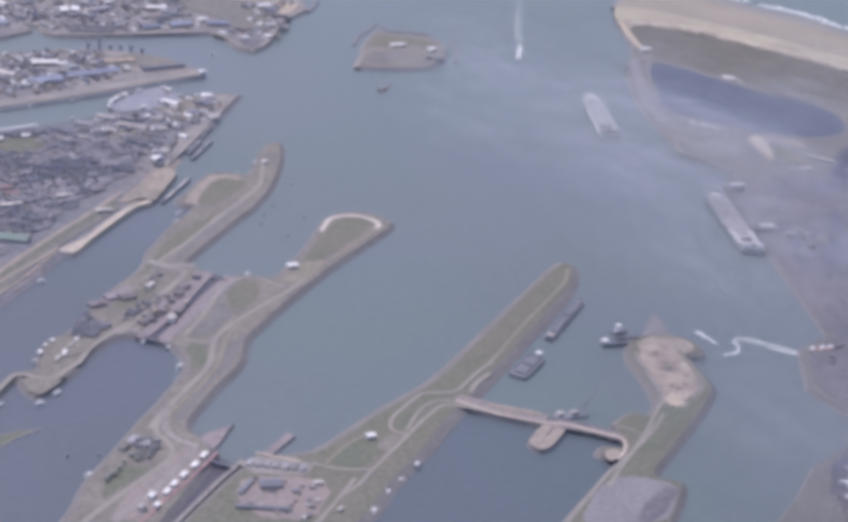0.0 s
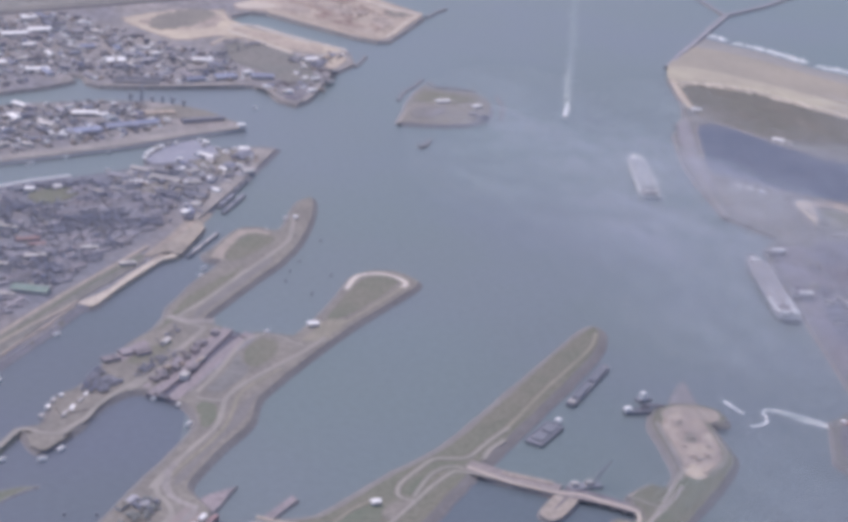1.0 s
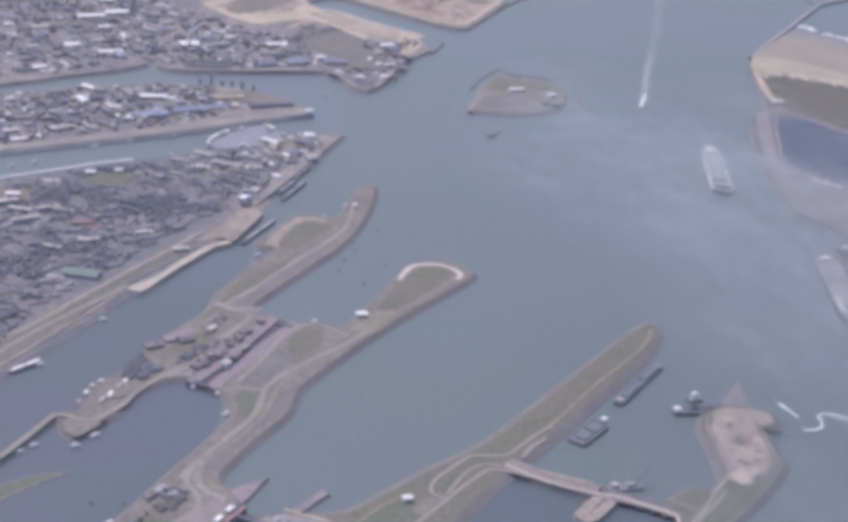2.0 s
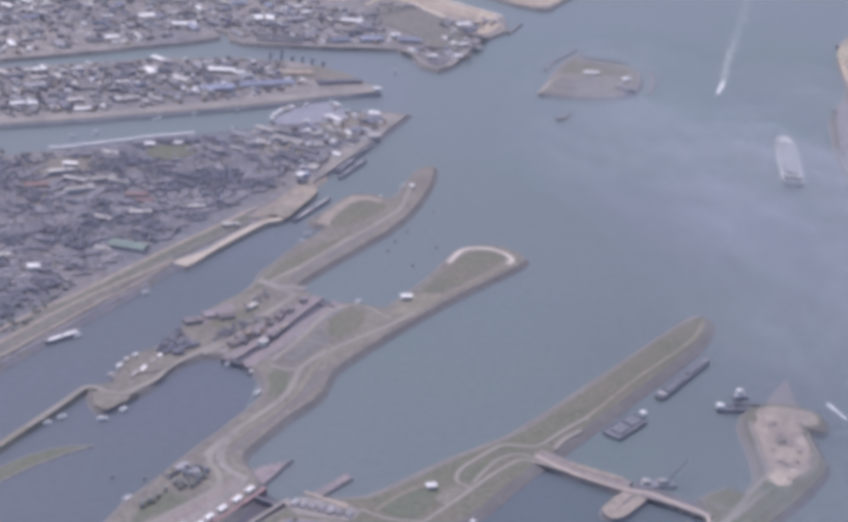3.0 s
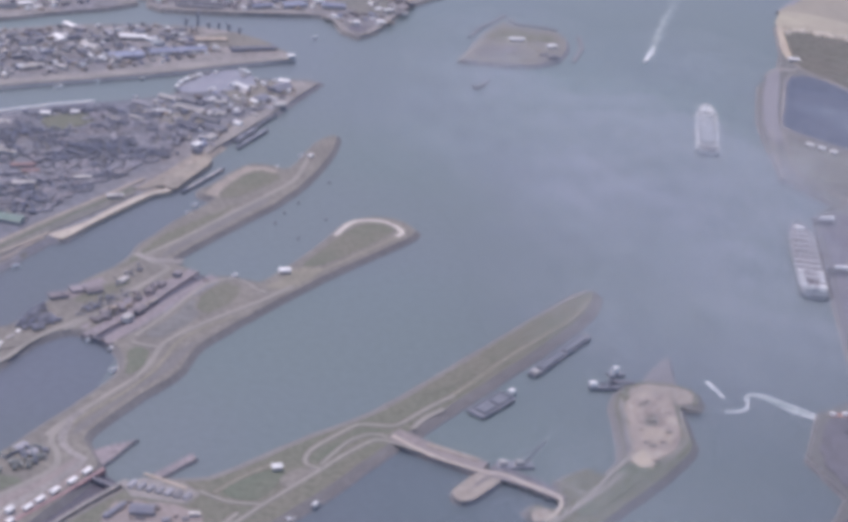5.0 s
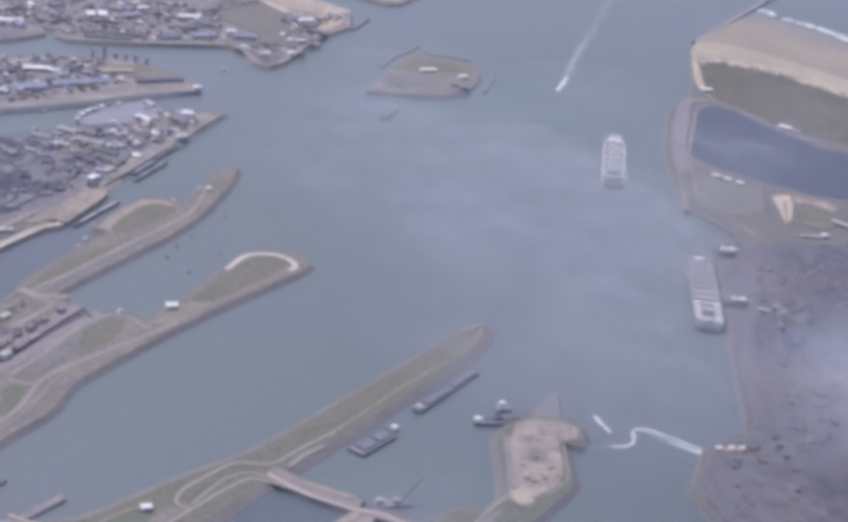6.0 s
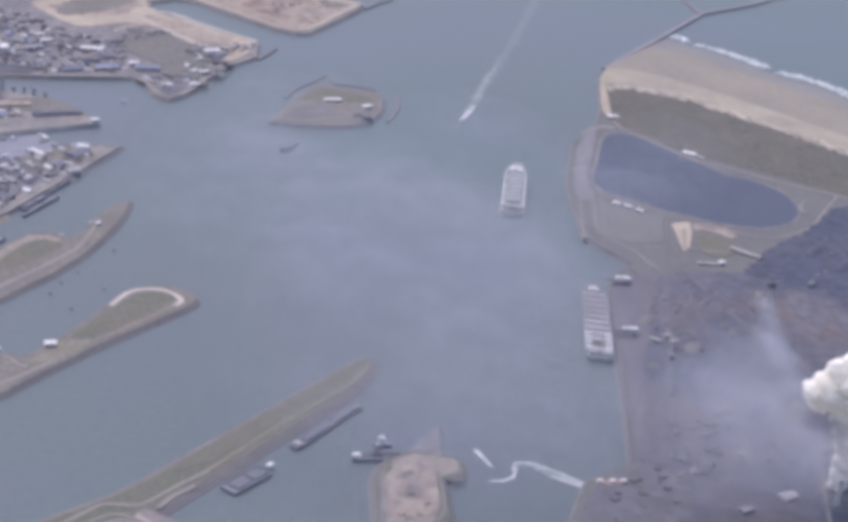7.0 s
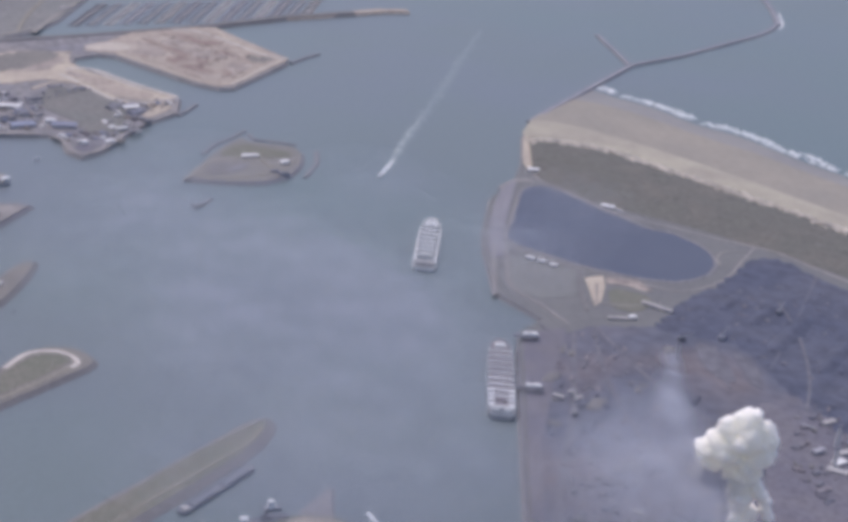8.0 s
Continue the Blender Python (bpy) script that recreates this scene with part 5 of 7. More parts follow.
# rounded dock apron in the canal with white boats and sheds along its rim
land("dock_apron", [(-127, 1017), (-126, 1027), (-123, 1040), (-115, 1053), (-105, 1061), (-94, 1069), (-86, 1065), (-79, 1053), (-78, 1040), (-90, 1028), (-106, 1018), (-119, 1011)], "rounded grey-blue dock apron edged with white craft", DOMEG, STONE, soft=1, slope=0.8, top=TOP + 0.5)
rr = random.Random(77)
for x, y, l, w, h, turn in ((-126, 1022, 4.5, 2.2, 1.6, 84), (-125, 1029, 5.0, 2.6, 2.2, 76), (-122.5, 1035, 5.5, 3.4, 2.8, 62), (-119.5, 1041, 6.0, 3.2, 2.6, 58), (-116.5, 1047, 5.0, 2.6, 2.2, 50), (-112, 1052, 5.5, 2.6, 2.0, 44), (-107, 1056.5, 3.5, 2.2, 1.6, 40),
                            (-90.5, 1065, 4.0, 2.4, 2.4, 0), (-87, 1061, 5.5, 2.6, 2.2, -40), (-88.5, 1055, 3.0, 2.2, 2.0, -20), (-79.5, 1050, 3.5, 2.6, 2.0, 70), (-104, 1023, 3.5, 2.4, 1.8, 34)):
    building(x, y, l, w, h, turn + rr.uniform(-6, 6), rr.choice((WHITE, ROOFP)), ROOFP, rr.choice(("gable", "flat")), "white shed on the rim of the dock apron", "dock_shed", "shed", "white sheds on the dock apron", z=TOP + 0.5, rise=0.6).scale = Vector((rr.uniform(0.6, 1.1), rr.uniform(0.7, 1.3), 1))
bm = bmesh.new()
ribbon(bm, [(-248, 930), (-242, 932), (-214, 952), (-192, 969), (-170, 982)], 1.4, -0.5, TOP + 0.3)
tagged(obj("canal_pier", bm, WHITE), "long white concrete pier along the canal", "pier", kind="structure")


def works_area(poly, n, seed, sizes, group, white=0.14, blue=0.1, keep=(), singles=200):
    """Scattered works buildings over a stretch of ground, turned with its quay."""
    r = random.Random(seed)
    xs, ys = [p[0] for p in poly], [p[1] for p in poly]
    spots, tries, joined = list(keep), 0, {}
    while len(spots) < n + len(keep) and tries < 9000:
        tries += 1
        c = (r.uniform(min(xs), max(xs)), r.uniform(min(ys), max(ys)))
        l = r.uniform(*sizes)
        if not inside(c, poly) or any(math.dist(c, q[:2]) < (l + q[2]) * 0.34 for q in spots):
            continue
        spots.append((*c, l))
        w, h = l * r.uniform(0.3, 0.6), r.uniform(2.0, 4.0)
        turn = r.choice((32, 32, 32, -58, -25)) + r.uniform(-4, 4)
        k = r.random()
        if k < white:
            m, lab = WHITE, "bright white roofed works hall"
        elif k < white + blue:
            m, lab = ROOFB, "blue-grey steel works hall"
        elif k < 0.45:
            m, lab = ROOFP, "pale roofed works hall"
        elif k < 0.72:
            m, lab = ROOFG, "grey roofed works hall"
        elif k < 0.88:
            m, lab = ROOFD, "dark roofed works hall"
        else:
            m, lab = ROOFR, "rusty red roofed works hall"
        if len(spots) - len(keep) <= singles:
            building(*c, l, w, h, turn, m, WALLP if k < 0.5 else WALLM, r.choice(("gable", "gable", "flat")), lab, "works_hall", "building", group)
            continue
        h *= 0.62
        for mm, fn in ((WALLP, lambda b: box(b, 0, 0, -0.2, l, w, h + 0.2)), (m, lambda b: gable(b, l, w, h, w * 0.16))):
            b = joined.setdefault(mm, bmesh.new())
            start = len(b.verts)
            fn(b)
            b.verts.ensure_lookup_table()
            place = pose(*c, TOP, 0, 0, turn)
            for v in b.verts[start:]:
                v.co = place @ v.co
    if joined:
        t = thing("small_works", "crowded small works roofs of many colours", "works buildings", kind="stuff")
        for mm, b in joined.items():
            part("wall" if mm is WALLP and mm is not m else "roof", b, mm, t)


# halls that stand out on the two tongues of land
FIXED2 = [(-171, 1108, 20), (-214, 1116, 15), (-136, 1092, 34), (-100, 1104, 30), (-74, 1112, 14), (-63, 1104, 5), (-168, 1072, 26)]
for x, y, l, w, h, turn, m, wl, st, lab in (
    (-171, 1108, 18, 7, 3.5, 12, WHITE, ROOFP, "gable", "brilliant white roofed warehouse"),
    (-214, 1116, 15, 5, 3.0, -35, WHITE, ROOFP, "gable", "white roofed warehouse set askew"),
    (-138, 1090, 40, 8, 3.5, 30, ROOFB, WALLP, "gable", "long blue-grey steel warehouse along the quay"),
    (-90, 1112, 32, 5, 3.5, 26, ROOFD, WALLM, "gable", "long dark row of stores along the quay"),
    (-168, 1070, 24, 9, 3.0, 30, ROOFB, WALLM, "flat", "dark blue-grey warehouse on the quay"),
    (-152, 1098, 8, 6, 5.0, 30, HULLG, WHITE, "flat", "pale blue silo house on the quay"),
    (-63, 1104, 5, 3.5, 3.5, 30, WHITE, WHITE, "flat", "white harbour light house on the point"),
    (-120, 1122, 22, 7, 2.0, 20, SANDR, WALLM, "flat", "works hall with rusty flat roof"),
):
    building(x, y, l, w, h, turn, m, wl, st, lab, "warehouse", "building", "tongue warehouses")
works_area([(-128, 1100), (-150, 1074), (-235, 1004), (-330, 948), (-420, 900), (-420, 985), (-330, 1040), (-250, 1090), (-180, 1128), (-140, 1138)], 175, 5, (4, 12), "tongue works halls", 0.14, 0.14, FIXED2, 110)
FIXED3 = [(-130, 1200, 46), (-70, 1222, 46), (-40, 1236, 12), (-95, 1262, 20), (-10, 1290, 10), (-160, 1245, 14)]
for x, y, l, w, h, turn, m, wl, st, lab in (
    (-140, 1193, 34, 5, 3.0, 9, ROOFG, WALLM, "gable", "long dark shed along the basin quay"),
    (-138, 1202, 34, 5, 3.0, 9, ROOFD, WALLM, "gable", "long dark shed along the basin quay"),
    (-97, 1210, 17, 7, 3.5, 35, ROOFB, WALLP, "gable", "blue-grey warehouse on the quay"),
    (-74, 1222, 18, 8, 3.5, 30, ROOFB, WALLP, "flat", "blue-grey warehouse on the quay"),
    (-46, 1230, 18, 8, 4.0, 10, ROOFB, WALLP, "gable", "blue steel hall at the end of the quay"),
    (-57, 1236, 7, 4, 4.5, 30, WHITE, WHITE, "flat", "bright white office beside blue halls"),
    (-92, 1264, 16, 6, 3.5, 10, WHITE, ROOFP, "gable", "brilliant white roofed store"),
    (-112, 1266, 12, 6, 3.0, 10, ROOFD, WALLM, "gable", "dark roofed store beside the white one"),
    (-162, 1245, 6, 12, 3.0, 10, WHITE, ROOFP, "gable", "white roofed hall, one of a pair"),
    (-154, 1248, 6, 12, 3.0, 10, WHITE, ROOFP, "gable", "white roofed hall, one of a pair"),
    (-6, 1290, 13, 6, 3.0, 30, WHITE, ROOFP, "gable", "white roofed hall beside the sand fill"),
    (0, 1280, 16, 8, 2.5, 60, ROOFD, WALLM, "gable", "dark roofed hall beside the sand fill"),
    (-18, 1288, 14, 8, 2.5, 60, ROOFG, WALLM, "gable", "grey hall beside the sand fill"),
    (-9, 1203, 6, 4, 3.0, 30, WHITE, WHITE, "flat", "white hut on the round mole"),
    (-26, 1196, 4, 4, 3.0, 0, WHITE, WHITE, "flat", "white hut on the round mole"),
    (-240, 1300, 22, 8, 3.5, 25, WHITE, ROOFP, "gable", "large white roofed terminal hall"),
    (-222, 1318, 20, 8, 3.5, 25, WHITE, ROOFP, "gable", "large white roofed terminal hall"),
    (-213, 1207, 18, 7, 3.0, 20, WHITE, ROOFP, "gable", "white and blue roofed hall"),
):
    building(x, y, l, w, h, turn, m, wl, st, lab, "terminal_hall", "building", "terminal halls")
works_area([(-60, 1246), (-110, 1216), (-170, 1196), (-185, 1210), (-240, 1160), (-330, 1085), (-430, 1020), (-430, 1230), (-300, 1318), (-215, 1372), (-160, 1330), (-120, 1300), (-75, 1290)], 190, 8, (5, 14), "terminal works halls", 0.16, 0.10, FIXED3, 110)
works_area([(-30, 1310), (-8, 1300), (4, 1250), (-12, 1215), (-34, 1245)], 7, 9, (5, 9), "mole buildings", 0.4, 0.0)
road([(-50, 1206), (-41, 1199), (-33, 1178), (-22, 1170), (-14, 1184), (-8, 1199), (-2, 1225)], 4.0, "pale ring quay of the round mole", QUAY, h=0.4)
patch("round_basin", [(-32, 1183), (-22, 1174), (-14, 1188), (-18, 1193), (-28, 1192)], "dark dock behind the round mole", PAVE, soft=2)



def clutter(name, poly, n, seed, label, size=(1.6, 5.5), turns=(32, 32, -58, -25), mats=None, high=(0.7, 1.8)):
    """Small sheds, stacks, vans and stores too many to count, joined by colour."""
    r = random.Random(seed)
    mats = mats or [ROOFP, ROOFG, ROOFD, ROOFB, WHITE, ROOFR, SANDM]
    xs, ys = [p[0] for p in poly], [p[1] for p in poly]
    heaps = {m: ([], []) for m in mats}
    made = 0
    while made < n:
        x, y = r.uniform(min(xs), max(xs)), r.uniform(min(ys), max(ys))
        if not inside((x, y), poly):
            continue
        made += 1
        l = r.uniform(*size)
        w, h, a = l * r.uniform(0.35, 0.8), r.uniform(*high), radians(r.choice(turns) + r.uniform(-8, 8))
        vs, fs = heaps[r.choices(mats, [6, 6, 3, 2, 4, 2, 4][: len(mats)])[0]]
        c, sn, n0 = math.cos(a), math.sin(a), len(vs)
        for u, v, z in ((-1, -1, -0.2), (1, -1, -0.2), (1, 1, -0.2), (-1, 1, -0.2), (-1, -1, h), (1, -1, h), (1, 1, h), (-1, 1, h), (-1, 0, h + w * 0.2), (1, 0, h + w * 0.2)):
            vs.append((x + c * u * l / 2 - sn * v * w / 2, y + sn * u * l / 2 + c * v * w / 2, TOP + z))
        fs += [[i + n0 for i in f] for f in ((0, 1, 5, 4), (2, 3, 7, 6), (1, 2, 6, 9, 5), (3, 0, 4, 8, 7), (4, 5, 9, 8), (6, 7, 8, 9))]
    t = thing(name, label, "small buildings", kind="stuff")
    for m, (vs, fs) in heaps.items():
        me = bpy.data.meshes.new("roof")
        me.from_pydata(vs, [], fs)
        me.materials.append(m)
        ob = new("roof", me)
        ob.parent = t


patch("waste_plot", [(-128, 1106), (-124, 1136), (-103, 1143), (-84, 1134), (-70, 1117), (-90, 1114), (-104, 1116)], "pale buff rough ground at the tongue's tip", SOIL, soft=1, rag=2.0)
clutter("tongue_sheds", [(-108, 1100), (-140, 1066), (-235, 1001), (-330, 945), (-440, 885), (-440, 985), (-330, 1050), (-250, 1098), (-180, 1136), (-136, 1146)], 1000, 31, "crowded small sheds and stores of the tongue", (1.3, 4.6))
clutter("terminal_sheds", [(-58, 1222), (-110, 1200), (-165, 1190), (-190, 1206), (-240, 1150), (-330, 1078), (-440, 1010), (-440, 1240), (-300, 1325), (-210, 1385), (-160, 1345), (-118, 1305), (-72, 1285)], 1500, 32, "crowded small sheds and stores of the terminal", (1.4, 4.8))
clutter("mole_sheds", [(-30, 1316), (22, 1318), (26, 1292), (0, 1205), (-14, 1172), (-40, 1190), (-46, 1215), (-24, 1225), (-8, 1250)], 60, 33, "small sheds on the mole")
clutter("sand_heaps", [(-25, 1502), (28, 1546), (90, 1480), (64, 1392), (16, 1426)], 130, 46, "small sand heaps and plant on the terminal", (1.5, 5.0), (28, -30, 60), [SANDR, REDSAND, SANDM, QSAND], (0.3, 0.9))
clutter("quay_stores", [(-68, 1056), (-50, 1042), (-72, 985), (-92, 925), (-108, 925), (-126, 960), (-150, 975), (-128, 1008), (-90, 1030)], 150, 34, "small stores of the fish quay", turns=(62, -25, -25))
clutter("town_sheds", HOUSES, 330, 35, "small outhouses between the town terraces", (1.2, 3.2), (TURN_U, TURN_V), [ROOFR, ROOFG, ROOFD], (0.5, 1.1))
clutter("west_town_sheds", [(-345, 850), (-240, 918), (-230, 935), (-340, 880), (-440, 800), (-440, 620), (-330, 640)], 260, 36, "small houses at the edge of town", (2.0, 6.0), (TURN_U, TURN_V), [ROOFP, ROOFG, ROOFD, ROOFR], (0.6, 1.6))
clutter("lock_stores", [(-112, 698), (-98, 730), (-88, 752), (-84, 746), (-98, 712), (-108, 694)], 46, 37, "small stores beside the lock", (1.2, 4.0), (64, 64, -26), [LOCKW, ROOFR, SANDR, ROOFG])
clutter("yard_stores", [(-74, 548), (-62, 560), (-36, 558), (-34, 548), (-44, 528), (-62, 530)], 34, 38, "small stores in the brick yard", (0.9, 2.8), (5, 62), [ROOFG, BRICKYARD, SANDR, ROOFP], (0.4, 1.0))
clutter("landing_stores", [(232, 640), (262, 650), (275, 700), (300, 745), (290, 800), (276, 780), (262, 712), (236, 690)], 40, 39, "small plant and stores on the landing", (1.5, 5.0), (10, 80, 45), [LANDING, ROOFD, SLOPE], (0.4, 1.2))
clutter("yard_plant", [(268, 705), (300, 700), (345, 760), (345, 930), (300, 938), (278, 900), (270, 800)], 170, 44, "small plant, rails and stock on the ore ground", (1.2, 7.0), (86, 86, -4, 60), [LANDING, ORE, SLOPE, ORE, LANDING, PAVE, ROOFR], (0.12, 0.45))
clutter("coal_plant", [(360, 975), (420, 1040), (470, 1030), (470, 900), (410, 850), (400, 920)], 90, 45, "small plant among the coal", (1.2, 6.0), (58, 58, -32), [ORE, COAL, PAVE, LANDING], (0.12, 0.45))
clutter("plant_stores", [(390, 740), (440, 760), (455, 850), (425, 866), (405, 850), (392, 800)], 90, 40, "small plant buildings beside the coal", (1.5, 6.0), (10, 80, 45), [ROOFD, PAVE, ROOFR, SLOPE], (0.4, 1.2))

# piers: house with a white roof, lock buildings, camp of white huts
building(-29, 775, 5.5, 4.0, 3.0, 15, WHITE, WALLP, "gable", "white roofed harbour house on the pier", "harbour_house", "house")
for x, y, l, w, h, turn, m, wl, st, lab in (
    (-90, 716, 7, 3, 3, 64, ROOFR, WALLM, "gable", "reddish lock house beside the chamber"),
    (-94, 706, 5, 3.5, 4, 64, ROOFP, WALLP, "flat", "pale lock control building"),
    (-122, 731, 9, 6, 2.0, 30, ROOFR, WALLM, "flat", "reddish store beside the trees"),
    (-115, 731, 8, 5, 2.5, 30, ROOFR, WALLM, "gable", "rusty roofed store beside the trees"),
    (-130, 722, 9, 5, 2.0, 30, ROOFR, WALLM, "flat", "reddish open store near trees"),
    (-80, 758, 4, 3, 3, 64, ROOFR, WALLM, "gable", "rusty roofed lock hut at the chamber mouth"),
    (-88, 744, 5, 3, 2.5, 64, ROOFR, WALLM, "gable", "rusty roofed shed beside the lock"),
    (-104, 745, 6, 2.5, 2.5, 64, ROOFP, WALLP, "gable", "pale cottage beside the lock"),
    (-98, 722, 8, 2.5, 2.0, 64, ROOFR, WALLM, "gable", "long rusty roofed shed beside the lock"),
    (-106, 704, 8, 2.5, 2.0, 64, ROOFR, WALLM, "gable", "long rusty roofed shed beside the lock"),
    (-114, 588, 8, 3, 1.6, 60, ROOFG, WALLP, "gable", "grey roofed shed on the bank"),
    (-108, 586, 4, 3, 1.6, 60, ROOFG, WALLP, "gable", "grey roofed shed on the bank"),
    (-117, 583, 6, 3, 2.5, 60, SOIL, WALLP, "flat", "buff flat shed on the bank"),
    (-106, 544, 3.4, 2.2, 2.6, 65, WHITE, WHITE, "flat", "pale machinery house at the lock"),
    (-110, 535, 3.4, 2.2, 3, 65, ROOFP, WALLP, "flat", "grey machinery house at the lock"),
    (-104, 537, 3, 2, 2.4, 65, WHITE, WALLP, "flat", "grey machinery house at the lock"),
    (-58, 554, 9, 6, 2.5, 5, ROOFD, WALLM, "gable", "dark roofed workshop in the brick yard"),
    (-68, 552, 12, 2, 2.0, 62, ROOFD, WALLM, "gable", "narrow dark shed in the brick yard"),
    (-62, 536, 22, 2, 2.0, -6, ROOFD, LEAFG, "gable", "narrow dark shed in the brick yard"),
    (-48, 549, 2.5, 2, 2.0, 20, ROOFD, WALLM, "gable", "small dark hut in the brick yard"),
    (-38, 555, 4, 2, 2.0, 10, ROOFP, WALLP, "flat", "white cabin beside the island road"),
    (-31, 535, 3, 1.6, 1.6, 60, ROOFP, WALLP, "flat", "white van-sized cabin beside the road"),
    (-44, 538, 2, 1.5, 1.6, 60, ROOFP, WALLP, "flat", "small white cabin in the brick yard"),
    (-11, 594, 4, 3, 3.0, 20, WHITE, WALLP, "gable", "white cross-shaped lodge on the green"),
    (298, 1227, 8, 4.5, 3.0, 6, WHITE, WALLP, "flat", "white roofed pavilion at the pier root"),
    (345, 1160, 9, 5, 3.0, -20, WHITE, WALLP, "gable", "white beach house between dunes and pond"),
    (352, 1154, 5, 3, 2.5, -20, ROOFP, WALLP, "gable", "pale shed beside the beach house"),
    (280, 1046, 5, 3, 2.5, -30, WHITE, WALLP, "flat", "small white cabin on the pond bank"),
    (287, 1042, 5, 3, 2.5, -30, WHITE, WALLP, "flat", "small white cabin on the pond bank"),
    (294, 1037, 5, 3, 2.5, -30, WHITE, WALLP, "flat", "small white cabin on the pond bank"),
    (352, 982, 20, 3.0, 3.0, -36, ROOFP, WALLP, "gable", "long pale roofed workshop beside the coal"),
    (325, 960, 12, 2.0, 2.0, 4, ROOFP, WALLP, "gable", "pale low shed near the canal"),
    (334, 962, 4, 3, 3.0, 20, WHITE, WALLP, "flat", "small white shed beside the works"),
    (-32, 931, 3.5, 2.2, 2.0, 60, WHITE, WALLP, "flat", "white hut near the pier head"),
    (-104, 1578, 9, 5, 2.5, 60, ROOFP, WALLP, "flat", "pale shed behind the dike"),
    (116, 1192, 7, 4, 3.0, 35, WHITE, WALLP, "flat", "small white house on the fort"),
    (117, 1167, 7, 4, 3.0, 10, ROOFD, WALLM, "flat", "dark flat casemate on the fort"),
    (110, 1172, 6, 3, 2.0, 10, ROOFD, WALLM, "flat", "dark flat casemate on the fort"),
    (91, 1200, 12, 4, 2.5, 20, WHITE, WALLP, "flat", "long white building on the fort"),
):
    building(x, y, l, w, h, turn, m, wl, st, lab, "outbuilding", "building")
for k, (x, y) in enumerate(((-82, 576), (-86, 568), (-91, 560), (-95, 553), (-98, 547))):
    building(x - 2.0, y + 0.5, 4.2, 1.9, 2.0, 64, WHITE, WALLP, "gable", "white roofed hut along the red lock wall", "lock_hut", "hut", "white huts along the big lock")
for k in range(7):
    building(-65 + k * 3.7, 571 - k * 0.7, 4.5, 2.2, 1.6, 66, ROOFG, WALLP, "gable", "grey shed in a close row at the lock head", "lock_shed", "shed", "row of grey sheds at the lock")
for k, (x, y, l) in enumerate(((-157, 660, 2.4), (-155, 669, 2.6), (-153, 676, 2.2), (-150, 681, 2.0), (-147, 663, 5.4), (-144, 669, 5.0), (-141, 677, 4.6), (-139, 683, 2.4))):
    building(x, y, l, 1.4, 1.5, 62 + 9 * (k % 3), WHITE if k % 2 else ROOFP, WALLP, "gable", "small white hut on the spit", "white_hut", "hut", "white huts on the spit")

patch("hut_pad", [(-151.6, 671.7), (-142, 686), (-128, 684), (-136.5, 668.2), (-150, 662)], "buff pad under the white huts", SOIL, soft=1)
# the lock walls' shade is put into this water colour
LOCKPOOL = mat("lock water, wall shade in colour", (0.082, 0.082, 0.106), (0.09, 0.088, 0.11), 0.05, rough=0.45, fine=0.4, grain=0.05, bump=0.05, spec=0.2)
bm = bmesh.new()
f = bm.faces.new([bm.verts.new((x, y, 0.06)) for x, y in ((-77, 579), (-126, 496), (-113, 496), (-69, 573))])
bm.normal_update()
tagged(obj("lock_water", bm, LOCKPOOL), "big lock water with the walls' shade in its colour", "water", kind="structure")
# small lock water, raised out of deep wall shade, shade tone in its colour
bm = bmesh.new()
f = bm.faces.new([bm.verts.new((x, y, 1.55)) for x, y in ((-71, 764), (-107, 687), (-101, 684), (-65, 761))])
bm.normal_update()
tagged(obj("lock_water", bm, LOCKPOOL), "raised small lock water with wall shade in its colour", "water", kind="structure")
# lock gates
for x, y, l, turn, lab in ((-76, 571, 13, -25, "steel gate closing the big lock"), (-68, 757, 9, -25, "upper gate of the small lock"), (-104, 686, 9, -25, "lower gate of the small lock")):
    t = thing("lock_gate", lab, "lock gate", "lock gates", at=(x, y, 0), turn=turn)
    bm = bmesh.new()
    box(bm, 0, 0, -0.6, l, 1.6, 2.9, 0, 0.15)
    part("gate_leaf", bm, STEEL, t)
    bm = bmesh.new()
    for k in range(int(l)):
        tube(bm, (-l / 2 + k + 0.5, 0.7, 2.2), (-l / 2 + k + 0.5, 0.7, 3.2), 0.06, n=4)
    tube(bm, (-l / 2, 0.7, 3.2), (l / 2, 0.7, 3.2), 0.06, n=4)
    part("railing", bm, HULLG, t)

# ---- ships ----


def outline_of_hull(L, B, bow=0.22, stern=0.06, n=8):
    """A deck outline, bow towards +x."""
    side = [(-L / 2, 0.0)]
    for k in range(1, n + 1):
        a = k / n * math.pi / 2
        side.append((-L / 2 + stern * L * (1 - math.cos(a)), B / 2 * math.sin(a) ** 0.45))
    for k in range(n + 1):
        a = k / n * math.pi / 2
        side.append((L / 2 - bow * L * (1 - math.sin(a)), B / 2 * math.cos(a) ** 0.85 if k < n else 0.0))
    return side[:-1] + [side[-1]] + [(x, -y) for x, y in side[-2:0:-1]]


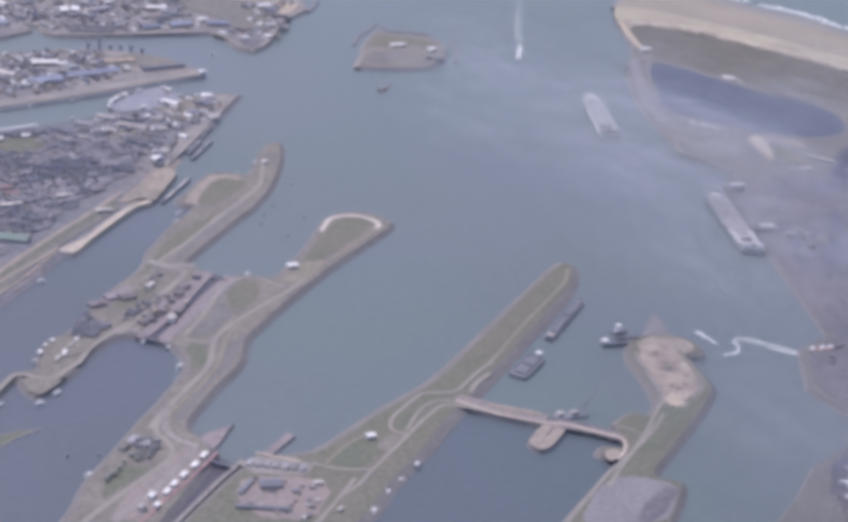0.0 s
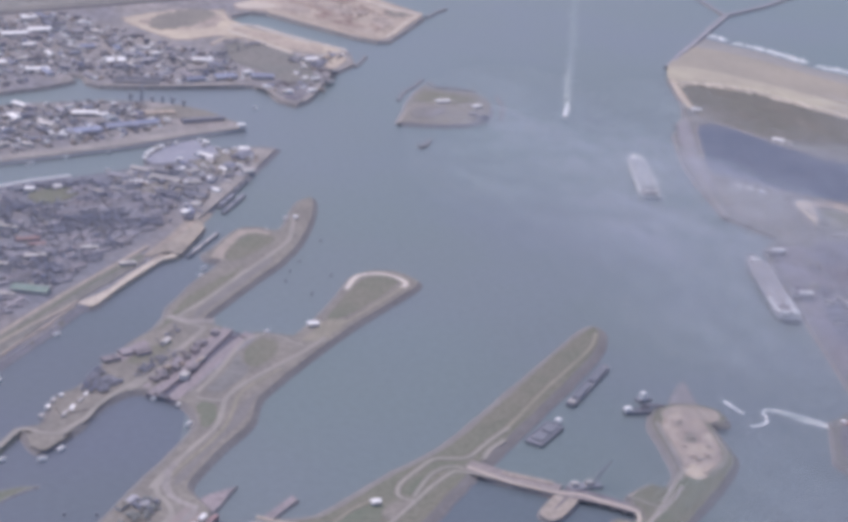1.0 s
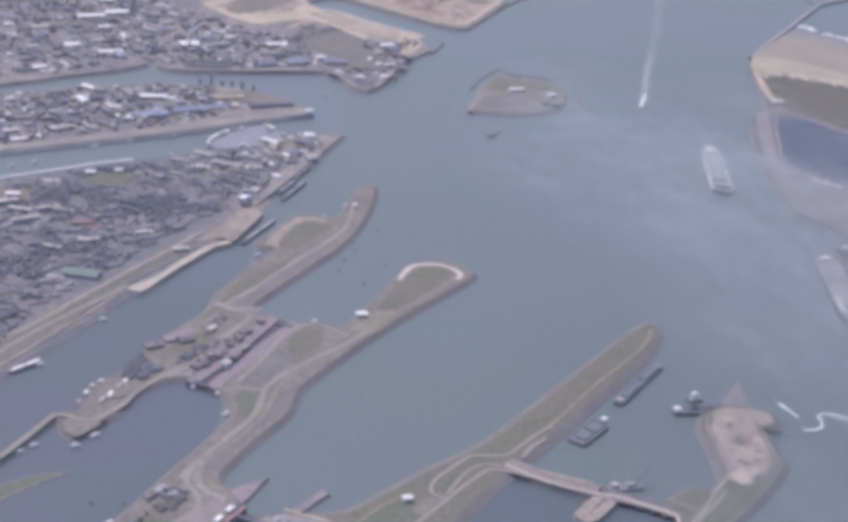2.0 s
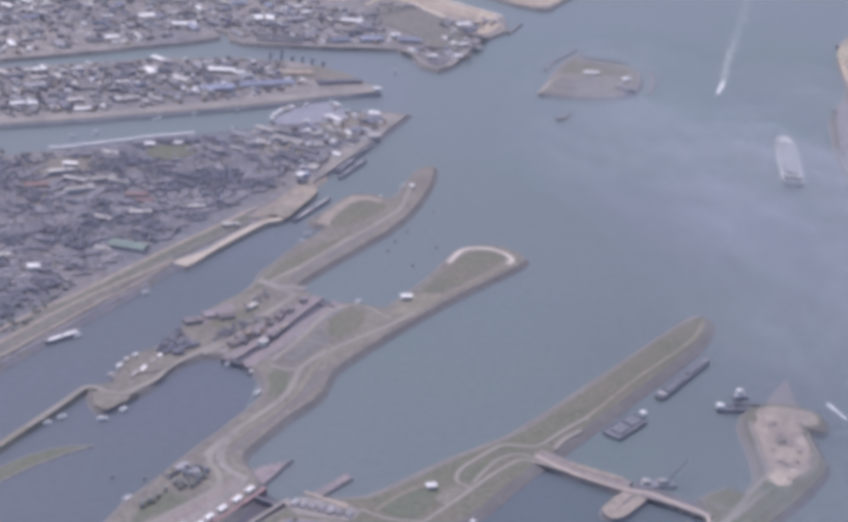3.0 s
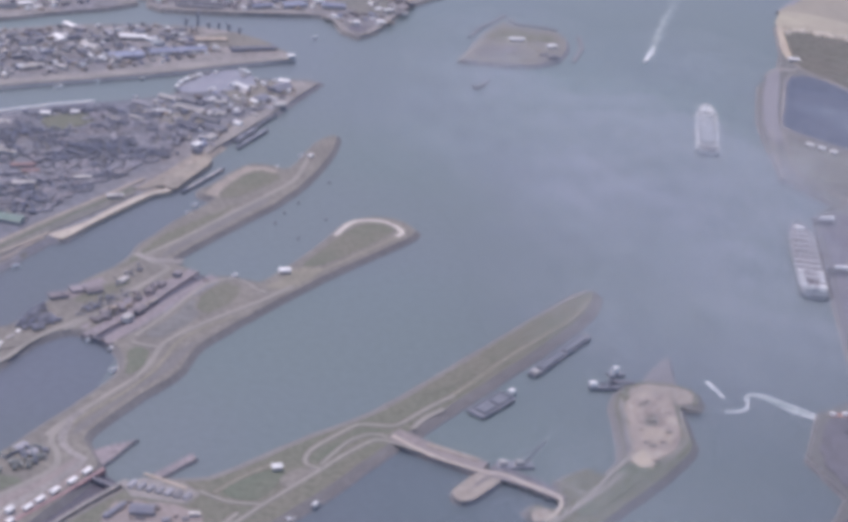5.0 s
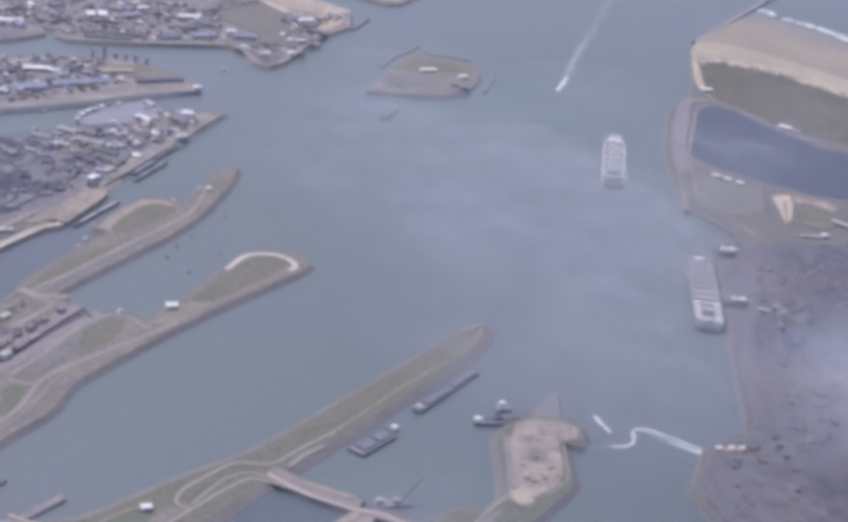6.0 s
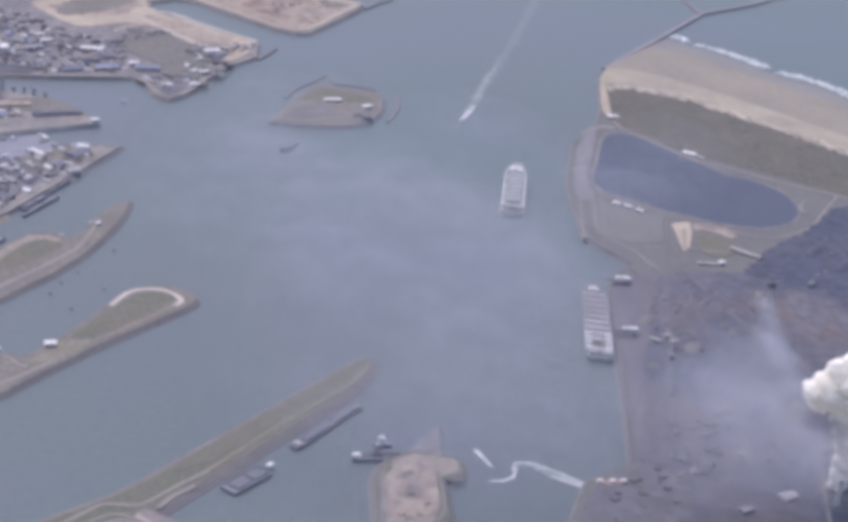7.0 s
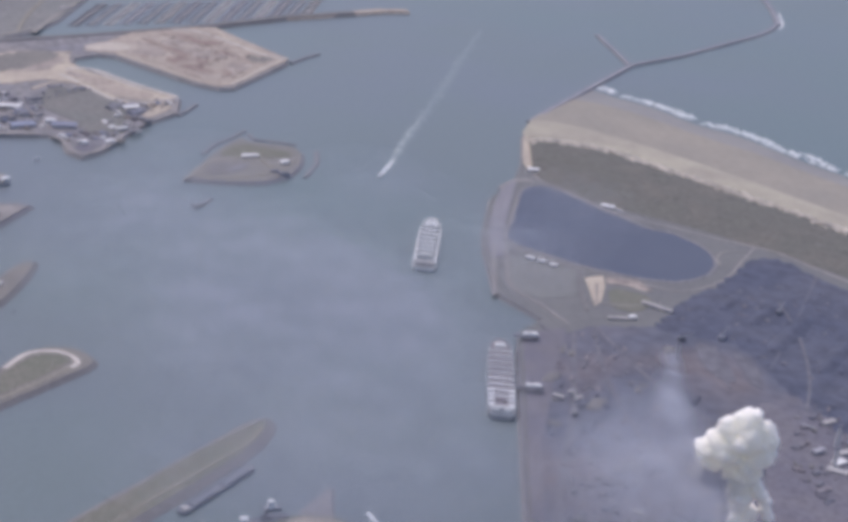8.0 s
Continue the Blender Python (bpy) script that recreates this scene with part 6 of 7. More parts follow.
def hull(bm, L, B, free, bow=0.22, rim=0.5):
    top = outline_of_hull(L, B, bow)
    low = [(x * 0.97 - 0.01 * L, y * 0.9) for x, y in top]
    inn = [(x * (1 - 2 * rim / L), y * (1 - 2 * rim / B)) for x, y in top]
    rings(bm, [[(x, y, -1.0) for x, y in low[::-1]], [(x, y, free) for x, y in top[::-1]], [(x, y, free + 0.5) for x, y in top[::-1]], [(x, y, free + 0.5) for x, y in inn[::-1]], [(x, y, free) for x, y in inn[::-1]]])
    bmesh.ops.recalc_face_normals(bm, faces=bm.faces)


def deck_sheet(bm, L, B, z, bow=0.22, k=0.94):
    p = [(x * k, y * k) for x, y in outline_of_hull(L, B, bow)]
    f = bm.faces.new([bm.verts.new((x, y, z)) for x, y in p])
    f.normal_update()
    bmesh.ops.triangulate(bm, faces=[f])
    bmesh.ops.recalc_face_normals(bm, faces=bm.faces)
    for f in bm.faces:
        if f.normal.z < 0:
            f.normal_flip()


# bulk carrier at anchor, pale rails and hatch covers
ship = thing("cargo_ship", "grey-green bulk carrier with pale hatch covers, at anchor", "ship", "bulk carriers", at=(215.0, 1060, 0), turn=84.5)
bm = bmesh.new()
hull(bm, 94, 15.0, 2.0, 0.34, 0.7)
part("hull", bm, HATCH, ship, "pale grey hull and bulwark")
bm = bmesh.new()
deck_sheet(bm, 94, 15.5, 2.4, 0.34)
part("deck", bm, DECK, ship, "grey-green deck")
for k in range(7):
    x = -27 + k * 7.6
    bm = bmesh.new()
    box(bm, x, 0, 2.2, 4.4, 7.4, 0.7, 0, 0.15)
    hc = part("hatch_cover", bm, DECKG, ship, "grey-green hatch cover")
    bm = bmesh.new()
    box(bm, x + 3.7, 0, 2.2, 1.7, 8.8 + 1.4 * (k % 2), 1.1, 0, 0.1)
    part("hatch_coaming", bm, WHITE, hc, "pale crossbar between hatches")
for y in (-6.2, 6.2):
    for a, b, w in ((-38, -24, 1.6), (-21, -9, 1.1), (-7, 6, 0.8), (9, 16, 1.2), (19, 24, 0.8)):
        bm = bmesh.new()
        ribbon(bm, [(a, y), ((a + b) / 2, y * 1.02), (b, y if b < 16 else y * 0.9)], w, 2.3, 2.9)
        part("deck_gear", bm, HATCH, ship, "pale pipes and gear along the rail")
bm = bmesh.new()
box(bm, -40.5, 0, 2.2, 4.5, 9.5, 2.0, 0, 0.2)
box(bm, -40, 0, 4.2, 2.6, 12.5, 0.7, 0, 0.2)
part("superstructure", bm, ROOFP, ship, "pale superstructure with bridge wings")
bm = bmesh.new()
tube(bm, (-43.2, 0, 4.0), (-43.4, 0, 5.6), 0.9, 0.7, 8)
part("funnel", bm, HULLD, ship, "dark funnel")
bm = bmesh.new()
p = [(27, -4.6), (33, -4.4), (39, -2.6), (43, 0), (39, 2.6), (33, 4.4), (27, 4.6), (30, 0)]
rings(bm, [[(*q, 2.2) for q in p], [(*q, 3.3) for q in p]])
part("forecastle", bm, HATCH, ship, "raised pale forecastle")
for x in (35, -37):
    bm = bmesh.new()
    tube(bm, (x, 0, 3.2), (x, 0, 8), 0.3, 0.15)
    part("mast", bm, HULLG, ship)

# ore carrier unloading at the quay
ship = thing("ore_carrier", "rust-decked ore carrier with white crossbars, moored at the quay", "ship", "bulk carriers", at=(248.5, 867, 0), turn=86.5)
bm = bmesh.new()
hull(bm, 100, 15.0, 2.4, 0.3, 0.8)
part("hull", bm, HULLG, ship, "grey hull with pale bulwark")
bm = bmesh.new()
deck_sheet(bm, 100, 15.0, 2.6, 0.3)
part("deck", bm, DECKR, ship, "rust-brown deck")
for k in range(9):
    x = -30 + k * 7.2
    bm = bmesh.new()
    box(bm, x, 0, 2.4, 3.6, 9.0, 0.8, 0, 0.1)
    hc = part("hatch", bm, DECKR, ship, "open rust-red hatch")
    bm = bmesh.new()
    box(bm, x + 3.6, 0, 2.4, 1.5, 12.5, 1.0, 0, 0.15)
    part("crossbar", bm, WHITE if k < 4 else HATCH, hc, "white deck crossbar")
for k in range(4):
    for y in (-5.4, 5.4):
        bm = bmesh.new()
        box(bm, -38 + k * 5.6, y, 2.4, 2.4, 3.6, 1.5, 0, 0.25)
        part("deck_house", bm, WHITE, ship, "white deck house")
bm = bmesh.new()
box(bm, -45, 0, 2.4, 4, 11, 2.4, 0, 0.25)
box(bm, -44.5, 0, 4.8, 2.6, 13, 0.8, 0, 0.2)
part("superstructure", bm, HATCH, ship, "pale superstructure at the stern")
bm = bmesh.new()
tube(bm, (-46.8, 0, 4.4), (-47, 0, 6.4), 0.9, 0.7, 8)
part("funnel", bm, HULLD, ship, "dark funnel")
bm = bmesh.new()
box(bm, 39, 0, 2.4, 5, 6, 1.2, 0, 0.2)
part("forecastle", bm, HATCH, ship, "pale raised forecastle")


def barge(x, y, L, B, turn, label, cabin=True, hold=HULLD):
    t = thing("barge", label, "barge", "inland barges", at=(x, y, 0), turn=turn)
    bm = bmesh.new()
    hull(bm, L, B, 0.9, 0.08, 0.5)
    part("hull", bm, HULLD, t, "dark steel hull")
    for k in range(2):
        bm = bmesh.new()
        box(bm, -L * 0.17 + k * L * 0.42, 0, 0.8, L * 0.36, B * 0.62, 0.9, 0, 0.15)
        part("hold_cover", bm, hold, t, "grey-blue hold cover")
    if cabin:
        bm = bmesh.new()
        box(bm, -L * 0.43, 0, 0.8, L * 0.06, B * 0.65, 1.4, 0, 0.2)
        part("wheelhouse", bm, ROOFP, t, "white wheelhouse")
        bm = bmesh.new()
        box(bm, L * 0.44, 0, 0.8, L * 0.04, B * 0.5, 0.7, 0, 0.2)
        part("bow_deck", bm, ROOFP, t, "pale bow deck")
    return t


barge(108.4, 723, 56, 5.4, 58.8, "long dark inland barge with white ends beside the pier", hold=HOLD)
barge(76, 668, 26, 9.5, 54, "broad dark dumb barge beside the pier", cabin=False, hold=HOLD)
bm = bmesh.new()
box(bm, 85, 681, 0.8, 3, 2.5, 1.6, 0.9, 0.2)
tagged(obj("deck_cabin", bm, WHITE), "small white cabin boat beside the dumb barge", "boat")
barge(-187, 694, 21, 3.4, 49, "white inland cruiser moored in the inner basin", hold=WHITE)
barge(-88, 724, 15, 3.0, 64, "pinkish barge lying in the small lock", hold=SANDR).location.z = 1.5
# three dark hulls added to stand for the bluish shadow strip along the quay
barge(-66, 985, 30, 4.5, 70, "dark hull added for the shadow strip along the fish quay", cabin=False)
barge(-74, 958, 26, 4.5, 70, "dark hull added for the shadow strip along the fish quay", cabin=False)
barge(-69, 954, 38, 3.0, 69, "dark hull added outside another for the quay's shadow strip", cabin=False)
barge(-87, 883, 44, 2.2, 67, "pale pontoon off the sand quay", cabin=False, hold=ROOFP)


def boat(L, label, hull_mat=None):
    """A small boat: hull, cabin, mast; copied along the shores."""
    t = thing("motor_boat", label, "boat", "small boats along the shores")
    bm = bmesh.new()
    hull(bm, L, L * 0.36, 0.55, 0.3, 0.15)
    part("hull", bm, hull_mat or WHITE, t)
    bm = bmesh.new()
    box(bm, -L * 0.08, 0, 0.5, L * 0.42, L * 0.26, 1.0, 0, 0.15)
    part("cabin", bm, WHITE, t, "white cabin")
    bm = bmesh.new()
    tube(bm, (0, 0, 1.4), (0, 0, 3.0), 0.08, 0.05, 5)
    part("mast", bm, HULLG, t)
    return t


small, dark = boat(4.2, "small white motor boat beside the shore"), boat(5.0, "grey-hulled work boat with a white cabin", HULLG)
SPOTS = [(-158, 752), (-107, 687), (-96, 681), (-91, 662), (-153, 624), (-175, 616), (-99, 802), (-91, 824), (-88, 838), (-131, 564), (-126, 558), (-134, 541), (7, 574), (-2, 562), (-9, 552), (-17, 537), (-53, 768), (-121, 568), (-37, 936), (-34, 921), (-32, 908), (-50, 914), (-60, 912), (-180, 698), (-170, 622), (-146, 634), (-52, 1158), (-148, 1001), (-112, 1036), (-176, 1022), (-196, 1006), (-198, 1002), (-150, 1036), (-240, 958), (-228, 968), (-23, 540), (-86, 849)]
r2 = random.Random(3)
for k, (x, y) in enumerate(SPOTS):
    src = dark if k % 5 == 2 else small
    m = pose(x, y, 0, 0, 0, r2.uniform(20, 80))
    if k in (0, 2):
        src.matrix_basis = m
    else:
        c = copy_thing(src, m)
        c.scale = Vector((1, 1, 1)) * r2.uniform(0.8, 1.15) * (1.3 if k in (1, 2, 3, 12, 13, 14, 15, 17, 35) else 1.0)
for x, y in ((-41, 837), (-32, 867), (-27, 821), (-18, 901), (-15, 849), (-127, 580), (-140, 579), (-38, 852)):
    t = thing("mooring_dolphin", "dark mooring dolphin standing in the water", "dolphin", "mooring dolphins", at=(x, y, 0))
    bm = bmesh.new()
    tube(bm, (0, 0, -1), (0, 0, 0.9), 0.5, 0.45, 8)
    part("pile", bm, HULLD, t)
    bm = bmesh.new()
    box(bm, 0, 0, 0.8, 1.1, 1.1, 0.25)
    part("cap", bm, STEEL, t)

# speedboat and its wake
t = thing("speedboat", "white fast launch throwing a long wake", "boat", at=(184.5, 1191, 0), turn=-104)
bm = bmesh.new()
hull(bm, 6.5, 2.4, 0.8, 0.35, 0.2)
part("hull", bm, WHITE, t)
bm = bmesh.new()
box(bm, -0.6, 0, 0.7, 2.6, 1.6, 1.0, 0, 0.2)
part("cabin", bm, WHITE, t)


def foam(name, line, widths, label, material, z=0.05, ragged=0.35, seed=1, step=1.2, category="foam"):
    """A ragged raised sheet of foam along a line."""
    pts = along(rounded(line, 2, 0.25, closed=False), step)
    bm = bmesh.new()
    rows, r = [], random.Random(seed)
    for k, (p, d) in enumerate(pts):
        f = k / max(1, len(pts) - 1) * (len(widths) - 1)
        i = min(int(f), len(widths) - 2)
        w = widths[i] + (widths[i + 1] - widths[i]) * (f - i)
        n = Vector((-d.y, d.x))
        a, b = w * (0.5 + r.uniform(-ragged, ragged) * 0.5), w * (0.5 + r.uniform(-ragged, ragged) * 0.5)
        rows.append([bm.verts.new((*(p + n * q), zz)) for q, zz in ((a, z - 0.04), (a * 0.5, z + 0.12), (-b * 0.5, z + 0.12), (-b, z - 0.04))])
    for q, s2 in zip(rows, rows[1:]):
        for k in range(3):
            bm.faces.new((q[k + 1], q[k], s2[k], s2[k + 1]))
    bmesh.ops.recalc_face_normals(bm, faces=bm.faces)
    if sum(f.normal.z for f in bm.faces) < 0:
        bmesh.ops.reverse_faces(bm, faces=bm.faces)
    return tagged(obj(name, bm, material), label, category, kind="stuff")


foam("wake", [(185, 1193), (189, 1208), (194, 1228)], [1.5, 4.5, 2.5], "bright churned wake behind the launch", FOAM, seed=5, ragged=0.4)
foam("wake", [(189, 1206), (196, 1240), (205, 1288), (218, 1344)], [4.0, 6.0, 5.5, 3.0], "thinning wake behind the launch", WAKE, seed=6, ragged=0.6, z=0.03)
WAKE2 = mat("old wake", (0.175, 0.208, 0.215), (0.15, 0.185, 0.20), 0.12, rough=0.4, fine=0.4, grain=0.1)
foam("wake", [(198, 1250), (218, 1344), (236, 1421), (256, 1527), (285, 1660)], [7.0, 8.5, 8.0, 8.0, 5.0], "faint old wake on the water", WAKE2, seed=7, ragged=0.7, step=2, z=0.02)
foam("spill_foam", [(194, 701), (198, 706), (206, 703), (216, 696), (228, 690)], [1.5, 4.0, 6.0, 6.0, 3.0], "pale churned water streaming from an outfall", WAKE, seed=8, z=0.02)
foam("spill_foam", [(193, 699), (196, 707), (205, 706), (216, 699), (228, 691)], [1.2, 2.2, 1.6, 2.0, 2.6], "bright white foam streaming from an outfall", FOAM, seed=12)
foam("spill_foam", [(210, 697), (219, 692), (229, 689)], [0.8, 1.6, 2.8], "bright white foam streaming from an outfall", FOAM, seed=13, z=0.07)
foam("spill_foam", [(183, 688), (189, 688), (194, 693), (195, 702)], [2.2, 2.0, 1.4, 1.2], "thin curl of white foam", FOAM, seed=9, ragged=0.5)
foam("spill_foam", [(177, 714), (180, 708), (184, 700)], [2.5, 2.2, 1.0], "short streak of white foam", FOAM, seed=10, ragged=0.5)
foam("spill_foam", [(174, 685), (183, 688)], [1.0, 1.0], "thin pale foam line", WAKE, seed=11, ragged=0.5)
r3 = random.Random(21)
crest = Blobs()
for p, d in along(rounded(SURF[:-3], 2, 0.25, closed=False), 1.1):
    thick = noise.noise(Vector((p.x * 0.035, p.y * 0.035, 7.0)))
    if thick + 0.6 * noise.noise(Vector((p.x * 0.13, p.y * 0.13, 2.0))) < -0.06:
        continue
    out_ = Vector((-d.y, d.x)) if d.y < 0 else Vector((d.y, -d.x))
    for _ in range(2):
        q = p + out_ * r3.uniform(-3.0, 6.0 + 10 * max(0.0, thick)) + d * r3.uniform(-2, 2)
        crest.add(q.x, q.y, 0.05, r3.uniform(0.8, 3.4), r3.uniform(0.7, 2.0), 0.35, 0.5, 1, r3.uniform(0, 80))
tagged(obj("surf", crest.bm(), SURFWHITE, True), "broken white surf along the beach", "surf", kind="stuff")
foam("breakwater_surf", [(604, 1783), (583, 1750), (552, 1714)], [2.0, 3.5, 1.0], "thin surf along the breakwater", WAKE, seed=41, ragged=0.7)
foam("breakwater_surf", [(630, 1880), (622, 1818), (610, 1793)], [2.0, 3.5, 2.0], "thin surf round the breakwater bend", FOAM, seed=42, ragged=0.7)
foam("breakwater_surf", [(520, 1676), (505, 1658), (490, 1640)], [1.0, 2.5, 1.0], "thin surf along the breakwater", WAKE, seed=43, ragged=0.7)
t = thing("outfall_pontoon", "orange and white pontoon at the outfall", "pontoon", at=(238, 691.5, 0), turn=10)
bm = bmesh.new()
box(bm, 0, 0, -0.3, 14, 3.0, 3.2, 0, 0.2)
part("deck", bm, ORANGE, t)
for x in (-6, 0, 5):
    bm = bmesh.new()
    box(bm, x, 0.2, 2.9, 2.6, 2.0, 1.0, 0, 0.15)
    part("cabin", bm, WHITE, t, "white deck cabin")

# ---- cranes ----


def frame_crane(x, y, turn, label, span=6.0, high=1.6, boom=15.0, paint=None, name="quay_crane"):
    """A quay unloader: portal of four legs, girder, trolley house and boom."""
    t = thing(name, label, "crane", "quay cranes", at=(x, y, TOP + 0.5), turn=turn)
    paint = paint or LANDING
    for sx in (-span / 2, span / 2):
        for sy in (-3.0, 3.0):
            bm = bmesh.new()
            tube(bm, (sx, sy, 0), (sx * 0.9, sy * 0.8, high), 0.45, 0.35)
            part("leg", bm, paint, t)
    bm = bmesh.new()
    box(bm, -boom * 0.1, 0, high, boom, 2.2, 1.2, 0, 0.1)
    part("girder", bm, ROOFG, t)
    bm = bmesh.new()
    box(bm, span * 0.1, 0, high + 1.2, 8.0, 3.0, 1.4, 0, 0.2)
    part("machine_house", bm, WHITE, t, "white machine house")
    bm = bmesh.new()
    tube(bm, (0, 0, high + 3), (-boom * 0.55, 0, high + 1.2), 0.15)
    tube(bm, (0, 0, high + 1), (0, 0, high + 4), 0.3)
    part("stay", bm, paint, t)
    return t


frame_crane(268, 918, 5, "blue quay unloader with a white machine house")
frame_crane(264, 850, 5, "blue quay unloader with a white machine house")
for x, y in ((-134, 1150), (-126, 1150), (-119, 1150), (-112, 1147), (-104, 1145), (-142, 1149)):
    t = thing("jib_crane", "dark blue jib crane on the dock", "crane", "dock jib cranes", at=(x, y, TOP), turn=x * 37)
    hi = 13 if x == -134 else 3.5 + (x * 7) % 3.0
    bm = bmesh.new()
    tube(bm, (0, 0, 0), (0, 0, hi * 0.75), 0.9, 0.5, 6)
    part("tower", bm, BLUESTEEL, t)
    bm = bmesh.new()
    tube(bm, (0, 0, hi * 0.7), (hi * 0.45, 0, hi), 0.4, 0.2, 6)
    part("jib", bm, BLUESTEEL, t)
    bm = bmesh.new()
    box(bm, -0.8, 0, hi * 0.6, 2.5, 1.8, 1.6, 0, 0.2)
    part("cab", bm, HULLG, t, "pale cab")
t = thing("floating_crane", "white floating crane with a slanting boom", "crane", at=(86, 620, 0), turn=15)
bm = bmesh.new()
box(bm, 0, 0, -0.6, 16, 5.5, 1.6, 0, 0.2)
part("pontoon", bm, HULLD, t, "dark pontoon")
for x, y in ((-5.0, 0.5), (2.0, 0.0)):
    bm = bmesh.new()
    box(bm, x, y, 0.9, 3.4, 2.6, 1.9, 0, 0.25)
    part("deck_house", bm, ROOFP, t, "pale deck house")
for y in (-1.0, 1.0):
    bm = bmesh.new()
    tube(bm, (4, y, 1.2), (13, y * 0.3 + 2, 11), 0.35, 0.2)
    part("boom", bm, HULLG, t, "pale lattice boom")
bm = bmesh.new()
tube(bm, (0, 0, 3.4), (11, 1.6, 9.5), 0.15)
part("stay", bm, HULLG, t)
t = thing("dredger", "dark dredger with white cabins at the jetty", "ship", at=(128, 696, 0), turn=10)
bm = bmesh.new()
hull(bm, 15, 4.5, 1.2, 0.15, 0.3)
part("hull", bm, HULLD, t, "dark hull")
bm = bmesh.new()
box(bm, -5.6, 0, 1.0, 3.4, 3.0, 2.4, 0, 0.2)
part("wheelhouse", bm, WHITE, t, "white wheelhouse")
bm = bmesh.new()
tube(bm, (2, 0, 1), (5, 0, 8), 0.4, 0.25)
tube(bm, (-1, 0, 1), (5, 0, 8), 0.25, 0.2)
part("ladder_frame", bm, STEEL, t)
t = thing("work_platform", "platform with a white tower beside the jetty", "platform", at=(134, 710, 0), turn=20)
bm = bmesh.new()
box(bm, 0, 0, -0.6, 8, 4, 1.8, 0, 0.2)
part("deck", bm, HULLD, t)
bm = bmesh.new()
box(bm, -0.5, 0, 1.1, 2.6, 2.4, 3.6, 0, 0.25)
part("tower", bm, WHITE, t)
road([(130, 699), (142, 701)], 2.2, "dark jetty to the sand head", PAVE, soft=0, h=0.2, name="jetty")
road([(162, 682), (171, 681)], 1.6, "low brown jetty on the spit", SOIL, soft=0, h=0.4, name="jetty")
r4 = random.Random(8)
for x, y, rr in ((143, 649, 2.0), (146, 646, 1.6), (151, 650, 1.8), (147, 667, 2.2), (146, 634, 1.8), (142, 659, 1.4), (154, 659, 1.6)):
    bm = bmesh.new()
    lump(bm, 0, 0, 0, rr, rr * 0.8, rr * 0.2, 0.4, 2, x)
    ob = obj("spoil_heap", bm, SANDM if r4.random() < 0.6 else SOIL, True)
    ob.location = (x, y, TOP + 0.4)
    tagged(ob, "small heap of brown spoil on sand", "spoil heap", "spoil heaps on the sand head")

# ---- works: heaps, stackers, plant, chimneys ----
for x, y, l, w, h, turn in ((430, 960, 70, 12, 3.0, 58), (452, 935, 70, 11, 3.0, 58), (474, 915, 80, 12, 3.0, 58), (500, 900, 80, 12, 3.0, 58), (418, 985, 40, 9, 2.2, 58), (440, 850, 50, 10, 2.5, 50), (470, 850, 60, 10, 2.5, 50), (420, 740, 60, 10, 2.5, 40), (530, 880, 80, 12, 3.0, 58), (400, 1000, 30, 8, 2, 58)):
    bm = bmesh.new()
    n = 28
    rows = []
    for k in range(n + 1):
        xx = -l / 2 + l * k / n
        taper = min(1.0, min(k, n - k) / 3 + 0.15)
        kk = 1 + 0.25 * noise.noise(Vector((x + xx * 0.2, y, 1.0)))
        rows.append([bm.verts.new((xx, w / 2 * q * taper, zz * h * 0.45 * taper * kk)) for q, zz in ((-1, -0.1), (-0.55, 0.55), (-0.12, 1.0), (0.12, 1.0), (0.55, 0.55), (1, -0.1))])
    for q, s2 in zip(rows, rows[1:]):
        for k in range(5):
            bm.faces.new((q[k], s2[k], s2[k + 1], q[k + 1]))
    bm.faces.new(rows[0])
    bm.faces.new(rows[-1][::-1])
    bmesh.ops.recalc_face_normals(bm, faces=bm.faces)
    ob = obj("coal_ridge", bm, COAL, True)
    ob.matrix_basis = pose(x, y, TOP + 0.5, 0, 0, turn)
    tagged(ob, "long blue-black ridge of stored coal", "coal heap", "coal heaps")
for k in range(16):
    x, y = r4.uniform(275, 380), r4.uniform(690, 925)
    bm = bmesh.new()
    lump(bm, 0, 0, 0, r4.uniform(5, 13), r4.uniform(3, 7), r4.uniform(0.5, 1.1), 0.4, 3, k * 3.3)
    ob = obj("ore_mound", bm, ORE if k % 3 else SLOPE, True)
    ob.matrix_basis = pose(x, y, TOP + 0.4, 0, 0, r4.uniform(40, 100))
    tagged(ob, "low purplish heap of iron ore", "ore heap", "ore heaps")
for x, y, l, turn in ((384, 942, 16, 60), (359, 935, 10, 20), (429, 990, 14, 60), (284, 826, 10, 90)):
    t = thing("stacker", "pale stockyard stacker on rails", "stacker", "stockyard machines", at=(x, y, TOP + 0.5), turn=turn)
    bm = bmesh.new()
    box(bm, 0, 0, 0, 4, 3, 2.2, 0, 0.2)
    part("carriage", bm, ROOFG, t)
    bm = bmesh.new()
    tube(bm, (-l * 0.3, 0, 2.2), (l * 0.7, 0, 4.0), 0.4)
    part("boom", bm, HULLG, t)
    bm = bmesh.new()
    tube(bm, (0, 0, 2), (0, 0, 5.0), 0.3, 0.2)
    tube(bm, (0, 0, 5.0), (l * 0.6, 0, 3.8), 0.1)
    part("mast", bm, STEEL, t)
works_area([(395, 760), (425, 760), (445, 830), (425, 862), (408, 850)], 16, 14, (4, 11), "coking plant buildings", 0.05, 0.1)
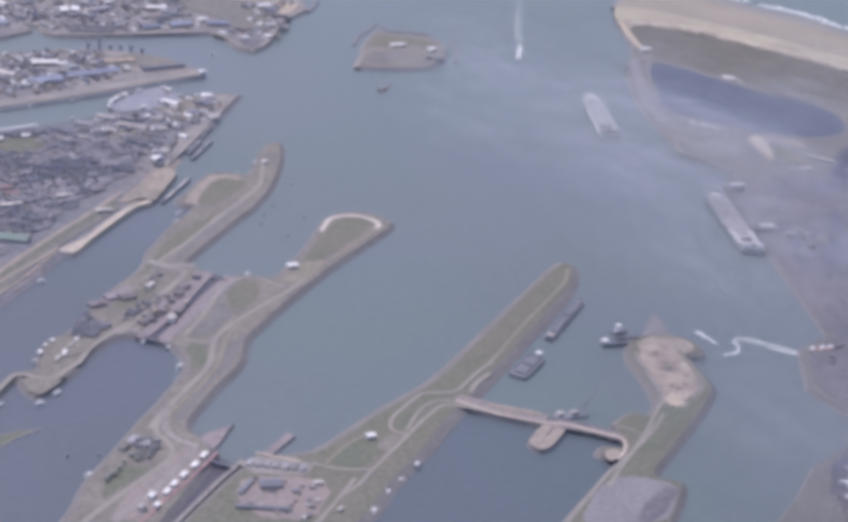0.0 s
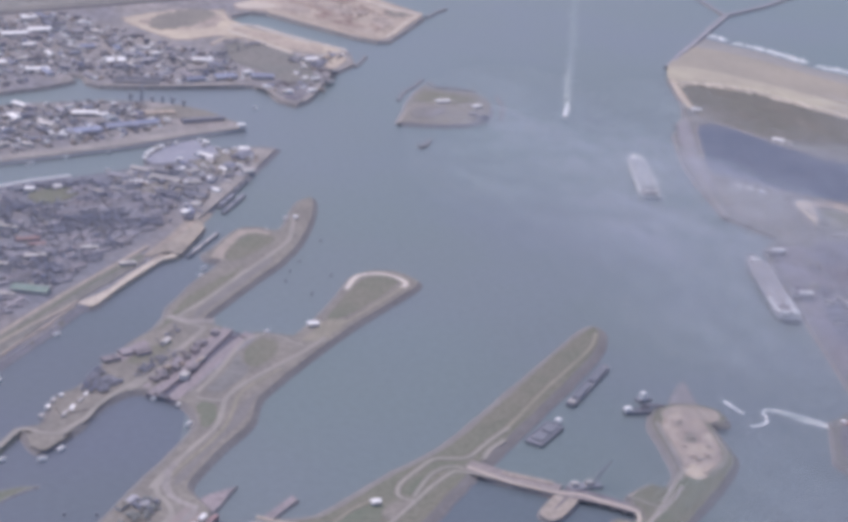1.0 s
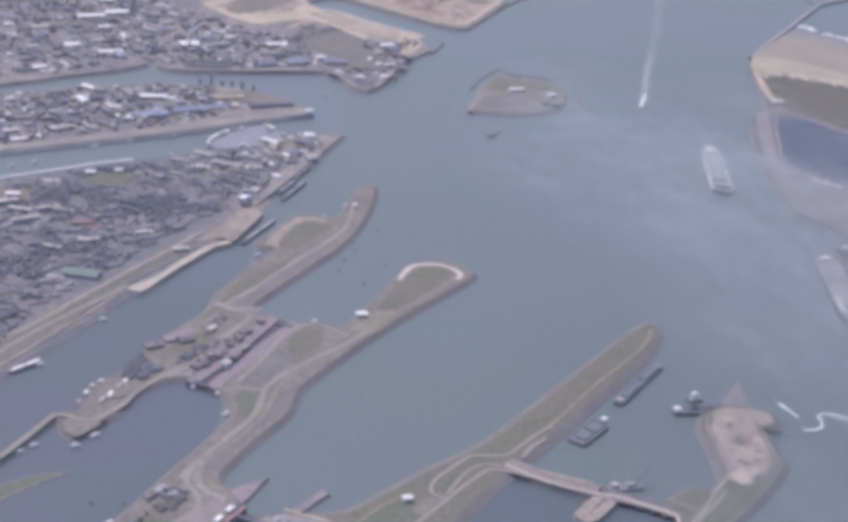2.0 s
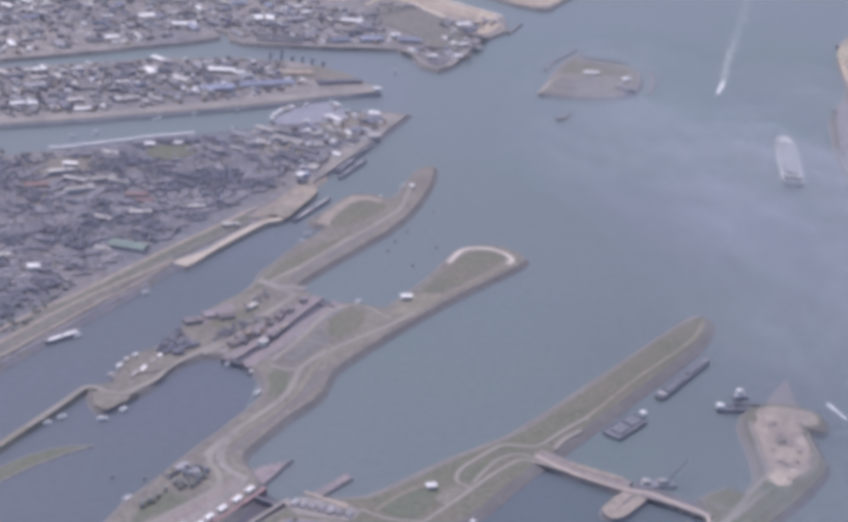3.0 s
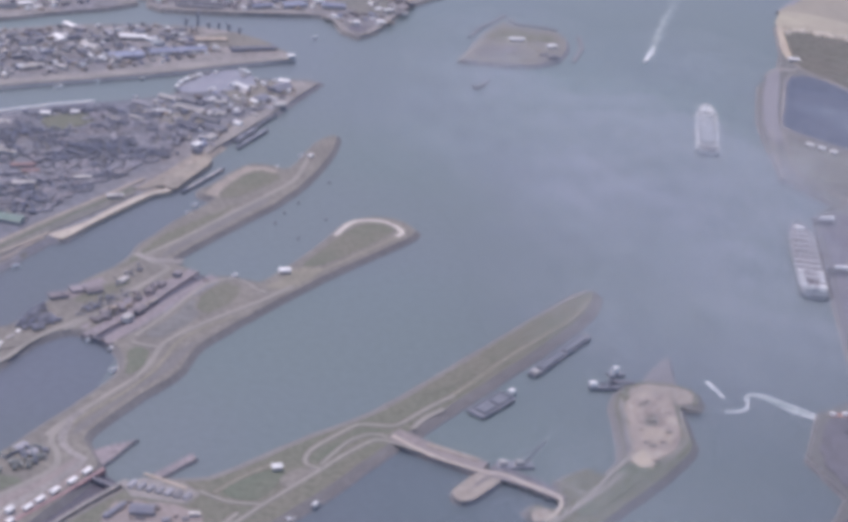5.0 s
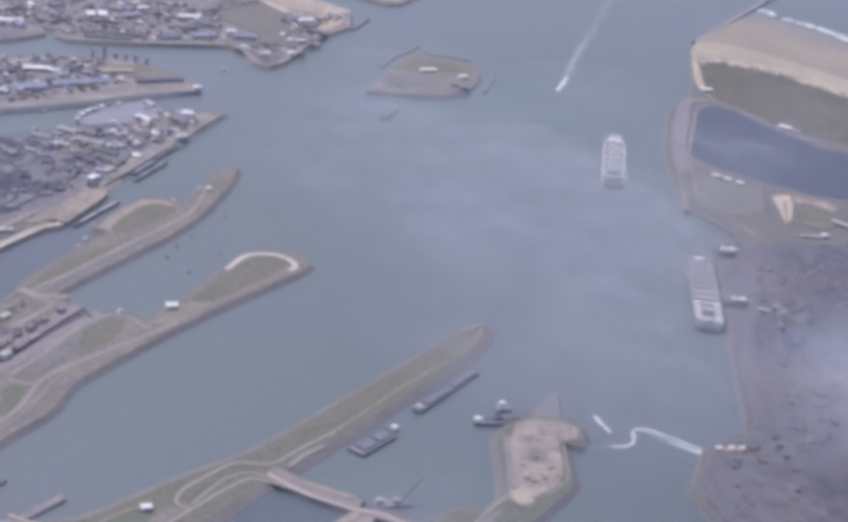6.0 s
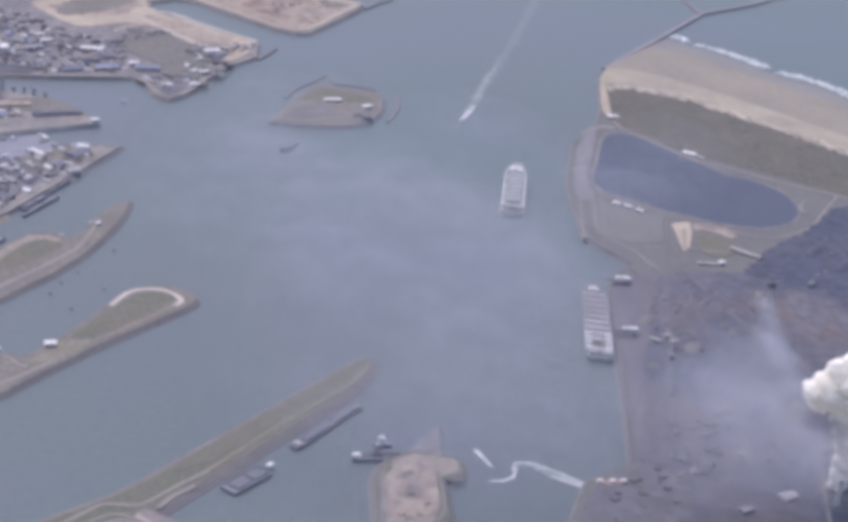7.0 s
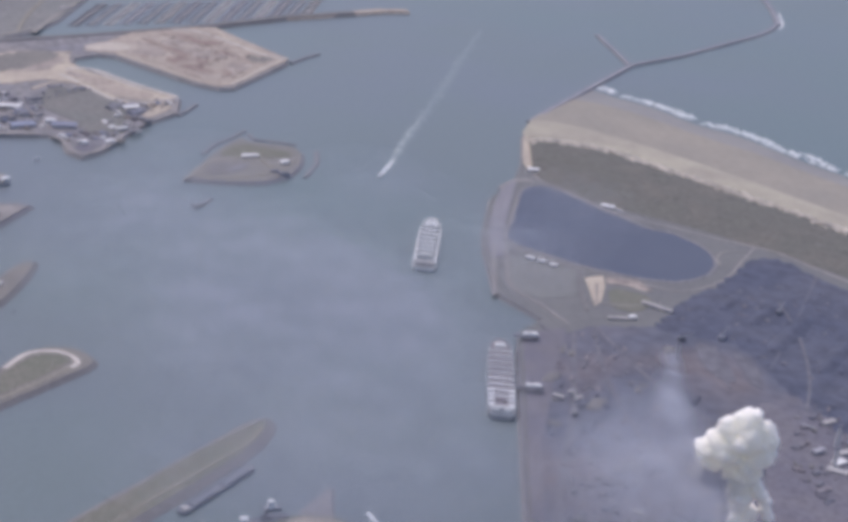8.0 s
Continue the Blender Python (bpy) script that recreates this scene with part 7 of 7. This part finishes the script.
works_area([(232, 632), (262, 640), (275, 700), (300, 740), (330, 700), (290, 600), (240, 590)], 12, 15, (4, 9), "works buildings on the landing", 0.0, 0.03)
works_area([(170, 540), (205, 585), (225, 600), (250, 580), (200, 520)], 10, 16, (4, 9), "works buildings on the bank", 0.35, 0.05)
works_area([(262, 780), (275, 780), (292, 860), (278, 860)], 4, 17, (3, 6), "quay works buildings", 0.0, 0.0)
for x, y, hh in ((348, 706, 14), (354, 700, 12), (340, 690, 12), (352, 909, 10), (420, 815, 12), (412, 790, 12)):
    t = thing("chimney", "tall grey works chimney", "chimney", "works chimneys", at=(x, y, TOP))
    tagged(t, "tall grey chimney of the works")
    bm = bmesh.new()
    tube(bm, (0, 0, -0.2), (0, 0, hh), 1.4, 0.9, 12)
    part("shaft", bm, WALLP, t)
    bm = bmesh.new()
    tube(bm, (0, 0, hh - 0.8), (0, 0, hh + 0.1), 1.1, 1.1, 12)
    part("collar", bm, STEEL, t)

# ---- steam and thin smoke from the works ----
r5 = random.Random(12)
steam = Blobs()
for x, y, z, rr in ((340, 697, 62, 9.5), (333, 697, 57, 8.5), (346, 698, 63, 8), (341, 697, 69, 6.5), (348, 697, 56, 7.5), (326, 699, 54, 6), (334, 696, 65, 6), (351, 697, 62, 5), (337, 700, 51, 7.5), (345, 698, 48, 6.5), (343, 699, 41, 6.0), (343, 700, 36, 5.6), (345, 700, 31, 5.2), (329, 699, 48, 5), (340, 700, 44, 6),
                    (347, 698, 43, 4.6), (350, 698, 38, 3.6), (353, 698, 34, 3.2), (356, 699, 30, 3.0), (357, 700, 26, 2.8), (359, 699, 22, 2.6), (346, 700, 30, 3.4), (345, 701, 26, 4.2), (350, 702, 22, 4.8), (346, 702, 18, 4.6), (350, 703, 14, 5.0), (347, 704, 9, 4.6), (347, 705, 4, 4.2)):
    x -= 4
    steam.add(x, y, z, rr, rr, rr * 0.9, 0.2, 4, x + y)
    for _ in range(14):
        d = Vector((r5.gauss(0, 1), r5.gauss(0, 1), r5.gauss(0, 1))).normalized() * rr * 0.86
        q = rr * r5.uniform(0.18, 0.42)
        steam.add(x + d.x, y + d.y, z + d.z, q, q, q * 0.9, 0.25, 3, r5.uniform(0, 99))
plume = tagged(obj("steam_plume", steam.bm(), STEAM, True), "billowing white steam rising from the works", "steam", kind="stuff")
skin = plume.modifiers.new("skin", "REMESH")
skin.mode, skin.voxel_size, skin.use_smooth_shade = "VOXEL", 0.7, True

# ---- marina, trees, ground litter ----
for k in range(15):
    a, b = Vector((-88 + k * 14.2, 1527 + k * 7.7)), Vector((-74 + k * 14.2, 1622 + k * 7.7))
    t = thing("pontoon", "grey marina pontoon with moored boats", "pontoon", "marina pontoons", at=(*a, 0))
    bm = bmesh.new()
    ribbon(bm, [(0, 0), tuple((b - a) * 0.5), tuple(b - a)], 2.2, -0.2, 0.5)
    part("walkway", bm, QUAY, t, "pale walkway")
    bm = bmesh.new()
    for q in range(26):
        p = (b - a) * (q / 26)
        for sgn in (-1, 1):
            box(bm, p.x + sgn * 3.4, p.y, -0.1, 3.6, 1.5, r5.uniform(0.5, 0.9), 0.15, 0.2)
    tagged(part("moored_boat", bm, (ROOFG, HULLG, ROOFP)[k % 3], t, "row of pale moored boats"), kind="stuff")


def grove(name, spots, label, material, seed, size=(0.7, 1.4), clump=5):
    """Crowns of many small clumps over short trunks, as one far wood."""
    r = random.Random(seed)
    crowns = Blobs()
    bt = bmesh.new()
    for x, y in spots:
        s2 = r.uniform(*size)
        tube(bt, (x, y, TOP - 0.2), (x, y, TOP + s2), 0.15 * s2, 0.08 * s2, 5)
        for _ in range(clump):
            crowns.add(x + r.uniform(-0.7, 0.7) * s2, y + r.uniform(-0.7, 0.7) * s2, TOP + s2 * r.uniform(0.8, 1.5), s2 * r.uniform(0.35, 0.65), s2 * r.uniform(0.35, 0.65), s2 * r.uniform(0.3, 0.55), 0.5, 1, r.uniform(0, 90))
    t = thing(name, label, "trees", kind="stuff")
    part("crown", crowns.bm(), material, t, smooth=True)
    part("trunk", bt, WALLM, t)


def scatter(poly, n, seed):
    r, out = random.Random(seed), []
    xs, ys = [p[0] for p in poly], [p[1] for p in poly]
    while len(out) < n:
        c = (r.uniform(min(xs), max(xs)), r.uniform(min(ys), max(ys)))
        if inside(c, poly):
            out.append(c)
    return out


grove("dark_grove", scatter([(-142, 687), (-140, 702), (-135, 714), (-130, 704), (-123, 699), (-130, 686)], 330, 1) + scatter([(-112, 740), (-100, 766), (-96, 762), (-106, 738)], 26, 2), "dark winter trees beside the lock", LEAF, 1, (0.4, 0.9), 7)
grove("lock_hedge", scatter([(-119, 706), (-113, 722), (-101, 737), (-97, 733), (-108, 716), (-115, 703)], 70, 12) + scatter([(-115, 588), (-108, 591), (-102, 588), (-101, 578), (-108, 577)], 40, 13), "dark hedge trees beside the lock road", LEAF, 12, (0.5, 1.0), 6)
grove("town_trees", [(c.x + r5.uniform(-6, 6), c.y + r5.uniform(-3, 3)) for c in gardens for _ in range(14)], "bare dark trees among the town houses", LEAF, 2, (0.7, 1.4), 4)
grove("bank_trees", scatter([(-116, 572), (-108, 592), (-102, 586), (-108, 572)], 24, 3) + scatter([(-128, 552), (-116, 572), (-120, 560)], 10, 6), "dark trees on the lock bank", LEAFG, 3)
grove("quay_trees", scatter([(-260, 640), (-200, 740), (-190, 752), (-205, 700), (-250, 620)], 90, 4), "dark trees along the railway strip", LEAFG, 4)
grove("terminal_scrub", scatter([(-75, 1330), (-39, 1328), (-60, 1300), (-76, 1285)], 40, 5), "grey scrub on waste ground", LEAF, 5, (0.8, 1.6), 3)

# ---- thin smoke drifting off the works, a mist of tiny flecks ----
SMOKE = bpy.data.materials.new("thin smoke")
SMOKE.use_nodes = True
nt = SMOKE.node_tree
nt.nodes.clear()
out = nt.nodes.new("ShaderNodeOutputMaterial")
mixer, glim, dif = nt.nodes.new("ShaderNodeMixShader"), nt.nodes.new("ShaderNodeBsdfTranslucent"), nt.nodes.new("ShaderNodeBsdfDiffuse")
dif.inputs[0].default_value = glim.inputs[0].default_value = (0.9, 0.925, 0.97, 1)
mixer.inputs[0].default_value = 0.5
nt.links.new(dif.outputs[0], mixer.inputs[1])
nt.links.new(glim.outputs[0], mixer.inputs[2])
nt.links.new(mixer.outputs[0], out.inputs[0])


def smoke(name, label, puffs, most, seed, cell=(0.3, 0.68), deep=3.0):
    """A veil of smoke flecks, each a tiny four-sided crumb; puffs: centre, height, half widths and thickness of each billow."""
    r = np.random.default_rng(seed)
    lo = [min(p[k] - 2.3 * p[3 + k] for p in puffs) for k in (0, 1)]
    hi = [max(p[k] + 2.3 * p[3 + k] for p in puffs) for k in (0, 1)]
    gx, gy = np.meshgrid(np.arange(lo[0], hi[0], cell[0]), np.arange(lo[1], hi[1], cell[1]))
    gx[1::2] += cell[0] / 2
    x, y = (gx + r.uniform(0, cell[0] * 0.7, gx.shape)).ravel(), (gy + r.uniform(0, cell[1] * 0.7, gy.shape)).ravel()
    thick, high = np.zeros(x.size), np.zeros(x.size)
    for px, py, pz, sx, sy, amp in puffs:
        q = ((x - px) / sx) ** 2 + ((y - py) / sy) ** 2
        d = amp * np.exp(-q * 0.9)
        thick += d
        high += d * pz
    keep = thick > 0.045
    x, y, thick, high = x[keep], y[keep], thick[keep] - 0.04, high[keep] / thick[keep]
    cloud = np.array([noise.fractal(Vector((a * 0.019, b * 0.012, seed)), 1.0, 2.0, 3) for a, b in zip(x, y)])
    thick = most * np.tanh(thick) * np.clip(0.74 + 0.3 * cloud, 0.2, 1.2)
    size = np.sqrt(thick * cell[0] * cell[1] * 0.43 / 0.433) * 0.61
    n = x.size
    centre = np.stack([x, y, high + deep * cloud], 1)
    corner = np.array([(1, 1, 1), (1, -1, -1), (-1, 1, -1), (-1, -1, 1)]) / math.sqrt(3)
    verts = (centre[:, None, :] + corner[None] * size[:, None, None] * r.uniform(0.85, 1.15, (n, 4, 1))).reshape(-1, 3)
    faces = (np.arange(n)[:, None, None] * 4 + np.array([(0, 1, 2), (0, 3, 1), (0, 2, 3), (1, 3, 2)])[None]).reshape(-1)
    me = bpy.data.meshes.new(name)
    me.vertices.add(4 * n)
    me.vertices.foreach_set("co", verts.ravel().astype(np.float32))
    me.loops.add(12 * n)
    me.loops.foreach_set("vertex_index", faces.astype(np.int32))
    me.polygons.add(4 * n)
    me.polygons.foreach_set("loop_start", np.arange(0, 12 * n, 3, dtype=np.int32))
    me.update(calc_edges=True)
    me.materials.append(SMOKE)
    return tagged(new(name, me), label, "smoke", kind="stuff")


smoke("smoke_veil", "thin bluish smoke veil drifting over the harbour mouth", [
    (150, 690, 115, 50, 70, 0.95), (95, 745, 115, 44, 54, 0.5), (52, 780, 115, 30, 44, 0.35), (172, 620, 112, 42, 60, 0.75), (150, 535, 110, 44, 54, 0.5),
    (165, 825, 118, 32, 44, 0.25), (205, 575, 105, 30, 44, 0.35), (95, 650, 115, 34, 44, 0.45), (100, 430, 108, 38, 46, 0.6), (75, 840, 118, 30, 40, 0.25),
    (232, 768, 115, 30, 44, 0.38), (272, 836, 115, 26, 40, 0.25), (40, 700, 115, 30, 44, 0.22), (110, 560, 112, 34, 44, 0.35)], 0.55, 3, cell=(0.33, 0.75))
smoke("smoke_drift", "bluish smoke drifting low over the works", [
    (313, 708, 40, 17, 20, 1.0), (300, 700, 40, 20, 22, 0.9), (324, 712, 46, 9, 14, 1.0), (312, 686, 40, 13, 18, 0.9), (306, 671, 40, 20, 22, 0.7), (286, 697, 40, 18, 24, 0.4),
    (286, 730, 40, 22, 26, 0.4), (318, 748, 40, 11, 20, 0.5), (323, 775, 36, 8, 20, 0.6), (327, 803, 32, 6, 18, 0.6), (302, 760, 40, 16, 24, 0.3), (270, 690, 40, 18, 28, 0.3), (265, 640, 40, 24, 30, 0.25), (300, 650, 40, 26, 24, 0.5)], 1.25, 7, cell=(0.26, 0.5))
smoke("chimney_smoke", "small dense puff of smoke over a works chimney", [(340, 872, 18, 4, 9, 0.9), (338, 855, 20, 4.5, 9, 0.7), (334, 836, 24, 5, 10, 0.5)], 0.85, 9, deep=3.0)
